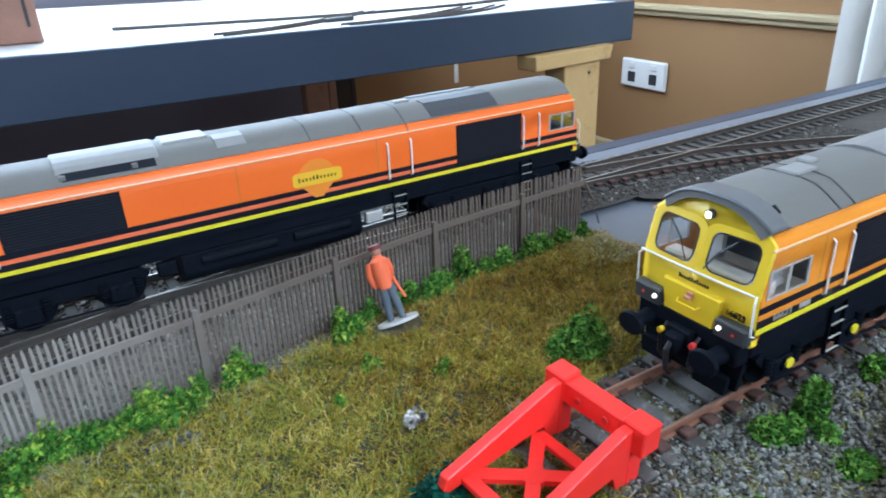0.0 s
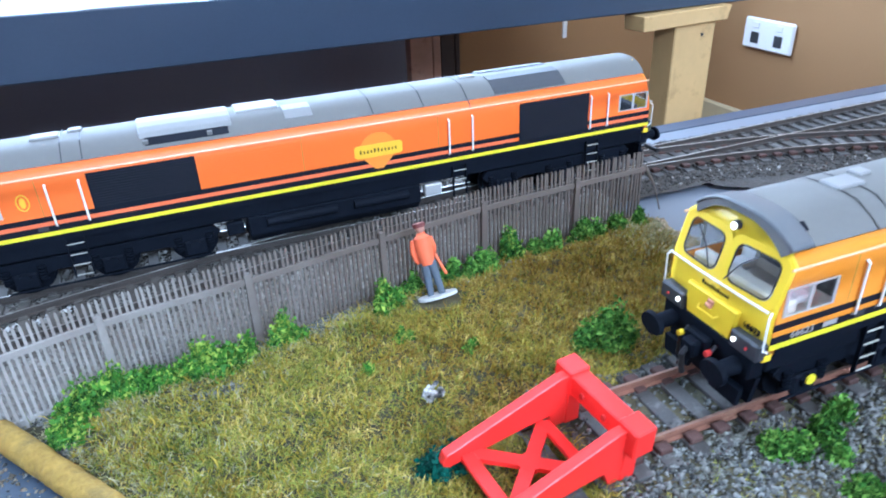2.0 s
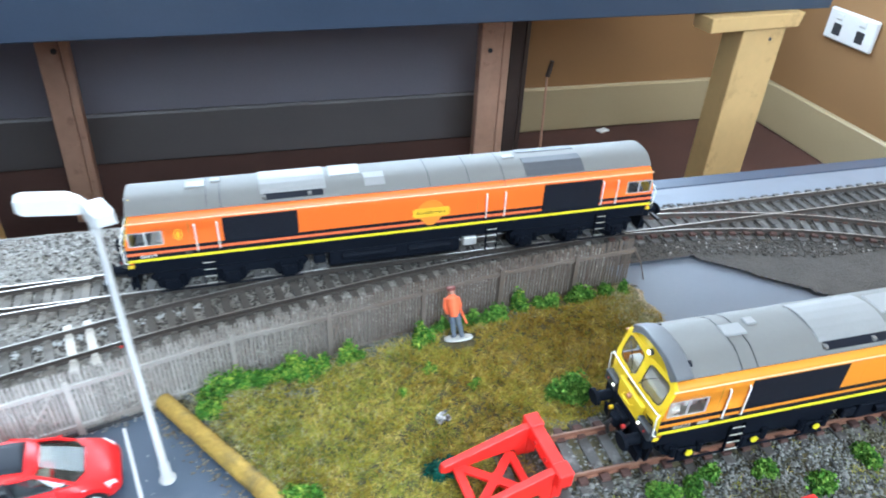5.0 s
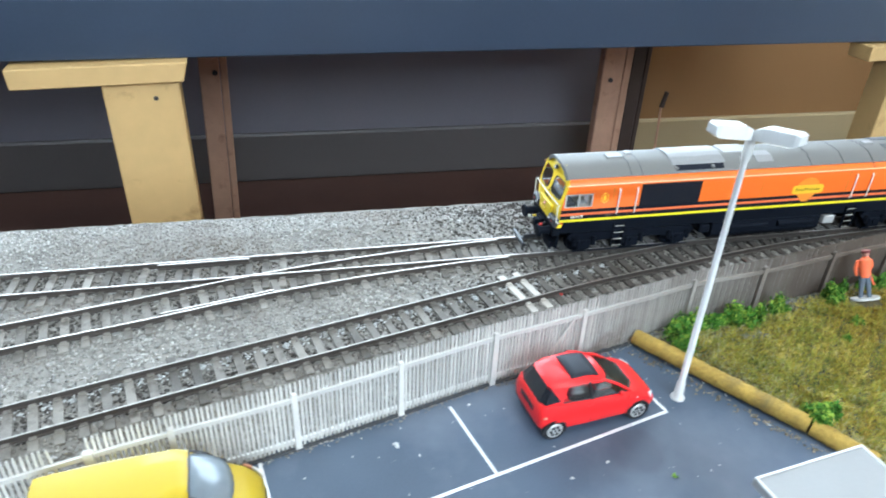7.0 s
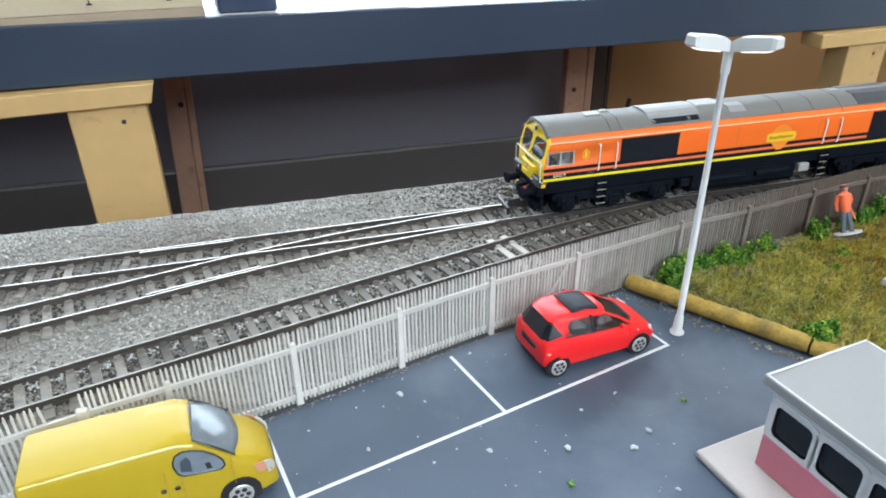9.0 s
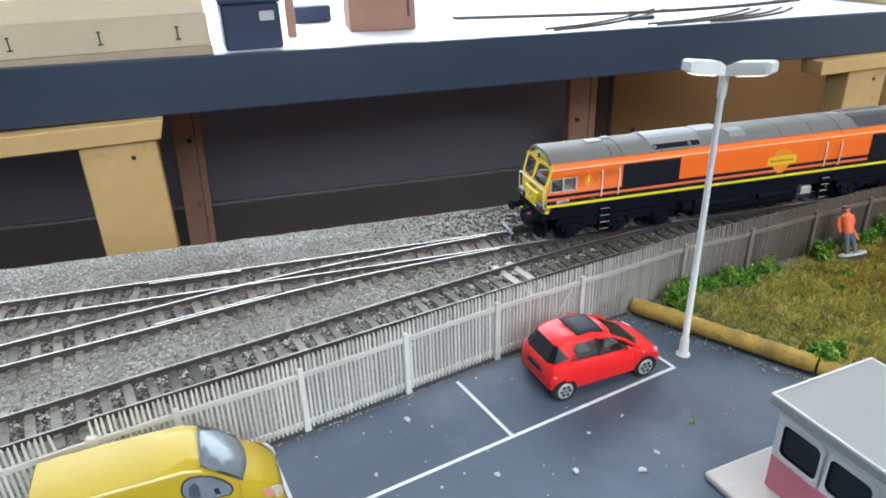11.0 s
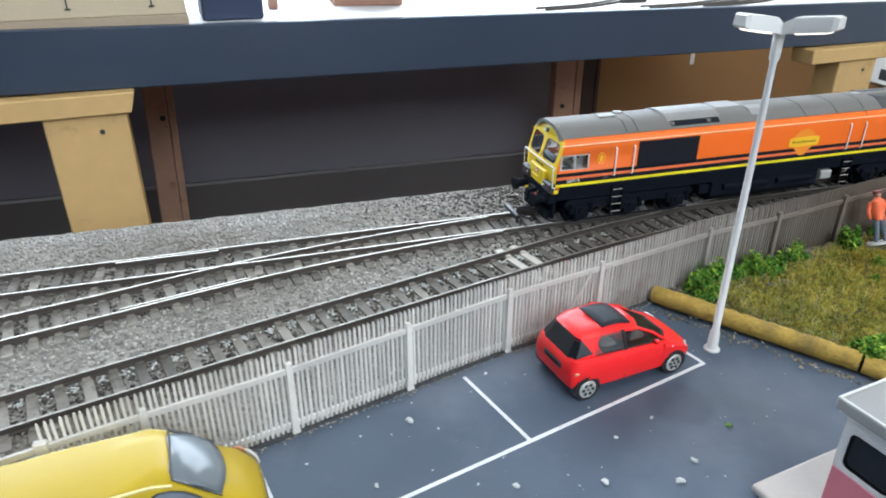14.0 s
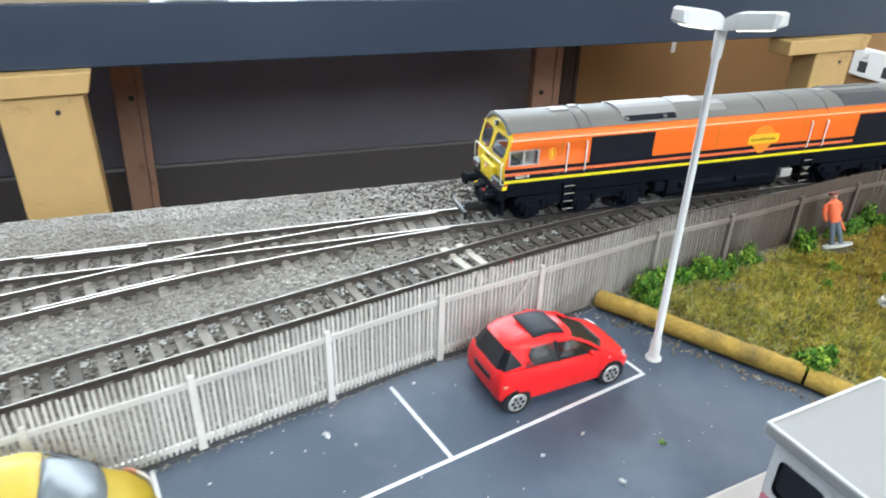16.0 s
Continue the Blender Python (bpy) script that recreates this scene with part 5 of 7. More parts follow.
def locomotive(x, y, z, rz, slim, low, number, paint, lit, rails, first_grille, label, plates):
    lo = thing("locomotive", x, y, z, rz, label=label, category="locomotive", group="orange model locomotives")
    lo.matrix_world = lo.matrix_world @ Matrix.Diagonal((1, slim, low, 1))
    sh = BM()
    side_shell(sh, -1, (1, 6))
    side_shell(sh, 1, (1, 6))
    body = part("body_side", sh, paint, lo, "orange body sides", smooth=True)
    shell_mod(body)
    for flip in (False, True):
        bm = BM()
        cab_front(bm, flip)
        shell_mod(part("cab_front", bm, M_LOCO_YELLOW, lo, "yellow cab front", smooth=True))
    # roof with a small overhang at each end
    full = [(-h, z) for z, h in ROOF] + [(h, z) for z, h in reversed(ROOF)]
    bm = BM()
    rings = []
    for xx, k in ((nose(45) - 0.7, 1.004), (nose(45) + 6, 1.0), (60, 1.0), (120, 1.0), (180, 1.0), (L - nose(45) - 6, 1.0), (L - nose(45) + 0.7, 1.004)):
        rings.append([(xx + (0.9 * (abs(h) / 15) ** 2 * (1 if xx < 60 else -1) if xx < 3 or xx > L - 3 else 0), h * k, z + 0.15) for h, z in full] + [(xx, h * 0.9, z - 1.3) for h, z in reversed(full)])
    loft(bm, rings)
    roof = part("roof", bm, M_ROOF, lo, "plain grey roof", smooth=True)
    line = [(-17.12, 41.2), (-16.62, 42.7), (-14.85, 44.4), (-11.45, 46.7), (-7.7, 48.82), (-3, 49.32), (3, 49.32), (7.7, 48.82), (11.45, 46.7), (14.85, 44.4), (16.62, 42.7), (17.12, 41.2)]
    for sx in (rails[1] - 3, rails[1] + 2.4, 128, 146, 162.5):
        bm = BM()
        cut = line if sx > 150 else line[2:-2]
        loft(bm, [[(sx + dx, h * f, z * 1.0 + (f - 1) * 30) for h, z in cut] for dx, f in ((-0.16, 1.003), (0.16, 1.003))], closed=False)
        shell_mod(part("roof_seam", bm, M_DARKGREY, roof), 0.1)
    for vx0, vx1, vy0, vy1 in ((26, 34, -3, 3), (36, 40, 1, 5), (165, 171, -2, 2)):
        part("roof_vent", box(BM(), vx0, vx1, vy0, vy1, 48.7, 50.0, 0.4), M_ROOF_PALE, roof)
    bm = BM()
    prism(bm, [(-11.0, 45.0), (-11.0, 46.8), (-9.4, 48.4), (-6, 49.6), (-2, 50.2), (2, 50.2), (6, 49.6), (9.4, 48.4), (11.0, 46.8), (11.0, 45.0)], "x", 55.5, 83.0, bevel=0.3)
    part("silencer", bm, M_SILENCER, roof, "raised pale grey exhaust silencer")
    bm = BM()
    prism(bm, [(-13.6, 45.35), (-13.3, 45.75), (-11.05, 47.3), (-11.0, 46.3)], "x", 57.0, 81.5)
    part("silencer_slot", bm, M_LOCO_BLACK, roof, "dark slot below the silencer")
    for xx in (56.4, 75.0):
        part("slot_bracket", box(BM(), xx, xx + 1.6, -13.4, -11.0, 45.6, 46.9, 0.15), M_ROOF, roof)
    bm = BM()
    box(bm, 85, 99, -4.0, 7, 47.6, 49.7, 0.5)
    
    part("exhaust_outlet", bm, M_ROOF_PALE, roof)
    bm = BM()
    loft(bm, [[(xx, -11.6, 46.75), (xx, -7.8, 48.95), (xx, -3.0, 49.5), (xx, -3.0, 48.9), (xx, -11.2, 46.0)] for xx in (99.5, 108.5)])
    part("roof_hatch", bm, M_ROOF_PALE, roof, "pale grey roof hatch")
    for s in (-1, 1):
        bm = BM()
        pr = [(s * 14.3, 44.85), (s * 11.5, 46.8), (s * 7.8, 48.9), (s * 3, 49.4)]
        loft(bm, [[(xx, h, z) for h, z in pr] for xx in (173.5, 202.5)], closed=False)
        shell_mod(part("fan_grille", bm, M_ROOF_DARK, roof, "dark grey radiator fan grille"), 0.25)
    for s in (-1, 1):
        side = "near" if s < 0 else "far"
        ys = sorted((s * 17.02, s * 17.16))

        def decal(name, x0, x1, z0, z1, mat, out=0.14, lab="", x0b=None):
            bm = BM()
            prism(bm, [(x0, z0), (x1, z0), (x1, z1), (x0 if x0b is None else x0b, z1)], "y", *sorted((s * 16.98, s * (17.0 + out))))
            return part(name, bm, mat, lo, lab)

        bm = BM()
        wire(bm, [(2.6, s * 17.05, 41.6), (60, s * 17.05, 41.6), (180, s * 17.05, 41.6), (L - 2.6, s * 17.05, 41.6)], 0.33)
        part("rain_gutter", bm, gutter_highlight(paint), lo, "gutter along the cantrail, coloured pale as its highlight")
        decal("yellow_stripe", 0.9, L - 0.9, 22.0, 23.35, M_STRIPE_YELLOW, 0.26, "yellow solebar stripe")
        decal("sill_band", 2.8, L - 2.8, 19.7, 21.95, M_UNDER, 0.16)
        decal("black_band", 1.0, L - 1.0, 23.4, 25.4, M_LOCO_BLACK)
        decal("orange_line", 1.0, 180 if s < 0 else L - 1, 25.45, 26.8, M_REDLINE if plates else paint, 0.2)
        decal("orange_line", 213, L - 1.0, 25.45, 26.8, M_REDLINE if plates else paint, 0.2)
        decal("black_band", 1.0, L - 1.0, 26.85, 28.6, M_LOCO_BLACK)
        grille = decal("side_grille", first_grille[0], first_grille[1], 28.2, 40.6, M_LOCO_BLACK, 0.22, "black intake grille")
        bm = BM()
        for k in range(13):
            box(bm, first_grille[0] + 0.6, first_grille[1] - 0.6, *sorted((s * 17.2, s * 17.38)), 28.9 + k * 0.88, 29.25 + k * 0.88)
        part("grille_slat", bm, M_SLAT, grille)
        grille = decal("side_grille", 182.0, 211.5, 25.0, 40.4, M_LOCO_BLACK, 0.24, "black radiator grille")
        bm = BM()
        for k in range(17):
            box(bm, 182.6, 210.9, *sorted((s * 17.22, s * 17.4)), 25.6 + k * 0.86, 25.95 + k * 0.86)
        part("grille_slat", bm, M_SLAT, grille)
        bm = BM()
        for k in range(11):
            box(bm, 73.5, 101.5, *sorted((s * 17.0, s * 17.16)), 30.0 + k * 0.92, 30.42 + k * 0.92)
        part("louvre_panel", bm, paint, lo, "row of orange louvres")
        for xx in (102.4, 150.0, rails[0] - 2.6):
            part("panel_joint", box(BM(), xx, xx + 0.2, *sorted((s * 16.99, s * 17.09)), 28.6, 41), M_LOG, lo)
        for xx in (*rails, 154.0, 163.0, 212.3, 220.0):
            bm = BM()
            wire(bm, [(xx, s * 17.0, 39.0), (xx, s * 17.8, 38.4), (xx, s * 17.8, 25.5), (xx, s * 17.0, 25.0)], 0.34)
            part("handrail", bm, M_WHITE, lo, "white door handrail")
        # emblems as plain shapes
        bm = BM()
        for k in range(28):
            a, b = 2 * math.pi * k / 28, 2 * math.pi * (k + 1) / 28
            rod(bm, (21.7 + 1.6 * math.cos(a), s * 17.1, 34.3 + 2.6 * math.sin(a)), (21.7 + 1.6 * math.cos(b), s * 17.1, 34.3 + 2.6 * math.sin(b)), 0.22, 0.22, 5)
        if plates:
            prism(bm, [(21.7 + 0.8 * math.sin(k * math.pi / 4), 34.3 + 1.9 * math.cos(k * math.pi / 4)) for k in range(8)], "y", *sorted((s * 17.0, s * 17.12)))
            part("oval_emblem", bm, M_EMBLEM_LINE, lo, "thin yellow oval emblem")
            bm = BM()
            pts = [(128 + 6.3 * math.cos(math.radians(a)), 32.2 + 6.3 * math.sin(math.radians(a))) for a in range(0, 181, 15)] + [(122.6, 29), (126.6, 24.6), (129.4, 24.6), (133.4, 29)]
            prism(bm, pts, "y", *sorted((s * 17.0, s * 17.26)))
            part("emblem_shield", bm, M_EMBLEM, lo, "deep orange shield emblem")
            bm = BM()
            pts = [(119.6, 30.1), (120.6, 29.4), (135.6, 29.4), (136.6, 30.1), (136.6, 33.6), (135.6, 34.3), (120.6, 34.3), (119.6, 33.6)]
            prism(bm, pts, "y", *sorted((s * 17.24, s * 17.42)))
            plate = part("emblem_plate", bm, M_EMBLEM_LINE, lo, "yellow emblem plate with a dark bar")
            for k in range(11):
                part("lettering_bar", box(BM(), 121.5 + k * 1.24, 122.0 + k * 1.24, *sorted((s * 17.4, s * 17.46)), 31.2, 32.2 + (0.5 if k in (0, 4, 5) else 0)), M_LOCO_BLACK, plate)
        letters("number", number, 2.5, M_WHITE if plates else M_SILVER, lo, at(9.0 if s < 0 else L - 9, s * 17.2, 23.9 if plates else 23.9, 90, 0, 0 if s < 0 else 180), "painted running number")
        if not plates:
            decal("data_panel", 14.6, 18.4, 23.9, 25.3, M_SILVER, 0.2)
        decal("data_panel", 23.2, 26.0, 23.9, 25.5, M_DARKGREY, 0.3)
        # cab side windows
        for x0, x1 in ((2.6, 15.6), (L - 15.6, L - 2.6)):
            bm = BM()
            ring_frame(bm, [(x0 + 0.5, s * 17.02, 30.5), (x1 - 0.5, s * 17.02, 30.5), (x1 - 0.5, s * 17.02, 36.7), (x0 + 0.5, s * 17.02, 36.7)], 0.8, (0, s * 0.3, 0))
            box(bm, (x0 + x1) / 2 - 0.4, (x0 + x1) / 2 + 0.4, *sorted((s * 16.8, s * 17.2)), 30.0, 37.2)
            part("window_frame", bm, M_SILVER, lo, "silver cab window frame")
            part("side_window", flat(BM(), [(x0, s * 16.8, 30.0), (x1, s * 16.8, 30.0), (x1, s * 16.8, 37.2), (x0, s * 16.8, 37.2)]), M_GLASS, lo).visible_shadow = False
        # steps and underframe details
        for xx in (31.5, 158.0, 214.5):
            bm = BM()
            for zz in (6.2, 10.0, 13.8, 17.6):
                box(bm, xx - 2.4, xx + 2.4, *sorted((s * 16.9, s * 17.4)), zz, zz + 0.32, 0.08)
            part("step_treads", bm, M_STEP, lo, "worn pale edged cab steps")
            bm = BM()
            for dx in (-2.6, 2.6):
                box(bm, xx + dx - 0.25, xx + dx + 0.25, *sorted((s * 16.2, s * 17.2)), 5.6, 20.5)
            part("step_frame", bm, M_UNDER, lo)
    bm = BM()
    box(bm, 2.5, L - 2.5, -15.8, 15.8, 14.5, 20.2, 0.4)
    part("solebar", bm, M_UNDER, lo)
    bm = BM()
    prism(bm, [(-15.6, 14.4), (15.6, 14.4), (15.6, 7.0), (12.5, 3.6), (-12.5, 3.6), (-15.6, 7.0)], "x", 82, 143, bevel=0.5)
    tank = part("fuel_tank", bm, M_UNDER, lo, "black fuel tank between the bogies")
    for s in (-1, 1):
        for rx0, rx1 in ((88, 112), (118, 138)):
            part("air_tank", rod(BM(), (rx0, s * 15.9, 11.5), (rx1, s * 15.9, 11.5), 1.7, 1.7, 12), M_UNDER, tank)
        for bx0, bx1 in ((144.5, 151), (75, 80.5)):
            part("equipment_box", box(BM(), bx0, bx1, *sorted((s * 13, s * 16.2)), 9.0, 13.6, 0.4), M_SILVER if s < 0 and bx0 > 100 else M_UNDER, tank)
    bogie(lo, 40.0, lit)
    bogie(lo, L - 40.0, lit)
    end_fittings(lo, False, lit, not lit)
    end_fittings(lo, True, False, not lit)
    # cab interior
    for x0, x1, d in ((4.0, 21.0, 1), (L - 21.0, L - 4.0, -1)):
        bm = BM()
        box(bm, x0, x1, -15.8, 15.8, 24.0, 24.8)
        bx = x1 if d > 0 else x0
        box(bm, bx - 0.4, bx + 0.4, -15.6, 15.6, 24.0, 43.0)
        part("cab_lining", bm, M_CAB, lo)
        # dark panel added so the cab interior shows dark through the windscreens
        part("cab_door", box(BM(), *sorted((bx - d * 0.6, bx - d * 1.2)), -13.5, 11.0, 28.0, 42.5, 0.2), M_TRIM, lo, "dark panel added at the back of the cab")
        fx = x0 if d > 0 else x1
        bm = BM()
        box(bm, *sorted((fx + d * 0.8, fx + d * 5.0)), -14.5, 14.5, 24.8, 31.4, 0.6)
        part("desk", bm, M_DARKGREY if not lit else M_CAB, lo)
        for sy in (-8.5, 8.5):
            bm = BM()
            box(bm, *sorted((fx + d * 8.0, fx + d * 13.0)), sy - 2.6, sy + 2.6, 27.0, 29.0, 0.6)
            box(bm, *sorted((fx + d * 12.0, fx + d * 13.4)), sy - 2.6, sy + 2.6, 28.0, 36.5, 0.6)
            part("seat", bm, M_SEAT, lo)
    if lit:
        bm = BM()
        loft(bm, [[(xx + (0.9 * (abs(h) / 15) ** 2 if xx < 4 else 0), h * f, z + dz) for h, z in full] for xx, f, dz in ((nose(45) - 0.9, 1.005, 0.25), (nose(45) - 0.4, 1.03, 0.7), (9.0, 1.02, 0.55), (9.6, 1.0, 0.2))], closed=False)
        cap = part("roof_cap", bm, M_ROOF_CAP, lo, "slate grey cap over the cab front", smooth=True)
        shell_mod(cap, 0.3)
        for s in (-1, 1):
            bm = BM()
            loft(bm, [[(xx, s * h, z + dz) for h, z, dz in ((11.6, 46.4, 0.5), (9.8, 47.45, 0.75), (9.6, 47.5, 0.3), (11.4, 46.4, 0.1))] for xx in (6.4, 10.4)])
            part("cap_vent", bm, M_LOCO_BLACK, cap, "dark vent at the edge of the cap")
    # number on the cab front
    if lit:
        letters("front_number", number, 2.2, M_LOCO_BLACK, lo, Matrix.Translation((0.36 * MM, -12.0 * MM, 24.3 * MM)) @ pose(0, 0, 0, 90, 0, -95), "black running number on the cab front", 0.16)
    return lo


GUTTERS = {}


# pale gutter colour that paints in the highlight along the cantrail
def gutter_highlight(paint):
    if paint.name not in GUTTERS:
        GUTTERS[paint.name] = surface("highlit_gutter_" + paint.name, (0.86, 0.52, 0.30), 0.35, vary=0.03, bump=0.0)
    return GUTTERS[paint.name]


M_SLAT = surface("grille_slat_black", (0.016, 0.017, 0.022), 0.5, spec=0.2, vary=0.1, bump=0.0)
M_ROOF_CAP = surface("cap_slate", (0.135, 0.142, 0.15), 0.45, vary=0.06, bump=0.05)
M_SILENCER = surface("silencer_pale_grey", (0.24, 0.24, 0.235), 0.5, vary=0.08, bump=0.05)
M_EMBLEM_LINE = surface("emblem_gold", (0.84, 0.50, 0.03), 0.4, vary=0.03, bump=0.0)
M_REDLINE = surface("coral_line", (0.80, 0.17, 0.06), 0.4, vary=0.03, bump=0.0)
M_EMBLEM = surface("emblem_deep_orange", (0.84, 0.27, 0.03), 0.4, vary=0.03, bump=0.0)
M_STEP = surface("step_edge_pale", (0.40, 0.39, 0.34), 0.6, vary=0.15, bump=0.0)
locomotive(-10.0, 113.8, 4.0, 0.6, 0.9, 0.92, "66419", M_ORANGE, False, (28.4, 37.2), (39.3, 69.8),
           "orange and black diesel locomotive with grey roof on the main track", True)
locomotive(154.6, -19.6, 8.0, 0.0, 0.87, 0.905, "66623", M_AMBER, True, (22.5, 29.4), (30.4, 66.0),
           "amber-orange diesel locomotive with lit yellow cab on a rusty siding", False)

# ---- red buffer stops ----
def buffer_stop(x, y, z, rz, label, rx=0.0):
    b = thing("buffer_stop", x, y, z, rz, rx=rx, label=label, category="buffer stop", group="red buffer stops")
    b.matrix_world = b.matrix_world @ Matrix.Diagonal((1, 0.9, 1, 1))
    # x runs from the sloping tail (negative) to the beam face (positive)
    bm = BM()
    box(bm, -2.2, 2.2, -12.6, 12.6, 9.4, 14.6, 0.35)
    box(bm, -2.5, 2.7, -14.0, -8.0, 8.8, 15.2, 0.35)
    box(bm, -2.5, 2.7, 8.0, 14.0, 8.8, 15.2, 0.35)
    part("beam", bm, M_RED, b)
    for s in (-1, 1):
        bm = BM()
        y0, y1 = sorted((s * 8.6, s * 11.2))
        prism(bm, [(-32.5, 3.2), (-31.7, 5.8), (-4.5, 14.2), (-2.3, 14.2), (-2.3, 0.8), (-5.2, 0.8), (-6.6, 5.2), (-12.0, 4.6), (-31.0, 2.2)], "y", y0, y1, bevel=0.25)
        part("side_frame", bm, M_RED, b)
        part("post", box(BM(), -2.2, 1.6, y0, y1, 0.2, 9.3, 0.25), M_RED, b)
        part("buffer_pad", disc(BM(), (2.7, s * 10.8, 12.0), "x", 1.1, 0.9, 14), M_RED, b)
        part("bolt", disc(BM(), (-2.2, s * 3.8, 12.0), "x", 0.75, -0.4, 10), M_HOSE_RED, b)
    bm = BM()
    for a, c in (((-26, -8.6), (-8, 8.6)), ((-26, 8.6), (-8, -8.6))):
        d = Vector((c[0] - a[0], c[1] - a[1], 0)).normalized()
        n = Vector((-d.y, d.x, 0)) * 1.5
        prism(bm, [(a[0] + n.x, a[1] + n.y), (c[0] + n.x, c[1] + n.y), (c[0] - n.x, c[1] - n.y), (a[0] - n.x, a[1] - n.y)], "z", 3.0, 4.2)
    bmesh.ops.transform(bm, matrix=Matrix.Translation((0, 0, 0.02)), verts=bm.verts)
    part("cross_brace", bm, M_RED, b)
    part("tie", box(BM(), -28.5, -25.5, -8.6, 8.6, 2.9, 4.3, 0.25), M_RED, b)
    part("tie", box(BM(), -9.5, -6.8, -8.6, 8.6, 2.9, 4.3, 0.25), M_RED, b)
    part("hub", disc(BM(), (-17, 0, 2.9), "z", 2.6, 1.36, 8), M_RED, b)
    return b


buffer_stop(125.2, -22.8, 5.2, 6.0, "bright red plastic buffer stop at the end of the siding", 3.5)
buffer_stop(197.0, -70.0, 1.6, 3.0, "bright red plastic buffer stop on the second siding")


# ---- road vehicles ----
def wheels(v, spots, r, w):
    for wx, wy, s in spots:
        bm = BM()
        disc(bm, (wx, wy, r), "y", r, s * w, 26)
        tyre = part("wheel", bm, M_TYRE, v, "black tyre", smooth=True)
        bm = BM()
        disc(bm, (wx, wy + s * (w + 0.02), r), "y", r * 0.74, s * 0.28, 20, r2=r * 0.68)
        part("rim", bm, M_SILVER, tyre, "silver wheel trim")
        bm = BM()
        for k in range(6):
            a = 2 * math.pi * k / 6
            disc(bm, (wx + r * 0.40 * math.cos(a), wy + s * (w + 0.26), r + r * 0.40 * math.sin(a)), "y", r * 0.165, s * 0.12, 8)
        disc(bm, (wx, wy + s * (w + 0.26), r), "y", r * 0.13, s * 0.12, 8)
        part("rim_slots", bm, M_TRIM, tyre)


def hull(bm, stations):
    """A car hull from stations: x, half width at sill, at belt and at top, z of sill, belt and top, with rounded shoulders."""
    rings = []
    for x, ws, wb, wt, zs, zb, zt in stations:
        half = [(ws * 0.86, zs), (ws, zs + 0.8), (wb * 1.01, (zs + zb) * 0.5), (wb, zb), (wt + (wb - wt) * 0.18, zt - (zt - zb) * 0.14), (wt * 0.86, zt), (wt * 0.4, zt + 0.25)]
        rings.append([(x, -h, z) for h, z in half] + [(x, h, z) for h, z in reversed(half)])
    loft(bm, rings)
    return bm


def box_hull(bm, stations):
    """A boxy van hull with creased shoulders, from the same stations."""
    rings = []
    for x, ws, wb, wt, zs, zb, zt in stations:
        up = zt - zb
        half = [(ws * 0.86, zs), (ws, zs + 0.8), (wb * 1.01, (zs + zb) * 0.5), (wb, zb), (wt * 1.04, zt - up * 0.26), (wt * 0.985, zt - up * 0.07), (wt * 0.93, zt), (wt * 0.45, zt + 0.3)]
        rings.append([(x, -h, z) for h, z in half] + [(x, h, z) for h, z in reversed(half)])
    loft(bm, rings)
    return bm


def slab(bm, corners, t):
    """A four-cornered (or more) panel given in space, thickened inwards by t along its normal."""
    c = [Vector(p) for p in corners]
    n = (c[1] - c[0]).cross(c[2] - c[1]).normalized() * t
    loft(bm, [c, [p - n for p in c]])
    return bm


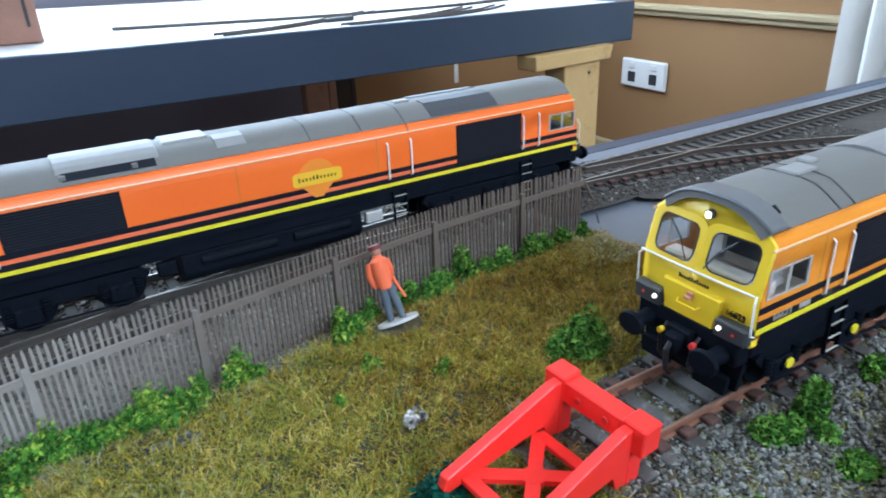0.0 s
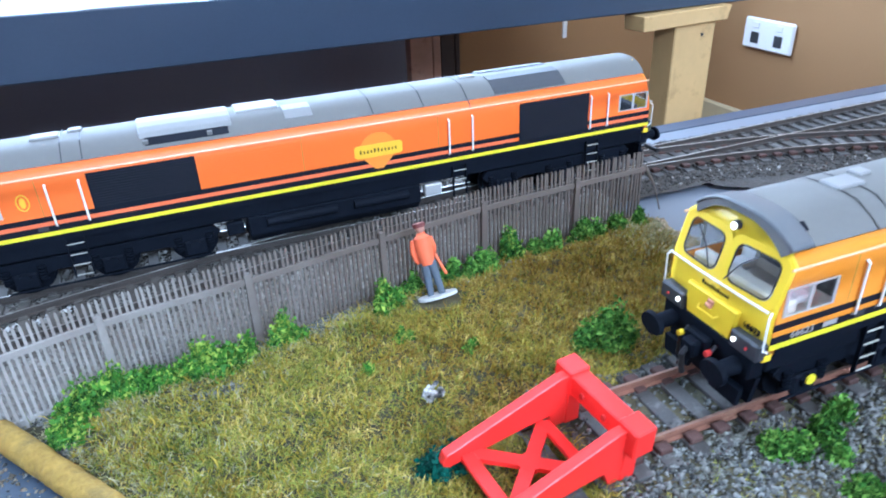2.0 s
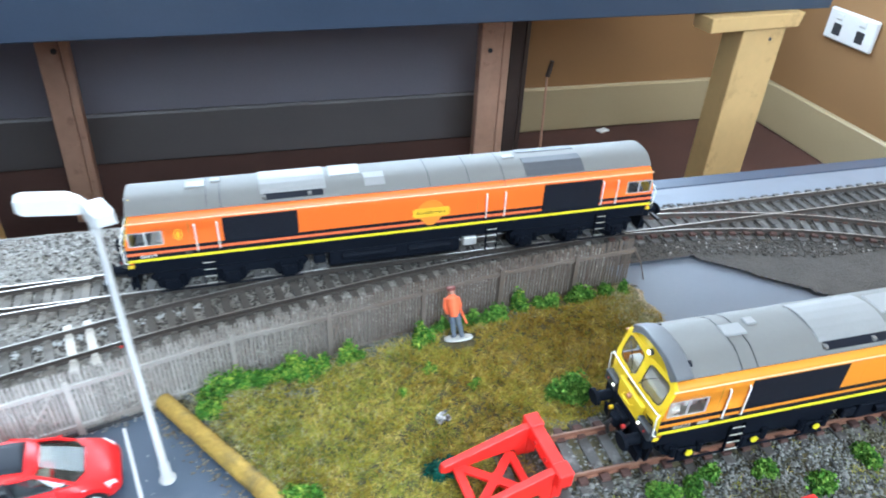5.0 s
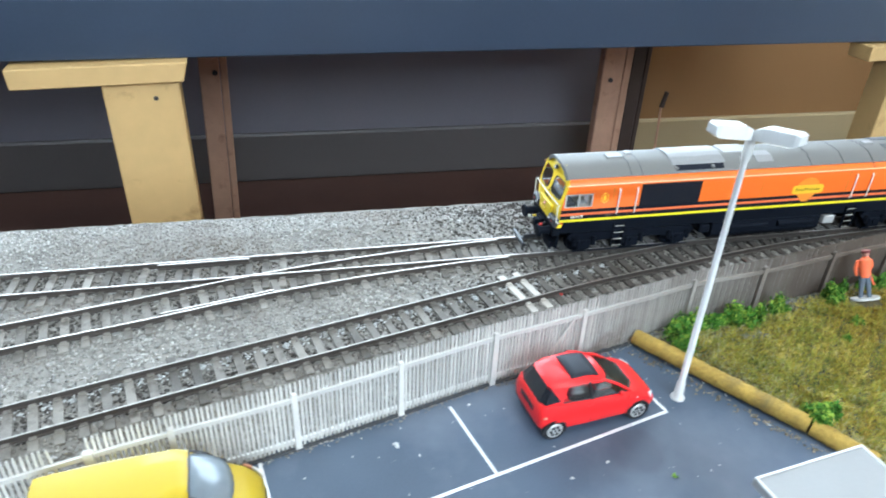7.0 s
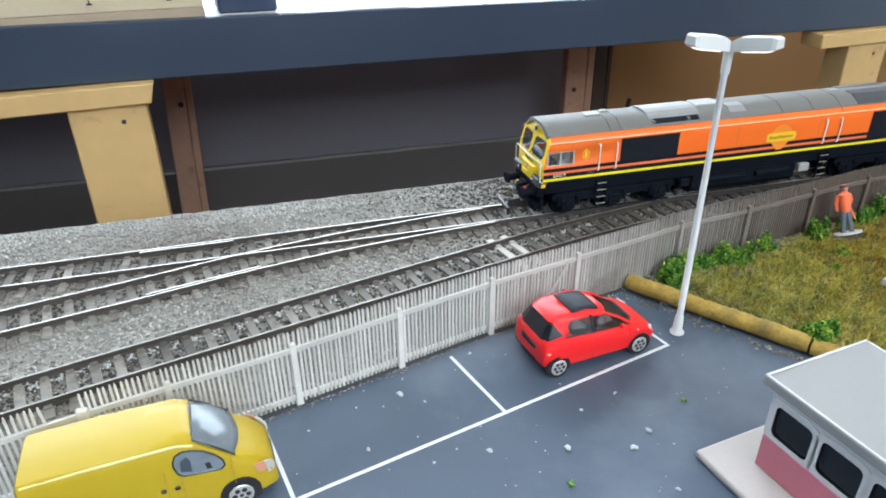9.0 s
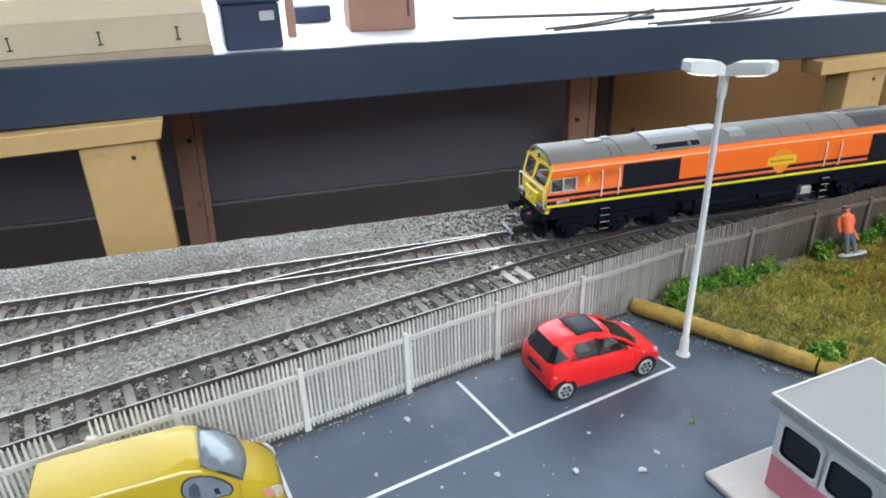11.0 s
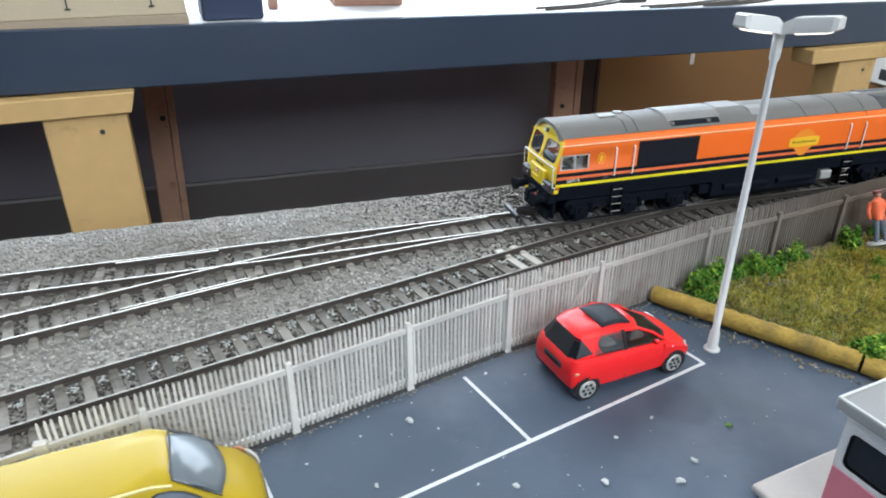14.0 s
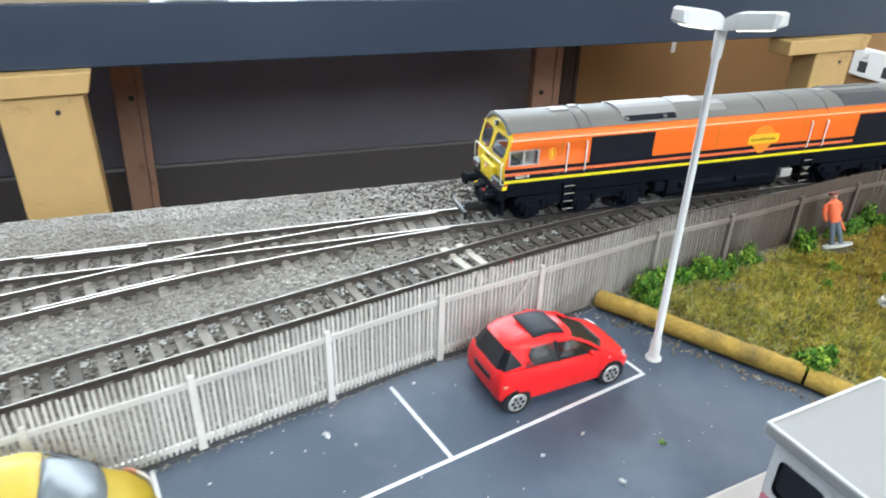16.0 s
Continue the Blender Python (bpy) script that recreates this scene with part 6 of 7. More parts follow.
def red_car():
    # heading +x; origin under the middle between the axles
    c = thing("parked_car", -28.5, 7.4, 0.0, 8.0, label="small red five-door hatchback parked in a marked bay", category="car")
    bm = BM()
    hull(bm, [(-23.7, 7.6, 8.4, 7.2, 6.0, 9.2, 11.2), (-23.3, 9.0, 9.7, 8.4, 4.6, 10.2, 13.0), (-22.2, 9.9, 10.4, 9.2, 3.8, 11.4, 14.1), (-18, 10.6, 10.9, 9.9, 3.3, 12, 14.6), (-8, 10.8, 11.1, 10.2, 3.2, 12, 14.2),
              (2, 10.8, 11.1, 10.1, 3.2, 11.8, 13.6), (9, 10.8, 11.0, 9.6, 3.2, 11.2, 12.9), (14, 10.6, 10.8, 9.0, 3.2, 10.4, 12.0), (18, 10.2, 10.4, 8.2, 3.3, 9.0, 10.5), (20.6, 9.4, 9.6, 7.2, 3.4, 7.7, 9.0), (22.2, 8.0, 8.2, 6.0, 3.7, 6.2, 7.2), (22.7, 6.8, 7.0, 5.2, 4.2, 5.6, 6.3)])
    part("body", bm, M_CAR_RED, c, "glossy red body shell", smooth=True)
    low = [(-22.7, 6.0, 13.7), (-21.6, 8.8, 14.2), (-15.6, 9.7, 14.6), (-4.6, 9.9, 14.1), (6.0, 9.6, 13.3), (10.8, 8.9, 12.6), (13.8, 5.0, 12.3)]
    top = [(-19.7, 5.2, 19.2), (-18.9, 6.7, 19.2), (-14.6, 7.9, 19.8), (-5.6, 8.3, 19.9), (-1.4, 7.9, 18.9), (1.2, 7.1, 18.2), (2.5, 4.2, 18.7)]

    def ring(half):
        return [(x, -y, z) for x, y, z in half] + [(x, y, z) for x, y, z in reversed(half)]

    def pane(name, mat, quad, lab, out=0.0):
        bm = BM()
        bm.faces.new([bm.verts.new((x, y + math.copysign(out, y), z)) for x, y, z in quad])
        ob = part(name, bm, mat, c, lab)
        shell_mod(ob, 0.2)
        ob.visible_shadow = mat not in (M_GLASS_CAR, M_GLASS_SCREEN)
        return ob

    def flip(p):
        return (p[0], -p[1], p[2])

    def between(k, f):
        return tuple(low[k][i] + (top[k][i] - low[k][i]) * f for i in range(3))

    tip = (-16.3, 9.38, 15.2)
    pane("tailgate_window", M_WINDOW_BLACK, [low[0], top[0], flip(top[0]), flip(low[0])], "black tailgate window")
    pane("windscreen", M_GLASS_SCREEN, [low[6], flip(low[6]), flip(top[6]), top[6]], "clear windscreen")
    for g in (lambda p: p, flip):
        pane("tailgate_corner", M_WINDOW_BLACK, [g(low[0]), g(low[1]), g(top[1]), g(top[0])], "")
        pane("quarter_window", M_WINDOW_BLACK, [g(low[1]), g(tip), g(between(1, 0.97))], "dark quarter window")
        pane("rear_pillar", M_CAR_RED, [g(p) for p in (between(1, 0.97), tip, (-12.4, 9.7, 14.5), (-13.7, 9.35, 15.6), (-14.5, 8.62, 17.8), (-13.2, 8.02, 19.7), top[2], top[1])], "broad red rear pillar", 0.06)
        pane("waist_panel", M_CAR_RED, [g(p) for p in (low[1], low[2], (-12.2, 9.78, 14.4), tip)], "", 0.08)
        pane("door_window", M_GLASS_CAR, [g(low[2]), g(low[3]), g(top[3]), g(top[2])], "smoked door window")
        pane("door_window", M_GLASS_CAR, [g(low[3]), g(low[4]), g(top[4]), g(top[3])], "smoked door window")
        pane("front_quarter", M_GLASS_CAR, [g(low[4]), g(low[5]), g(top[5]), g(top[4])], "")
        pane("screen_corner", M_GLASS_SCREEN, [g(low[5]), g(low[6]), g(top[6]), g(top[5])], "")
    bm = BM()
    crown = [(x * 0.95 - 0.3, y * 0.88, z + 0.75) for x, y, z in top]
    crown2 = [(x * 0.8 - 1.2, y * 0.62, z + 1.2) for x, y, z in top]
    crown3 = [(x * 0.5 - 3.2, y * 0.25, z + 1.35) for x, y, z in top]
    lip = [(x + (0.3 if x > 0 else -0.35), y + 0.2, z - 0.5) for x, y, z in top]
    loft(bm, [ring(lip), ring(top), ring(crown), ring(crown2), ring(crown3)])
    part("roof", bm, M_CAR_RED, c, "glossy red roof", smooth=True)
    bm = BM()
    loft(bm, [[(px, py, pz + 0.13 - 0.013 * py * py) for py in (-5.9, -4.0, -2.0, 0, 2.0, 4.0, 5.9)] for px, pz in ((-11.4, 21.22), (-8.6, 21.36), (-6, 21.32), (-3.4, 20.95), (-0.9, 20.25))], closed=False)
    shell_mod(part("roof_panel", bm, M_SUNROOF, c, "dark glossy roof panel", smooth=True), 0.35)
    bm = BM()
    loft(bm, [ring([(x * 0.985, y * 0.97, z + dz) for x, y, z in low]) for dz in (-0.3, 0.42)])
    part("cabin_floor", bm, M_TRIM, c)
    for sx in (-9.0, 1.6):
        for sy in (-4.4, 4.4):
            bm = BM()
            box(bm, sx - 2.4, sx - 0.8, sy - 2.8, sy + 2.8, 13.6, 18.0, 0.5)
            box(bm, sx - 1.0, sx + 3.0, sy - 2.8, sy + 2.8, 13.9, 15.4, 0.5)
            box(bm, sx - 2.2, sx - 1.2, sy - 1.4, sy + 1.4, 18.0, 19.2, 0.3)
            part("seat", bm, M_SEAT, c, "pale grey seat")
    part("dashboard", box(BM(), 5.5, 9.5, -7.5, 7.5, 12.8, 14.0, 0.3), M_TRIM, c)
    for s in (-1, 1):
        def post(name, k, r, mat, shift=0.0):
            bm = BM()
            a, b = low[k], top[k]
            rod(bm, (a[0] + shift, s * a[1], a[2] - 0.3), (b[0] + shift, s * b[1], b[2] + 0.2), r, r * 0.85, 8)
            part(name, bm, mat, c)

        part("front_pillar", wire(BM(), [(x, s * y, z) for x, y, z in (top[3], top[4], top[5], (6.2, 8.35, 16.0), (low[5][0] + 0.4, low[5][1], low[5][2] - 0.3))], 0.5, 8), M_CAR_RED, c)
        post("door_pillar", 3, 0.6, M_TRIM)
        bm = BM()
        wire(bm, [(x, s * (y + 0.05), z + 0.1) for x, y, z in low[2:6]], 0.24)
        part("window_seal", bm, M_TRIM, c)
        bm = BM()
        box(bm, 5.8, 7.4, *sorted((s * 9.6, s * 11.5)), 13.0, 14.3, 0.5, seg=2)
        part("mirror", bm, M_CAR_RED, c)
        for hx in (-6.8, 3.6):
            part("door_handle", box(BM(), hx, hx + 2.0, *sorted((s * 10.9, s * 11.3)), 11.6, 12.1, 0.12), M_CAR_RED, c)
        for hx in (-4.8, 9.4):
            part("door_joint", box(BM(), hx, hx + 0.1, *sorted((s * 10.8, s * 11.14)), 4.4, 12.6), M_HOSE_RED, c)
        part("headlamp", slab(BM(), [(18.4, s * 9.2, 10.0), (21.0, s * 7.4, 8.6), (21.6, s * 7.4, 6.9), (19.4, s * 9.8, 7.8)][:: -s], 0.4), M_CLEAR_LENS, c, "clear headlamp")
        part("side_repeater", box(BM(), 12.6, 13.4, *sorted((s * 10.5, s * 11.0)), 10.2, 10.7, 0.15), M_CLEAR_LENS, c)
        part("tail_lamp", box(BM(), -22.6, -20.9, *sorted((s * 9.4, s * 10.62)), 9.4, 10.6, 0.3), M_AMBER_LENS, c, "small pale rear lamp")
        for wx in (-18.0, 14.4):
            bm = BM()
            arc = [(wx + 4.5 * math.cos(math.radians(a)), 4.0 + 4.5 * math.sin(math.radians(a))) for a in range(-20, 201, 20)]
            prism(bm, arc, "y", *sorted((s * 8.4, s * 11.0)))
            part("wheel_arch", bm, M_TRIM, c)
    part("tailgate_recess", box(BM(), -24.0, -23.2, -4.6, 4.6, 8.8, 11.0, 0.3), M_TRIM, c, "dark recess in the tailgate")
    part("plate_bar", box(BM(), -24.15, -23.9, -3.2, 3.2, 9.3, 10.4, 0.1), M_LOCO_BLACK, c, "plain dark bar")
    wheels(c, [(-18.0, -8.8, -1), (14.4, -8.8, -1), (-18.0, 8.8, 1), (14.4, 8.8, 1)], 4.0, 2.2)
    return c


M_GLASS_CAR = thin_glass("smoked_car_glazing", (0.50, 0.51, 0.51), 0.09)
M_GLASS_SCREEN = thin_glass("pale_car_screen", (0.66, 0.66, 0.60), 0.05)
red_car()


def yellow_van():
    # heading +x; nose near x = 31
    v = thing("parked_van", -169.3, -26.0, 0.0, 6.5, label="glossy yellow panel van parked at the end of the bays", category="van")
    v.matrix_world = v.matrix_world @ Matrix.Translation((0, 0.8 * MM, 0)) @ Matrix.Diagonal((1, 0.84, 1.05, 1))
    bm = BM()
    box_hull(bm, [(-27.0, 10.6, 11.6, 10.4, 3.4, 14, 22.6), (-26.2, 11.8, 12.4, 11.2, 2.6, 15, 23.8), (-21, 12.2, 12.6, 11.4, 2.4, 16, 24.2), (0, 12.3, 12.6, 11.4, 2.4, 16, 24.3), (9.5, 12.3, 12.5, 11.0, 2.4, 16, 24.3),
              (12.5, 12.3, 12.4, 10.7, 2.4, 15.4, 23.0), (21.6, 12.1, 12.1, 10.6, 2.4, 13.2, 16.0), (26.5, 11.6, 11.7, 9.8, 2.4, 11.4, 13.6), (30.0, 10.4, 10.6, 8.2, 2.6, 8.8, 10.6), (31.2, 9.0, 9.2, 7.0, 3.2, 7.0, 8.2)])
    part("body", bm, M_VAN_YELLOW, v, "glossy yellow van body", smooth=True)
    bm = BM()
    loft(bm, [[(12.4 + 11.0 * f - (0.006 + 0.012 * f) * yy * yy * 1.0 + 0.7 * math.sin(math.pi * f), yy * (0.93 + 0.07 * f), 23.55 - 7.0 * f + 0.55 * math.sin(math.pi * f) - 0.006 * yy * yy * (1 - f)) for yy in (-10.2, -8.5, -6, -3, 0, 3, 6, 8.5, 10.2)] for f in (0, 0.2, 0.4, 0.6, 0.8, 1.0)], closed=False)
    shell_mod(part("windscreen", bm, M_SCREEN, v, "reflecting windscreen", smooth=True), 0.3)
    bm = BM()
    ring_frame(bm, [(12.8, -9.4, 23.4), (21.4, -10.2, 16.7), (21.4, 10.2, 16.7), (12.8, 9.4, 23.4)], 0.9, (0.12, 0, 0.14))
    part("windscreen_seal", bm, M_TRIM, v)
    for s in (-1, 1):
        shape = [(7.1, 18.6), (7.2, 19.9), (8.0, 21.6), (9.6, 22.3), (12.0, 22.0), (14.6, 21.0), (17.0, 19.2), (18.6, 17.3), (18.9, 15.6), (18.0, 14.6), (13.0, 15.0), (9.0, 15.5), (7.8, 16.4)]
        q = [(px, s * (12.60 - max(0, pz - 15.5) * 0.115), pz) for px, pz in shape]
        bm = BM()
        bm.faces.new([bm.verts.new(p) for p in q])
        shell_mod(part("side_window", bm, M_SIDE_SCREEN, v, "blue-grey reflecting cab side window"), 0.3)
        part("seat_shape", slab(BM(), [(8.6, s * 12.66, 17.0), (11.2, s * 12.72, 16.2), (11.2, s * 12.38, 19.4), (10.4, s * 12.24, 20.8), (8.8, s * 12.36, 19.6)][:: -s], 0.1), M_SEAT_DARK, v, "dark seat behind the side window")
        part("wheel_shape", slab(BM(), [(14.6, s * 12.78, 15.9), (16.0, s * 12.8, 15.7), (15.6, s * 12.6, 17.6), (14.4, s * 12.6, 17.6)][:: -s], 0.1), M_TRIM, v)
        bm = BM()
        for a, b in zip(q, q[1:] + q[:1]):
            rod(bm, (a[0], a[1] + s * 0.05, a[2]), (b[0], b[1] + s * 0.05, b[2]), 0.24, 0.24, 6)
        part("window_seal", bm, M_TRIM, v)
        for hx in (3.0, 6.3):
            part("door_handle", box(BM(), hx, hx + 1.3, *sorted((s * 12.4, s * 12.95)), 11.6, 13.0, 0.3), M_TRIM, v)
        bm = BM()
        for hx in (-14.5, 4.6, 8.2, 20.6):
            box(bm, hx, hx + 0.16, *sorted((s * 12.2, s * 12.66)), 4.0, 17.5)
        part("door_joint", bm, M_LOG, v)
        # gutter rods coloured pale to draw the highlight along the roof creases
        part("roof_gutter", wire(BM(), [(-25.6, s * 10.95, 23.1), (-10, s * 11.2, 23.75), (8.6, s * 10.95, 23.75), (12.4, s * 10.6, 22.5)], 0.4), M_VAN_HIGHLIGHT, v)
        q = [(28.3, s * 10.6, 11.9), (29.6, s * 9.7, 11.4), (30.7, s * 8.6, 10.2), (31.1, s * 8.3, 8.4), (30.4, s * 9.6, 7.9), (28.9, s * 11.2, 8.7)]
        part("headlamp", slab(BM(), q if s < 0 else q[::-1], 0.5), M_LENS_DULL, v, "dull clear headlamp")
        q = [(25.8, s * 11.7, 12.6), (27.4, s * 11.2, 12.4), (28.2, s * 10.8, 11.9), (28.7, s * 11.2, 9.6), (27.4, s * 11.7, 9.8), (26.3, s * 12.0, 10.4)]
        part("indicator", slab(BM(), q if s < 0 else q[::-1], 0.4), M_AMBER_LENS, v, "amber indicator lens")
        for wx in (-17.5, 21.4):
            bm = BM()
            arc = [(wx + 5.4 * math.cos(math.radians(a)), 4.4 + 5.4 * math.sin(math.radians(a))) for a in range(-20, 201, 20)]
            prism(bm, arc, "y", *sorted((s * 9.6, s * 12.62)))
            part("wheel_arch", bm, M_TRIM, v)
    part("front_bumper", box(BM(), 27.5, 31.6, -9.8, 9.8, 2.4, 5.6, 1.2, seg=2), M_VAN_YELLOW, v)
    part("grille", box(BM(), 30.2, 31.5, -5.0, 5.0, 6.4, 7.6, 0.3), M_TRIM, v)
    part("rear_lamp", box(BM(), -27.4, -26.0, -11.6, -9.6, 9, 15, 0.3), M_HOSE_RED, v)
    part("rear_lamp", box(BM(), -27.4, -26.0, 9.6, 11.6, 9, 15, 0.3), M_HOSE_RED, v)
    wheels(v, [(-17.5, -10.2, -1), (21.4, -10.2, -1), (-17.5, 10.2, 1), (21.4, 10.2, 1)], 4.4, 2.5)
    return v


M_SEAT_DARK = surface("dark_slate_seat", (0.06, 0.075, 0.10), 0.4, vary=0.1, bump=0.0)
M_SIDE_SCREEN = surface("blue_grey_glazing", (0.20, 0.235, 0.27), 0.12, vary=0.3, fine=120, coarse=60, bump=0.0)
M_SCREEN = surface("pale_reflecting_glazing", (0.17, 0.20, 0.22), 0.12, vary=0.25, fine=120, coarse=60, bump=0.0)
yellow_van()


# ---- gatekeeper's hut ----
def hut():
    h = thing("gate_hut", -11.0, -56.0, 0, 8.5, label="off-white flat-roofed gate hut with dark windows and pink panel", category="hut")
    # local x runs along the back edge of the roof, local -y along the windowed side
    W, D = 37.5, 48.0
    part("plinth", box(BM(), -9.5, W + 3, -D - 4, 8.0, 0, 2.6, 0.9, seg=2), M_PLINTH, h, "beige raised plinth")
    x0, x1 = 2.4, W - 2.4
    y0, y1 = -D + 2.4, -2.4
    bays = []
    n = 3
    post = 1.3
    span = (y1 - y0 - post) / n
    for k in range(n + 1):
        yy = y1 - post - k * span
        part("window_post", box(BM(), x0, x0 + 1.6, yy, yy + post, 14.05, 25.55), M_HUTWALL, h)
        if k < n:
            bays.append((yy - span + post, yy))
    part("lintel", box(BM(), x0, x0 + 1.6, y0, y1, 25.6, 29.5), M_HUTWALL, h)
    part("dwarf_wall", box(BM(), x0 + 0.2, x0 + 1.6, y0, y1, 2.6, 14.0), M_HUTWALL, h)
    part("back_wall", box(BM(), x0 + 1.7, x1, y1 - 1.6, y1 + 0.02, 2.6, 29.5), M_HUTWALL, h)
    part("side_wall", box(BM(), x1 - 1.6, x1, y0 + 1.7, y1 - 1.7, 2.6, 29.5), M_HUTWALL, h)
    part("front_wall", box(BM(), x0 + 1.7, x1, y0, y0 + 1.6, 2.6, 29.5), M_HUTWALL, h)
    for a, b in bays:
        w = part("window", box(BM(), x0 + 0.75, x0 + 1.1, a, b, 14.0, 25.7), M_WINDOW_BLACK, h, "black rounded window")
        bm = BM()
        rr = 1.7
        cs = []
        for cy, cz, a0 in ((b - 0.6 - rr, 24.9 - rr, 0), (a + 0.6 + rr, 24.9 - rr, 90), (a + 0.6 + rr, 14.8 + rr, 180), (b - 0.6 - rr, 14.8 + rr, 270)):
            cs += [(x0 + 0.1, cy + rr * math.cos(math.radians(a0 + q)), cz + rr * math.sin(math.radians(a0 + q))) for q in (0, 30, 60, 90)]
        ring_frame(bm, cs, 2.1, (-0.35, 0, 0))
        part("window_frame", bm, M_HUTWALL, w)
    part("pink_panel", box(BM(), x0 - 0.5, x0 + 0.15, y0 + 0.3, y1 - 0.3, 2.7, 13.6, 0.2), M_PINK, h, "faded pink lower panel")
    bm = BM()
    box(bm, 0, W, -D, 0, 29.6, 32.6, 0.5, seg=2)
    part("roof", bm, M_HUTROOF, h, "plain pale grey flat roof")
    for name, bx in (("roof_rim", (0.15, W - 0.15, -0.85, -0.15)), ("roof_rim", (0.15, W - 0.15, -D + 0.15, -D + 0.85)), ("roof_rim", (0.15, 0.85, -D + 0.9, -0.9)), ("roof_rim", (W - 0.85, W - 0.15, -D + 0.9, -0.9))):
        part(name, box(BM(), *bx, 32.3, 32.85, 0.15), M_HUTWALL, h, "thin off-white rim")
    part("roof_lip", box(BM(), 0.9, W - 0.9, -D + 0.9, -0.9, 28.9, 29.58), M_HUTWALL, h)
    return h


hut()


# ---- car park lamp ----
lamp = thing("car_park_lamp", 7.4, 6.2, 0, 0, label="tall pale grey twin-headed lamp post, lit", category="lamp post")
bm = BM()
rings = []
for z, rr in ((0, 2.6), (0.5, 2.6), (0.9, 2.1), (1.4, 1.75), (7.0, 1.55), (7.6, 1.2), (60, 1.02), (94, 0.92), (95, 1.35), (101.5, 1.45), (103.5, 1.0)):
    rings.append([(rr * math.cos(k * math.pi / 8), rr * math.sin(k * math.pi / 8), z) for k in range(16)])
loft(bm, rings)
part("pole", bm, M_LAMPPOST, lamp, smooth=True)
for turn in (187.0, -66.0):
    bm = BM()
    rings = []
    for d, w, z0, z1 in ((0.4, 1.2, 101.6, 103.6), (1.6, 2.0, 101.6, 104.8), (4.2, 2.6, 102.2, 106.2), (13.6, 2.7, 103.6, 107.4), (14.9, 2.2, 104.4, 107.0)):
        rings.append([(d, -w, z0), (d, w, z0), (d, w * 0.85, z1), (d, -w * 0.85, z1)])
    loft(bm, rings)
    bmesh.ops.rotate(bm, matrix=Matrix.Rotation(radians(turn), 3, "Z"), verts=bm.verts)
    head = part("lamp_head", bm, M_LAMPPOST, lamp, "boxy lamp head", smooth=False)
    bm = BM()
    box(bm, 4.6, 12.8, -1.7, 1.7, -0.35, 0.05, 0.1)
    bmesh.ops.transform(bm, matrix=Matrix.Rotation(radians(turn), 4, "Z") @ Matrix.Translation((0, 0, 102.85)) @ Matrix.Translation((8.7, 0, 0)) @ Matrix.Rotation(-0.148, 4, "Y") @ Matrix.Translation((-8.7, 0, 0)), verts=bm.verts)
    part("lens", bm, M_LAMP_ON, head, "lit white lens")


# ---- standing figure on its disc: one plain mesh ----
M_CAP = surface("dark_red_cap_paint", (0.16, 0.035, 0.03), 0.6, vary=0.1, bump=0.05)


def figure():
    bm = BM()
    oval = [(6.2 * math.cos(k * math.pi / 12), 3.4 * math.sin(k * math.pi / 12)) for k in range(24)]
    prism(bm, oval, "z", 0.0, 0.9, mi=3)

    def limb(pts, mi):
        loft(bm, [[(x + r * math.cos(k * math.pi / 5), y + r * 0.85 * math.sin(k * math.pi / 5), z) for k in range(10)] for x, y, z, r in pts], mi)

    limb([(-1.7, 0.2, 0.9, 1.0), (-1.6, 0, 1.8, 1.0), (-1.4, 0, 6.0, 1.15), (-0.9, 0, 11.5, 1.6)], 1)
    limb([(2.0, -0.3, 0.9, 1.0), (1.8, -0.2, 1.8, 1.0), (1.4, 0, 6.0, 1.15), (0.8, 0, 11.5, 1.6)], 1)
    limb([(0, 0, 10.6, 2.1), (0, 0, 12.5, 2.3), (-0.2, 0, 16.0, 2.7), (-0.3, 0.2, 19.0, 2.6), (-0.4, 0.4, 20.2, 1.2)], 0)
    limb([(2.4, -0.2, 18.8, 0.95), (3.5, -0.4, 15.4, 0.9), (3.2, -1.0, 12.0, 0.8), (2.9, -1.2, 11.2, 0.6)], 0)
    limb([(-2.5, 0.1, 18.8, 0.95), (-3.0, -0.3, 15.6, 0.9), (-2.5, -1.5, 13.4, 0.8), (-2.2, -1.9, 12.8, 0.6)], 0)
    blob(bm, (-1.8, -0.5, 1.35), 1.0, 0.9, 1.7, 0.6, 1, 5)
    blob(bm, (2.1, -0.9, 1.35), 1.0, 0.9, 1.7, 0.6, 1, 5)
    limb([(-0.4, 0.4, 19.8, 1.5), (-0.5, 0.35, 20.6, 1.25)], 0)
    blob(bm, (-0.6, 0.3, 21.9), 1.6, 0.95, 1.0, 1.15, 2, 2)
    prism(bm, [(-2.4 + 1.9 * math.cos(k * math.pi / 8) + 1.8, 0.3 + 1.7 * math.sin(k * math.pi / 8)) for k in range(16)], "z", 22.3, 23.5, mi=4)
    limb([(-2.6, -1.8, 12.9, 0.55), (-3.4, -1.9, 9.5, 0.5), (-4.3, -1.9, 6.0, 0.5)], 0)
    return solid("workman_figurine", bm, [M_JACKET, M_JEANS, M_SKIN, M_DISC, M_CAP, M_TRIM], "painted workman figurine in orange jacket on a grey disc", "figurine", m=at(116.6, 44.8, 6.2, 17, 14, 160) @ Matrix.Diagonal((0.95, 0.9, 0.95, 1)), smooth=True)


figure()


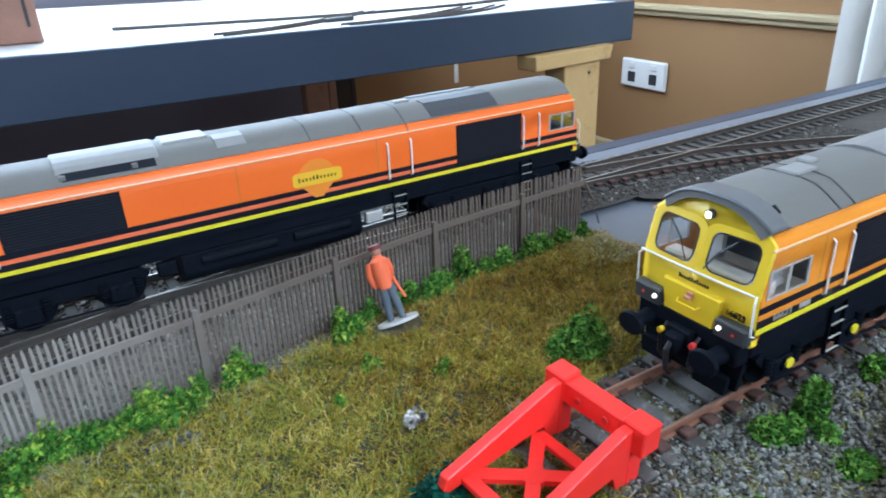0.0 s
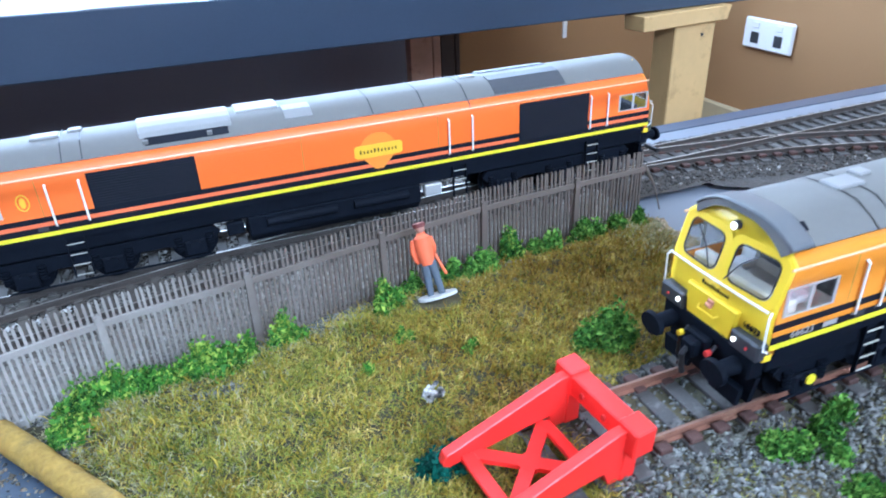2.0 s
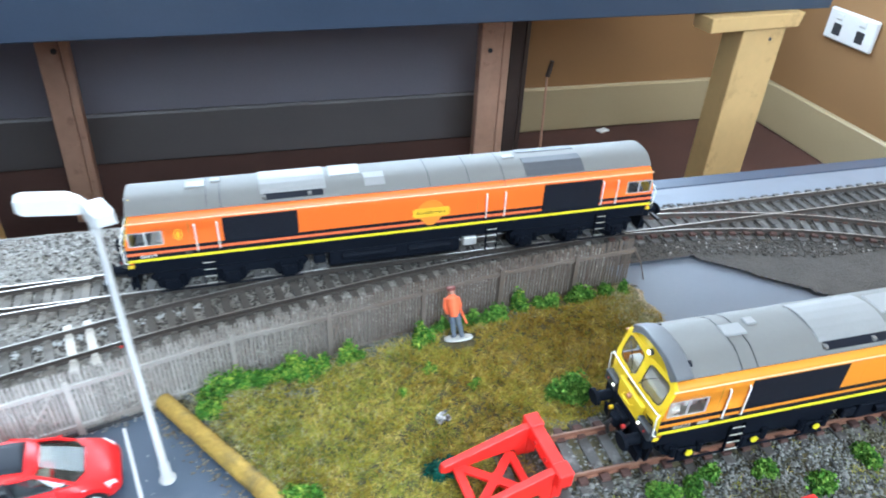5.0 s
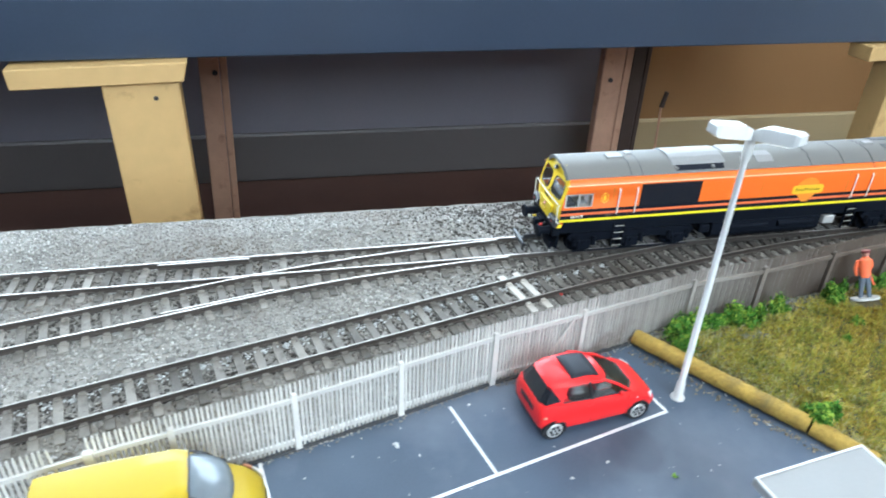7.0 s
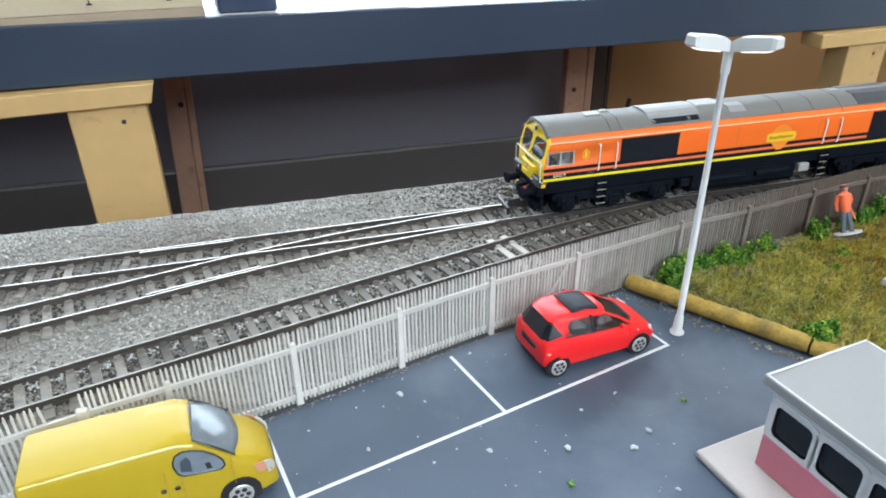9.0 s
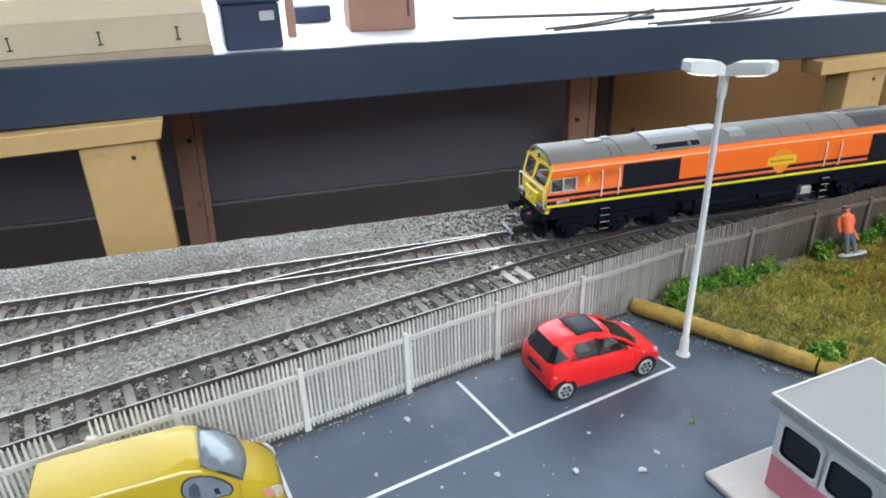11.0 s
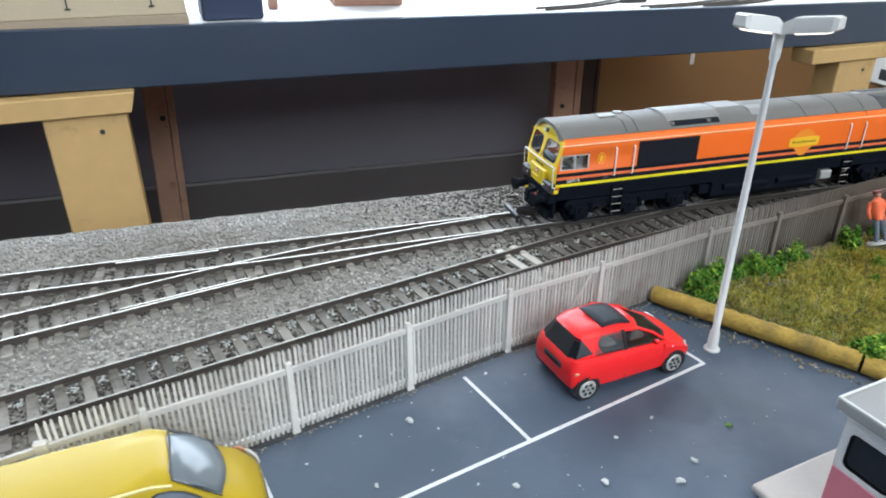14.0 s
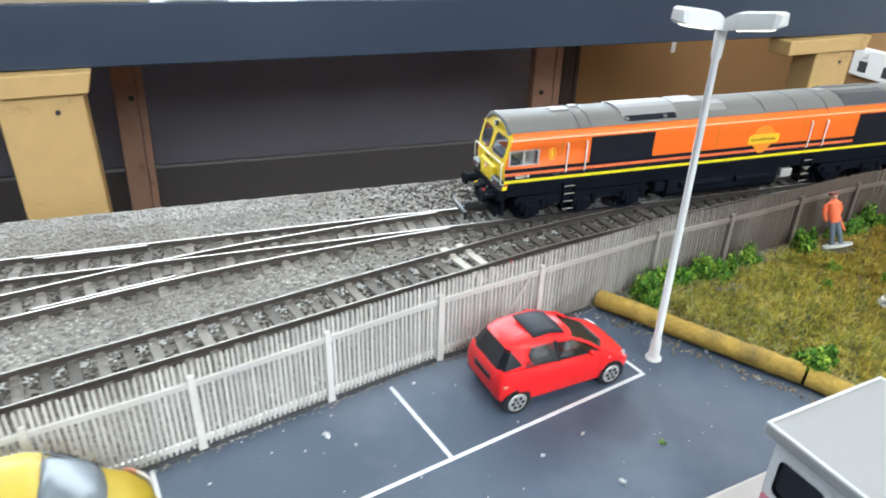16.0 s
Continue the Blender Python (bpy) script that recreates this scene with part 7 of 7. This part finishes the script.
# ---- timber edging of the grass ----
def log(a, b, r, seed, label):
    rng = random.Random(seed)
    a, b = Vector(a), Vector(b)
    d = (b - a).normalized()
    n = Vector((-d.y, d.x, 0))
    bm = BM()
    rings = []
    steps = max(6, int((b - a).length / 1.6))
    for i in range(steps + 1):
        p = a.lerp(b, i / steps)
        k = r * rng.uniform(0.965, 1.035)
        rings.append([p + n * (k * math.cos(q) * 0.95) + Vector((0, 0, k + k * math.sin(q) * rng.uniform(0.93, 1.06))) for q in [j * 2 * math.pi / 16 + 0.26 for j in range(16)]])
    loft(bm, rings)
    return solid("edging_log", bm, M_LOG, label, "log", "timber edging of the car park", smooth=True)


log((4.6, 38.0, 0.6), (44.0, -17.5, 0.5), 3.3, 1, "ochre-stained round log edging the car park")
log((44.6, -18.4, 0.4), (55.5, -36.0, 0.4), 3.2, 2, "short ochre-stained log edging the car park")


# ---- bushes of green flock ----
def bush(x, y, w, d, h, material, seed, label):
    r = np.random.RandomState(seed)
    # leaves sit on and in a few overlapping mounds of uneven height, some stray
    n = int(131 * w * d ** 0.5)
    k = max(4, int(w / 2.2))
    cx, cy = r.uniform(-w / 2.3, w / 2.3, k), r.uniform(-d / 2.8, d / 2.8, k)
    cr = r.uniform(0.42, 0.95, k) * min(w, d) * 0.5
    ch = r.uniform(0.5, 1.15, k) * h * (1 - 0.45 * np.abs(cx) / (w / 2))
    who = r.randint(0, k, n)
    a, u = r.rand(n) * 2 * np.pi, r.rand(n)
    sh = np.where(r.rand(n) < 0.16, r.uniform(1.0, 1.45, n), r.uniform(0.6, 1.08, n))
    el = np.arccos(1 - 1.0 * u)
    px = cx[who] + cr[who] * np.sin(el) * np.cos(a) * sh
    py = cy[who] + cr[who] * np.sin(el) * np.sin(a) * sh
    pz = ch[who] * np.cos(el) * sh * 0.95 + 0.1
    s = 0.3 + 0.85 * r.rand(n) ** 1.5
    ax = r.randn(n, 3)
    ax /= np.linalg.norm(ax, axis=1, keepdims=True)
    bx = np.cross(ax, r.randn(n, 3))
    bx /= np.linalg.norm(bx, axis=1, keepdims=True)
    p = np.stack([px, py, pz], -1)
    nn = np.cross(ax, bx) * 0.25
    v = np.stack([p - ax * s[:, None], p - bx * s[:, None] * 0.55 + nn * s[:, None], p + ax * s[:, None], p + bx * s[:, None] * 0.55 + nn * s[:, None]], 1).reshape(-1, 3)
    f = 4 * np.arange(n)[:, None] + np.array([[0, 1, 2, 3]])
    b = thing("bush", x, y, float(ground_height(np.array(x), np.array(y))) - 0.3, r.uniform(0, 20), label=label, category="bush", group="low green bushes")
    ob = new("foliage", numpy_mesh("foliage", v, f, material))
    ob.parent = b
    # darker green blobs fill the bush inside its leaves
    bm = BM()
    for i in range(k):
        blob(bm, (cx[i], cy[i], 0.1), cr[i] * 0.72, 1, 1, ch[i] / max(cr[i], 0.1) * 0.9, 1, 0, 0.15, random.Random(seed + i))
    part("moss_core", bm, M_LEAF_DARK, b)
    return b


# x, y, width, depth, height, kind
FENCE_BUSHES = [(73.3, 44.2, 8.0, 6, 4.6, 0), (60.5, 42.4, 8.5, 6.5, 5.0, 0), (49.5, 40.2, 12, 8, 5.2, 0), (40, 37.6, 8, 6, 4.4, 0), (32, 39.0, 9.5, 7, 4.6, 0), (23.5, 38.4, 10, 8, 5.0, 0), (101.5, 47.8, 10, 6, 4.6, 0), (112, 53.5, 6, 5, 4.0, 1), (127.5, 54.5, 8.5, 5.5, 4.6, 1), (136.5, 55, 6.5, 5, 4.8, 1), (149.5, 60, 8, 5.5, 5.5, 0), (162, 60, 9.5, 6, 4.6, 1), (177.5, 61.5, 10, 6, 4.4, 1), (190, 61.5, 9, 6, 4.2, 1), (199, 60.5, 5, 4, 3.0, 1), (101, 31, 4, 3, 1.5, 0)]
GROUND_BUSHES = [(20, 28, 7, 6, 4.0, 0), (151.5, 5.8, 12.5, 10, 6.0, 1), (143, 9.0, 6, 5, 3.6, 1), (94, -14.5, 8, 7, 5.0, 2), (159.5, -38.5, 9, 7, 4.6, 1), (169.5, -42.6, 9.5, 7, 4.8, 1), (179.5, -36.2, 6.5, 5, 3.6, 1), (199, -39, 9, 6, 4.4, 1), (214, -47, 12, 8, 4.6, 1), (240, -42, 10, 8, 5.0, 1), (51, -16.5, 13, 8, 4.0, 0), (150, -62, 12, 9, 4.4, 1), (175, -85, 14, 10, 5, 1)]
LOW_TUFTS = [(166, -52, 8, 6, 2.4, 1), (138, -50, 7, 5, 1.8, 1), (184, -58, 10, 7, 2.4, 1), (128, -60, 8, 6, 2.0, 1), (88, 21, 4, 3, 1.4, 0), (116, 20, 4, 3, 1.4, 0)]
KINDS = [(M_LEAF, "bright green flock bush by the fence"), (M_LEAF_DARK_MIX, "dark green flock bush on the waste ground"), (M_LEAF_TEAL, "dark teal clump beside the buffer stop")]
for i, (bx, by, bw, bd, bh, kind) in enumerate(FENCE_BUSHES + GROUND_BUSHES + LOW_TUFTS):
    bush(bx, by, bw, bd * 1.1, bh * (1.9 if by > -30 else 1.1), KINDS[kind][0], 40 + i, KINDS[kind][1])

# ---- small stones and crumbs ----
rng = random.Random(9)
bm = BM()
for k in range(14):
    blob(bm, (rng.uniform(-2.2, 2.2), rng.uniform(-1.6, 1.6), rng.uniform(0.4, 3.2)), rng.uniform(0.6, 1.3), 1, 1, 0.9, 1, 0, 0.35, rng)
solid("grey_rock", bm, M_ROCK, "pale grey lump of rock in the dry grass", "rock", m=at(99.8, 6.2, 5.2))
CRUMBS = [(-97.6, -0.5, 1.5), (-77.5, -31.7, 1.0), (-111.6, -21.7, 0.9), (-69.4, 14.5, 0.8), (-86.6, -28.6, 0.5), (-90.7, -5.8, 0.5), (-94.2, -31.9, 0.6), (-112.3, -2.8, 0.4), (-103.9, -4.4, 0.4), (-95.3, 7.2, 0.4), (-127.8, -9.2, 0.45), (-119.7, 3.3, 0.4), (-28.8, -36.6, 1.15), (-36.3, -42.1, 1.3), (-55.3, -37.3, 1.35), (-32.5, -59.1, 0.8), (-44.4, -22.9, 0.8), (-30.4, -18.5, 0.75), (-24.4, -43.8, 0.5), (26, 4.5, 0.8), (33, -12, 0.7), (14, 24, 0.9), (21, 12, 0.7)]
for cx, cy, cs in CRUMBS:
    cs *= 0.8
    bm = BM()
    blob(bm, (0, 0, cs * 0.4), cs, 1.2, 0.8, 0.55, 1, 0, 0.3, rng)
    blob(bm, (cs * 0.8, cs * 0.4, cs * 0.25), cs * 0.5, 1, 1, 0.7, 1, 0, 0.3, rng)
    solid("stone_crumb", bm, M_CRUMB, "pale crumb of stone lying on the car park", "stone", "loose crumbs", m=at(cx, cy, 0, 0, 0, rng.uniform(0, 360)))
for cx, cy in ((-59.8, -49.6), (-11.0, -27.4)):
    bm = BM()
    for k in range(7):
        blob(bm, (rng.uniform(-0.8, 0.8), rng.uniform(-0.8, 0.8), 0.3), 0.45, 1, 1, 0.7, 1, 0, 0.3, rng)
    solid("green_crumb", bm, M_LEAF_DARK_MIX, "tiny fallen clump of green flock", "flock clump", "loose crumbs", m=at(cx, cy, 0))
bm = BM()
for k in range(5):
    blob(bm, (rng.uniform(-2.4, 2.4), rng.uniform(-1, 1), rng.uniform(0.2, 0.8)), rng.uniform(0.5, 1.0), 1.2, 1, 0.7, 1, 0, 0.3, rng)
solid("plaster_crumbs", bm, M_CRUMB, "white plaster crumbs at the end of the fence", "stone", m=at(-8, 77, 1.2))
bm = BM()
blob(bm, (0, 0, 0.5), 0.9, 1.3, 0.9, 0.8, 1, 0, 0.2, rng)
solid("red_crumb", bm, M_HOSE_RED, "small red and white crumb beside the sleepers", "stone", m=at(-14, 74, 1.2))

# dry branching root in the grass
root = thing("dry_root", 188.2, 39.4, 0, 0, label="pale dry branching root lying in the brown grass", category="root")
for line_points, thick in (([(-5.0, 1.0, 4.6), (-2.4, 0.2, 5.2), (0.4, 0.1, 5.6), (3.2, 0.3, 5.9), (6.0, -0.4, 5.6)], 0.5), ([(-2.4, 0.2, 5.2), (-1.4, -1.6, 5.0), (-1.8, -3.2, 4.6)], 0.38), ([(0.4, 0.1, 5.6), (1.0, 2.0, 6.4), (2.4, 3.4, 6.6)], 0.34), ([(3.2, 0.3, 5.9), (4.6, 1.8, 6.3), (6.8, 2.4, 6.2)], 0.3), ([(-5.0, 1.0, 4.6), (-6.4, 1.2, 4.2), (-7.2, 0.2, 3.8)], 0.34)):
    part("twig", wire(BM(), line_points, thick, 6), M_ROOT, root)

# spilt ballast along the foot of the fence and crumbs along the log
r = np.random.RandomState(21)
n = 7200
x = r.uniform(-300, 204, n)
y = fence_ys(x) + np.abs(r.randn(n)) * 2.2 * np.where(r.rand(n) < 0.7, 1, -0.7) - 0.4
keep = (x < 6) | (y > fence_ys(x) - 1)
x, y = x[keep], y[keep]
stones("spilt_ballast", x, y, np.where(y < fence_ys(x), 0.15, 0.75), r.uniform(0.2, 0.62, len(x)), M_BALLAST, "pale ballast spilt along the foot of the fence", 22)
n = 190
k = r.rand(n)
x, y = 4.6 + 50 * k - 3.4 + r.randn(n) * 1.6, 36.0 - 71 * k - 2.2 + r.randn(n) * 0.8
stones("log_crumbs", x, y, np.full(n, 0.15), r.uniform(0.2, 0.75, n), M_LOGCRUMB, "brown and pale crumbs along the foot of the log", 23)

n = 150
x, y = r.uniform(-170, 25, n), r.uniform(-110, 20, n)
keep = (y < fence_ys(x) - 3) & (x < log_x(y) - 6)
x, y = x[keep], y[keep]
stones("fine_crumbs", x, y, np.full(len(x), 0.08), r.uniform(0.1, 0.32, len(x)), M_CRUMB, "tiny pale crumbs scattered over the car park", 24, 0.5)
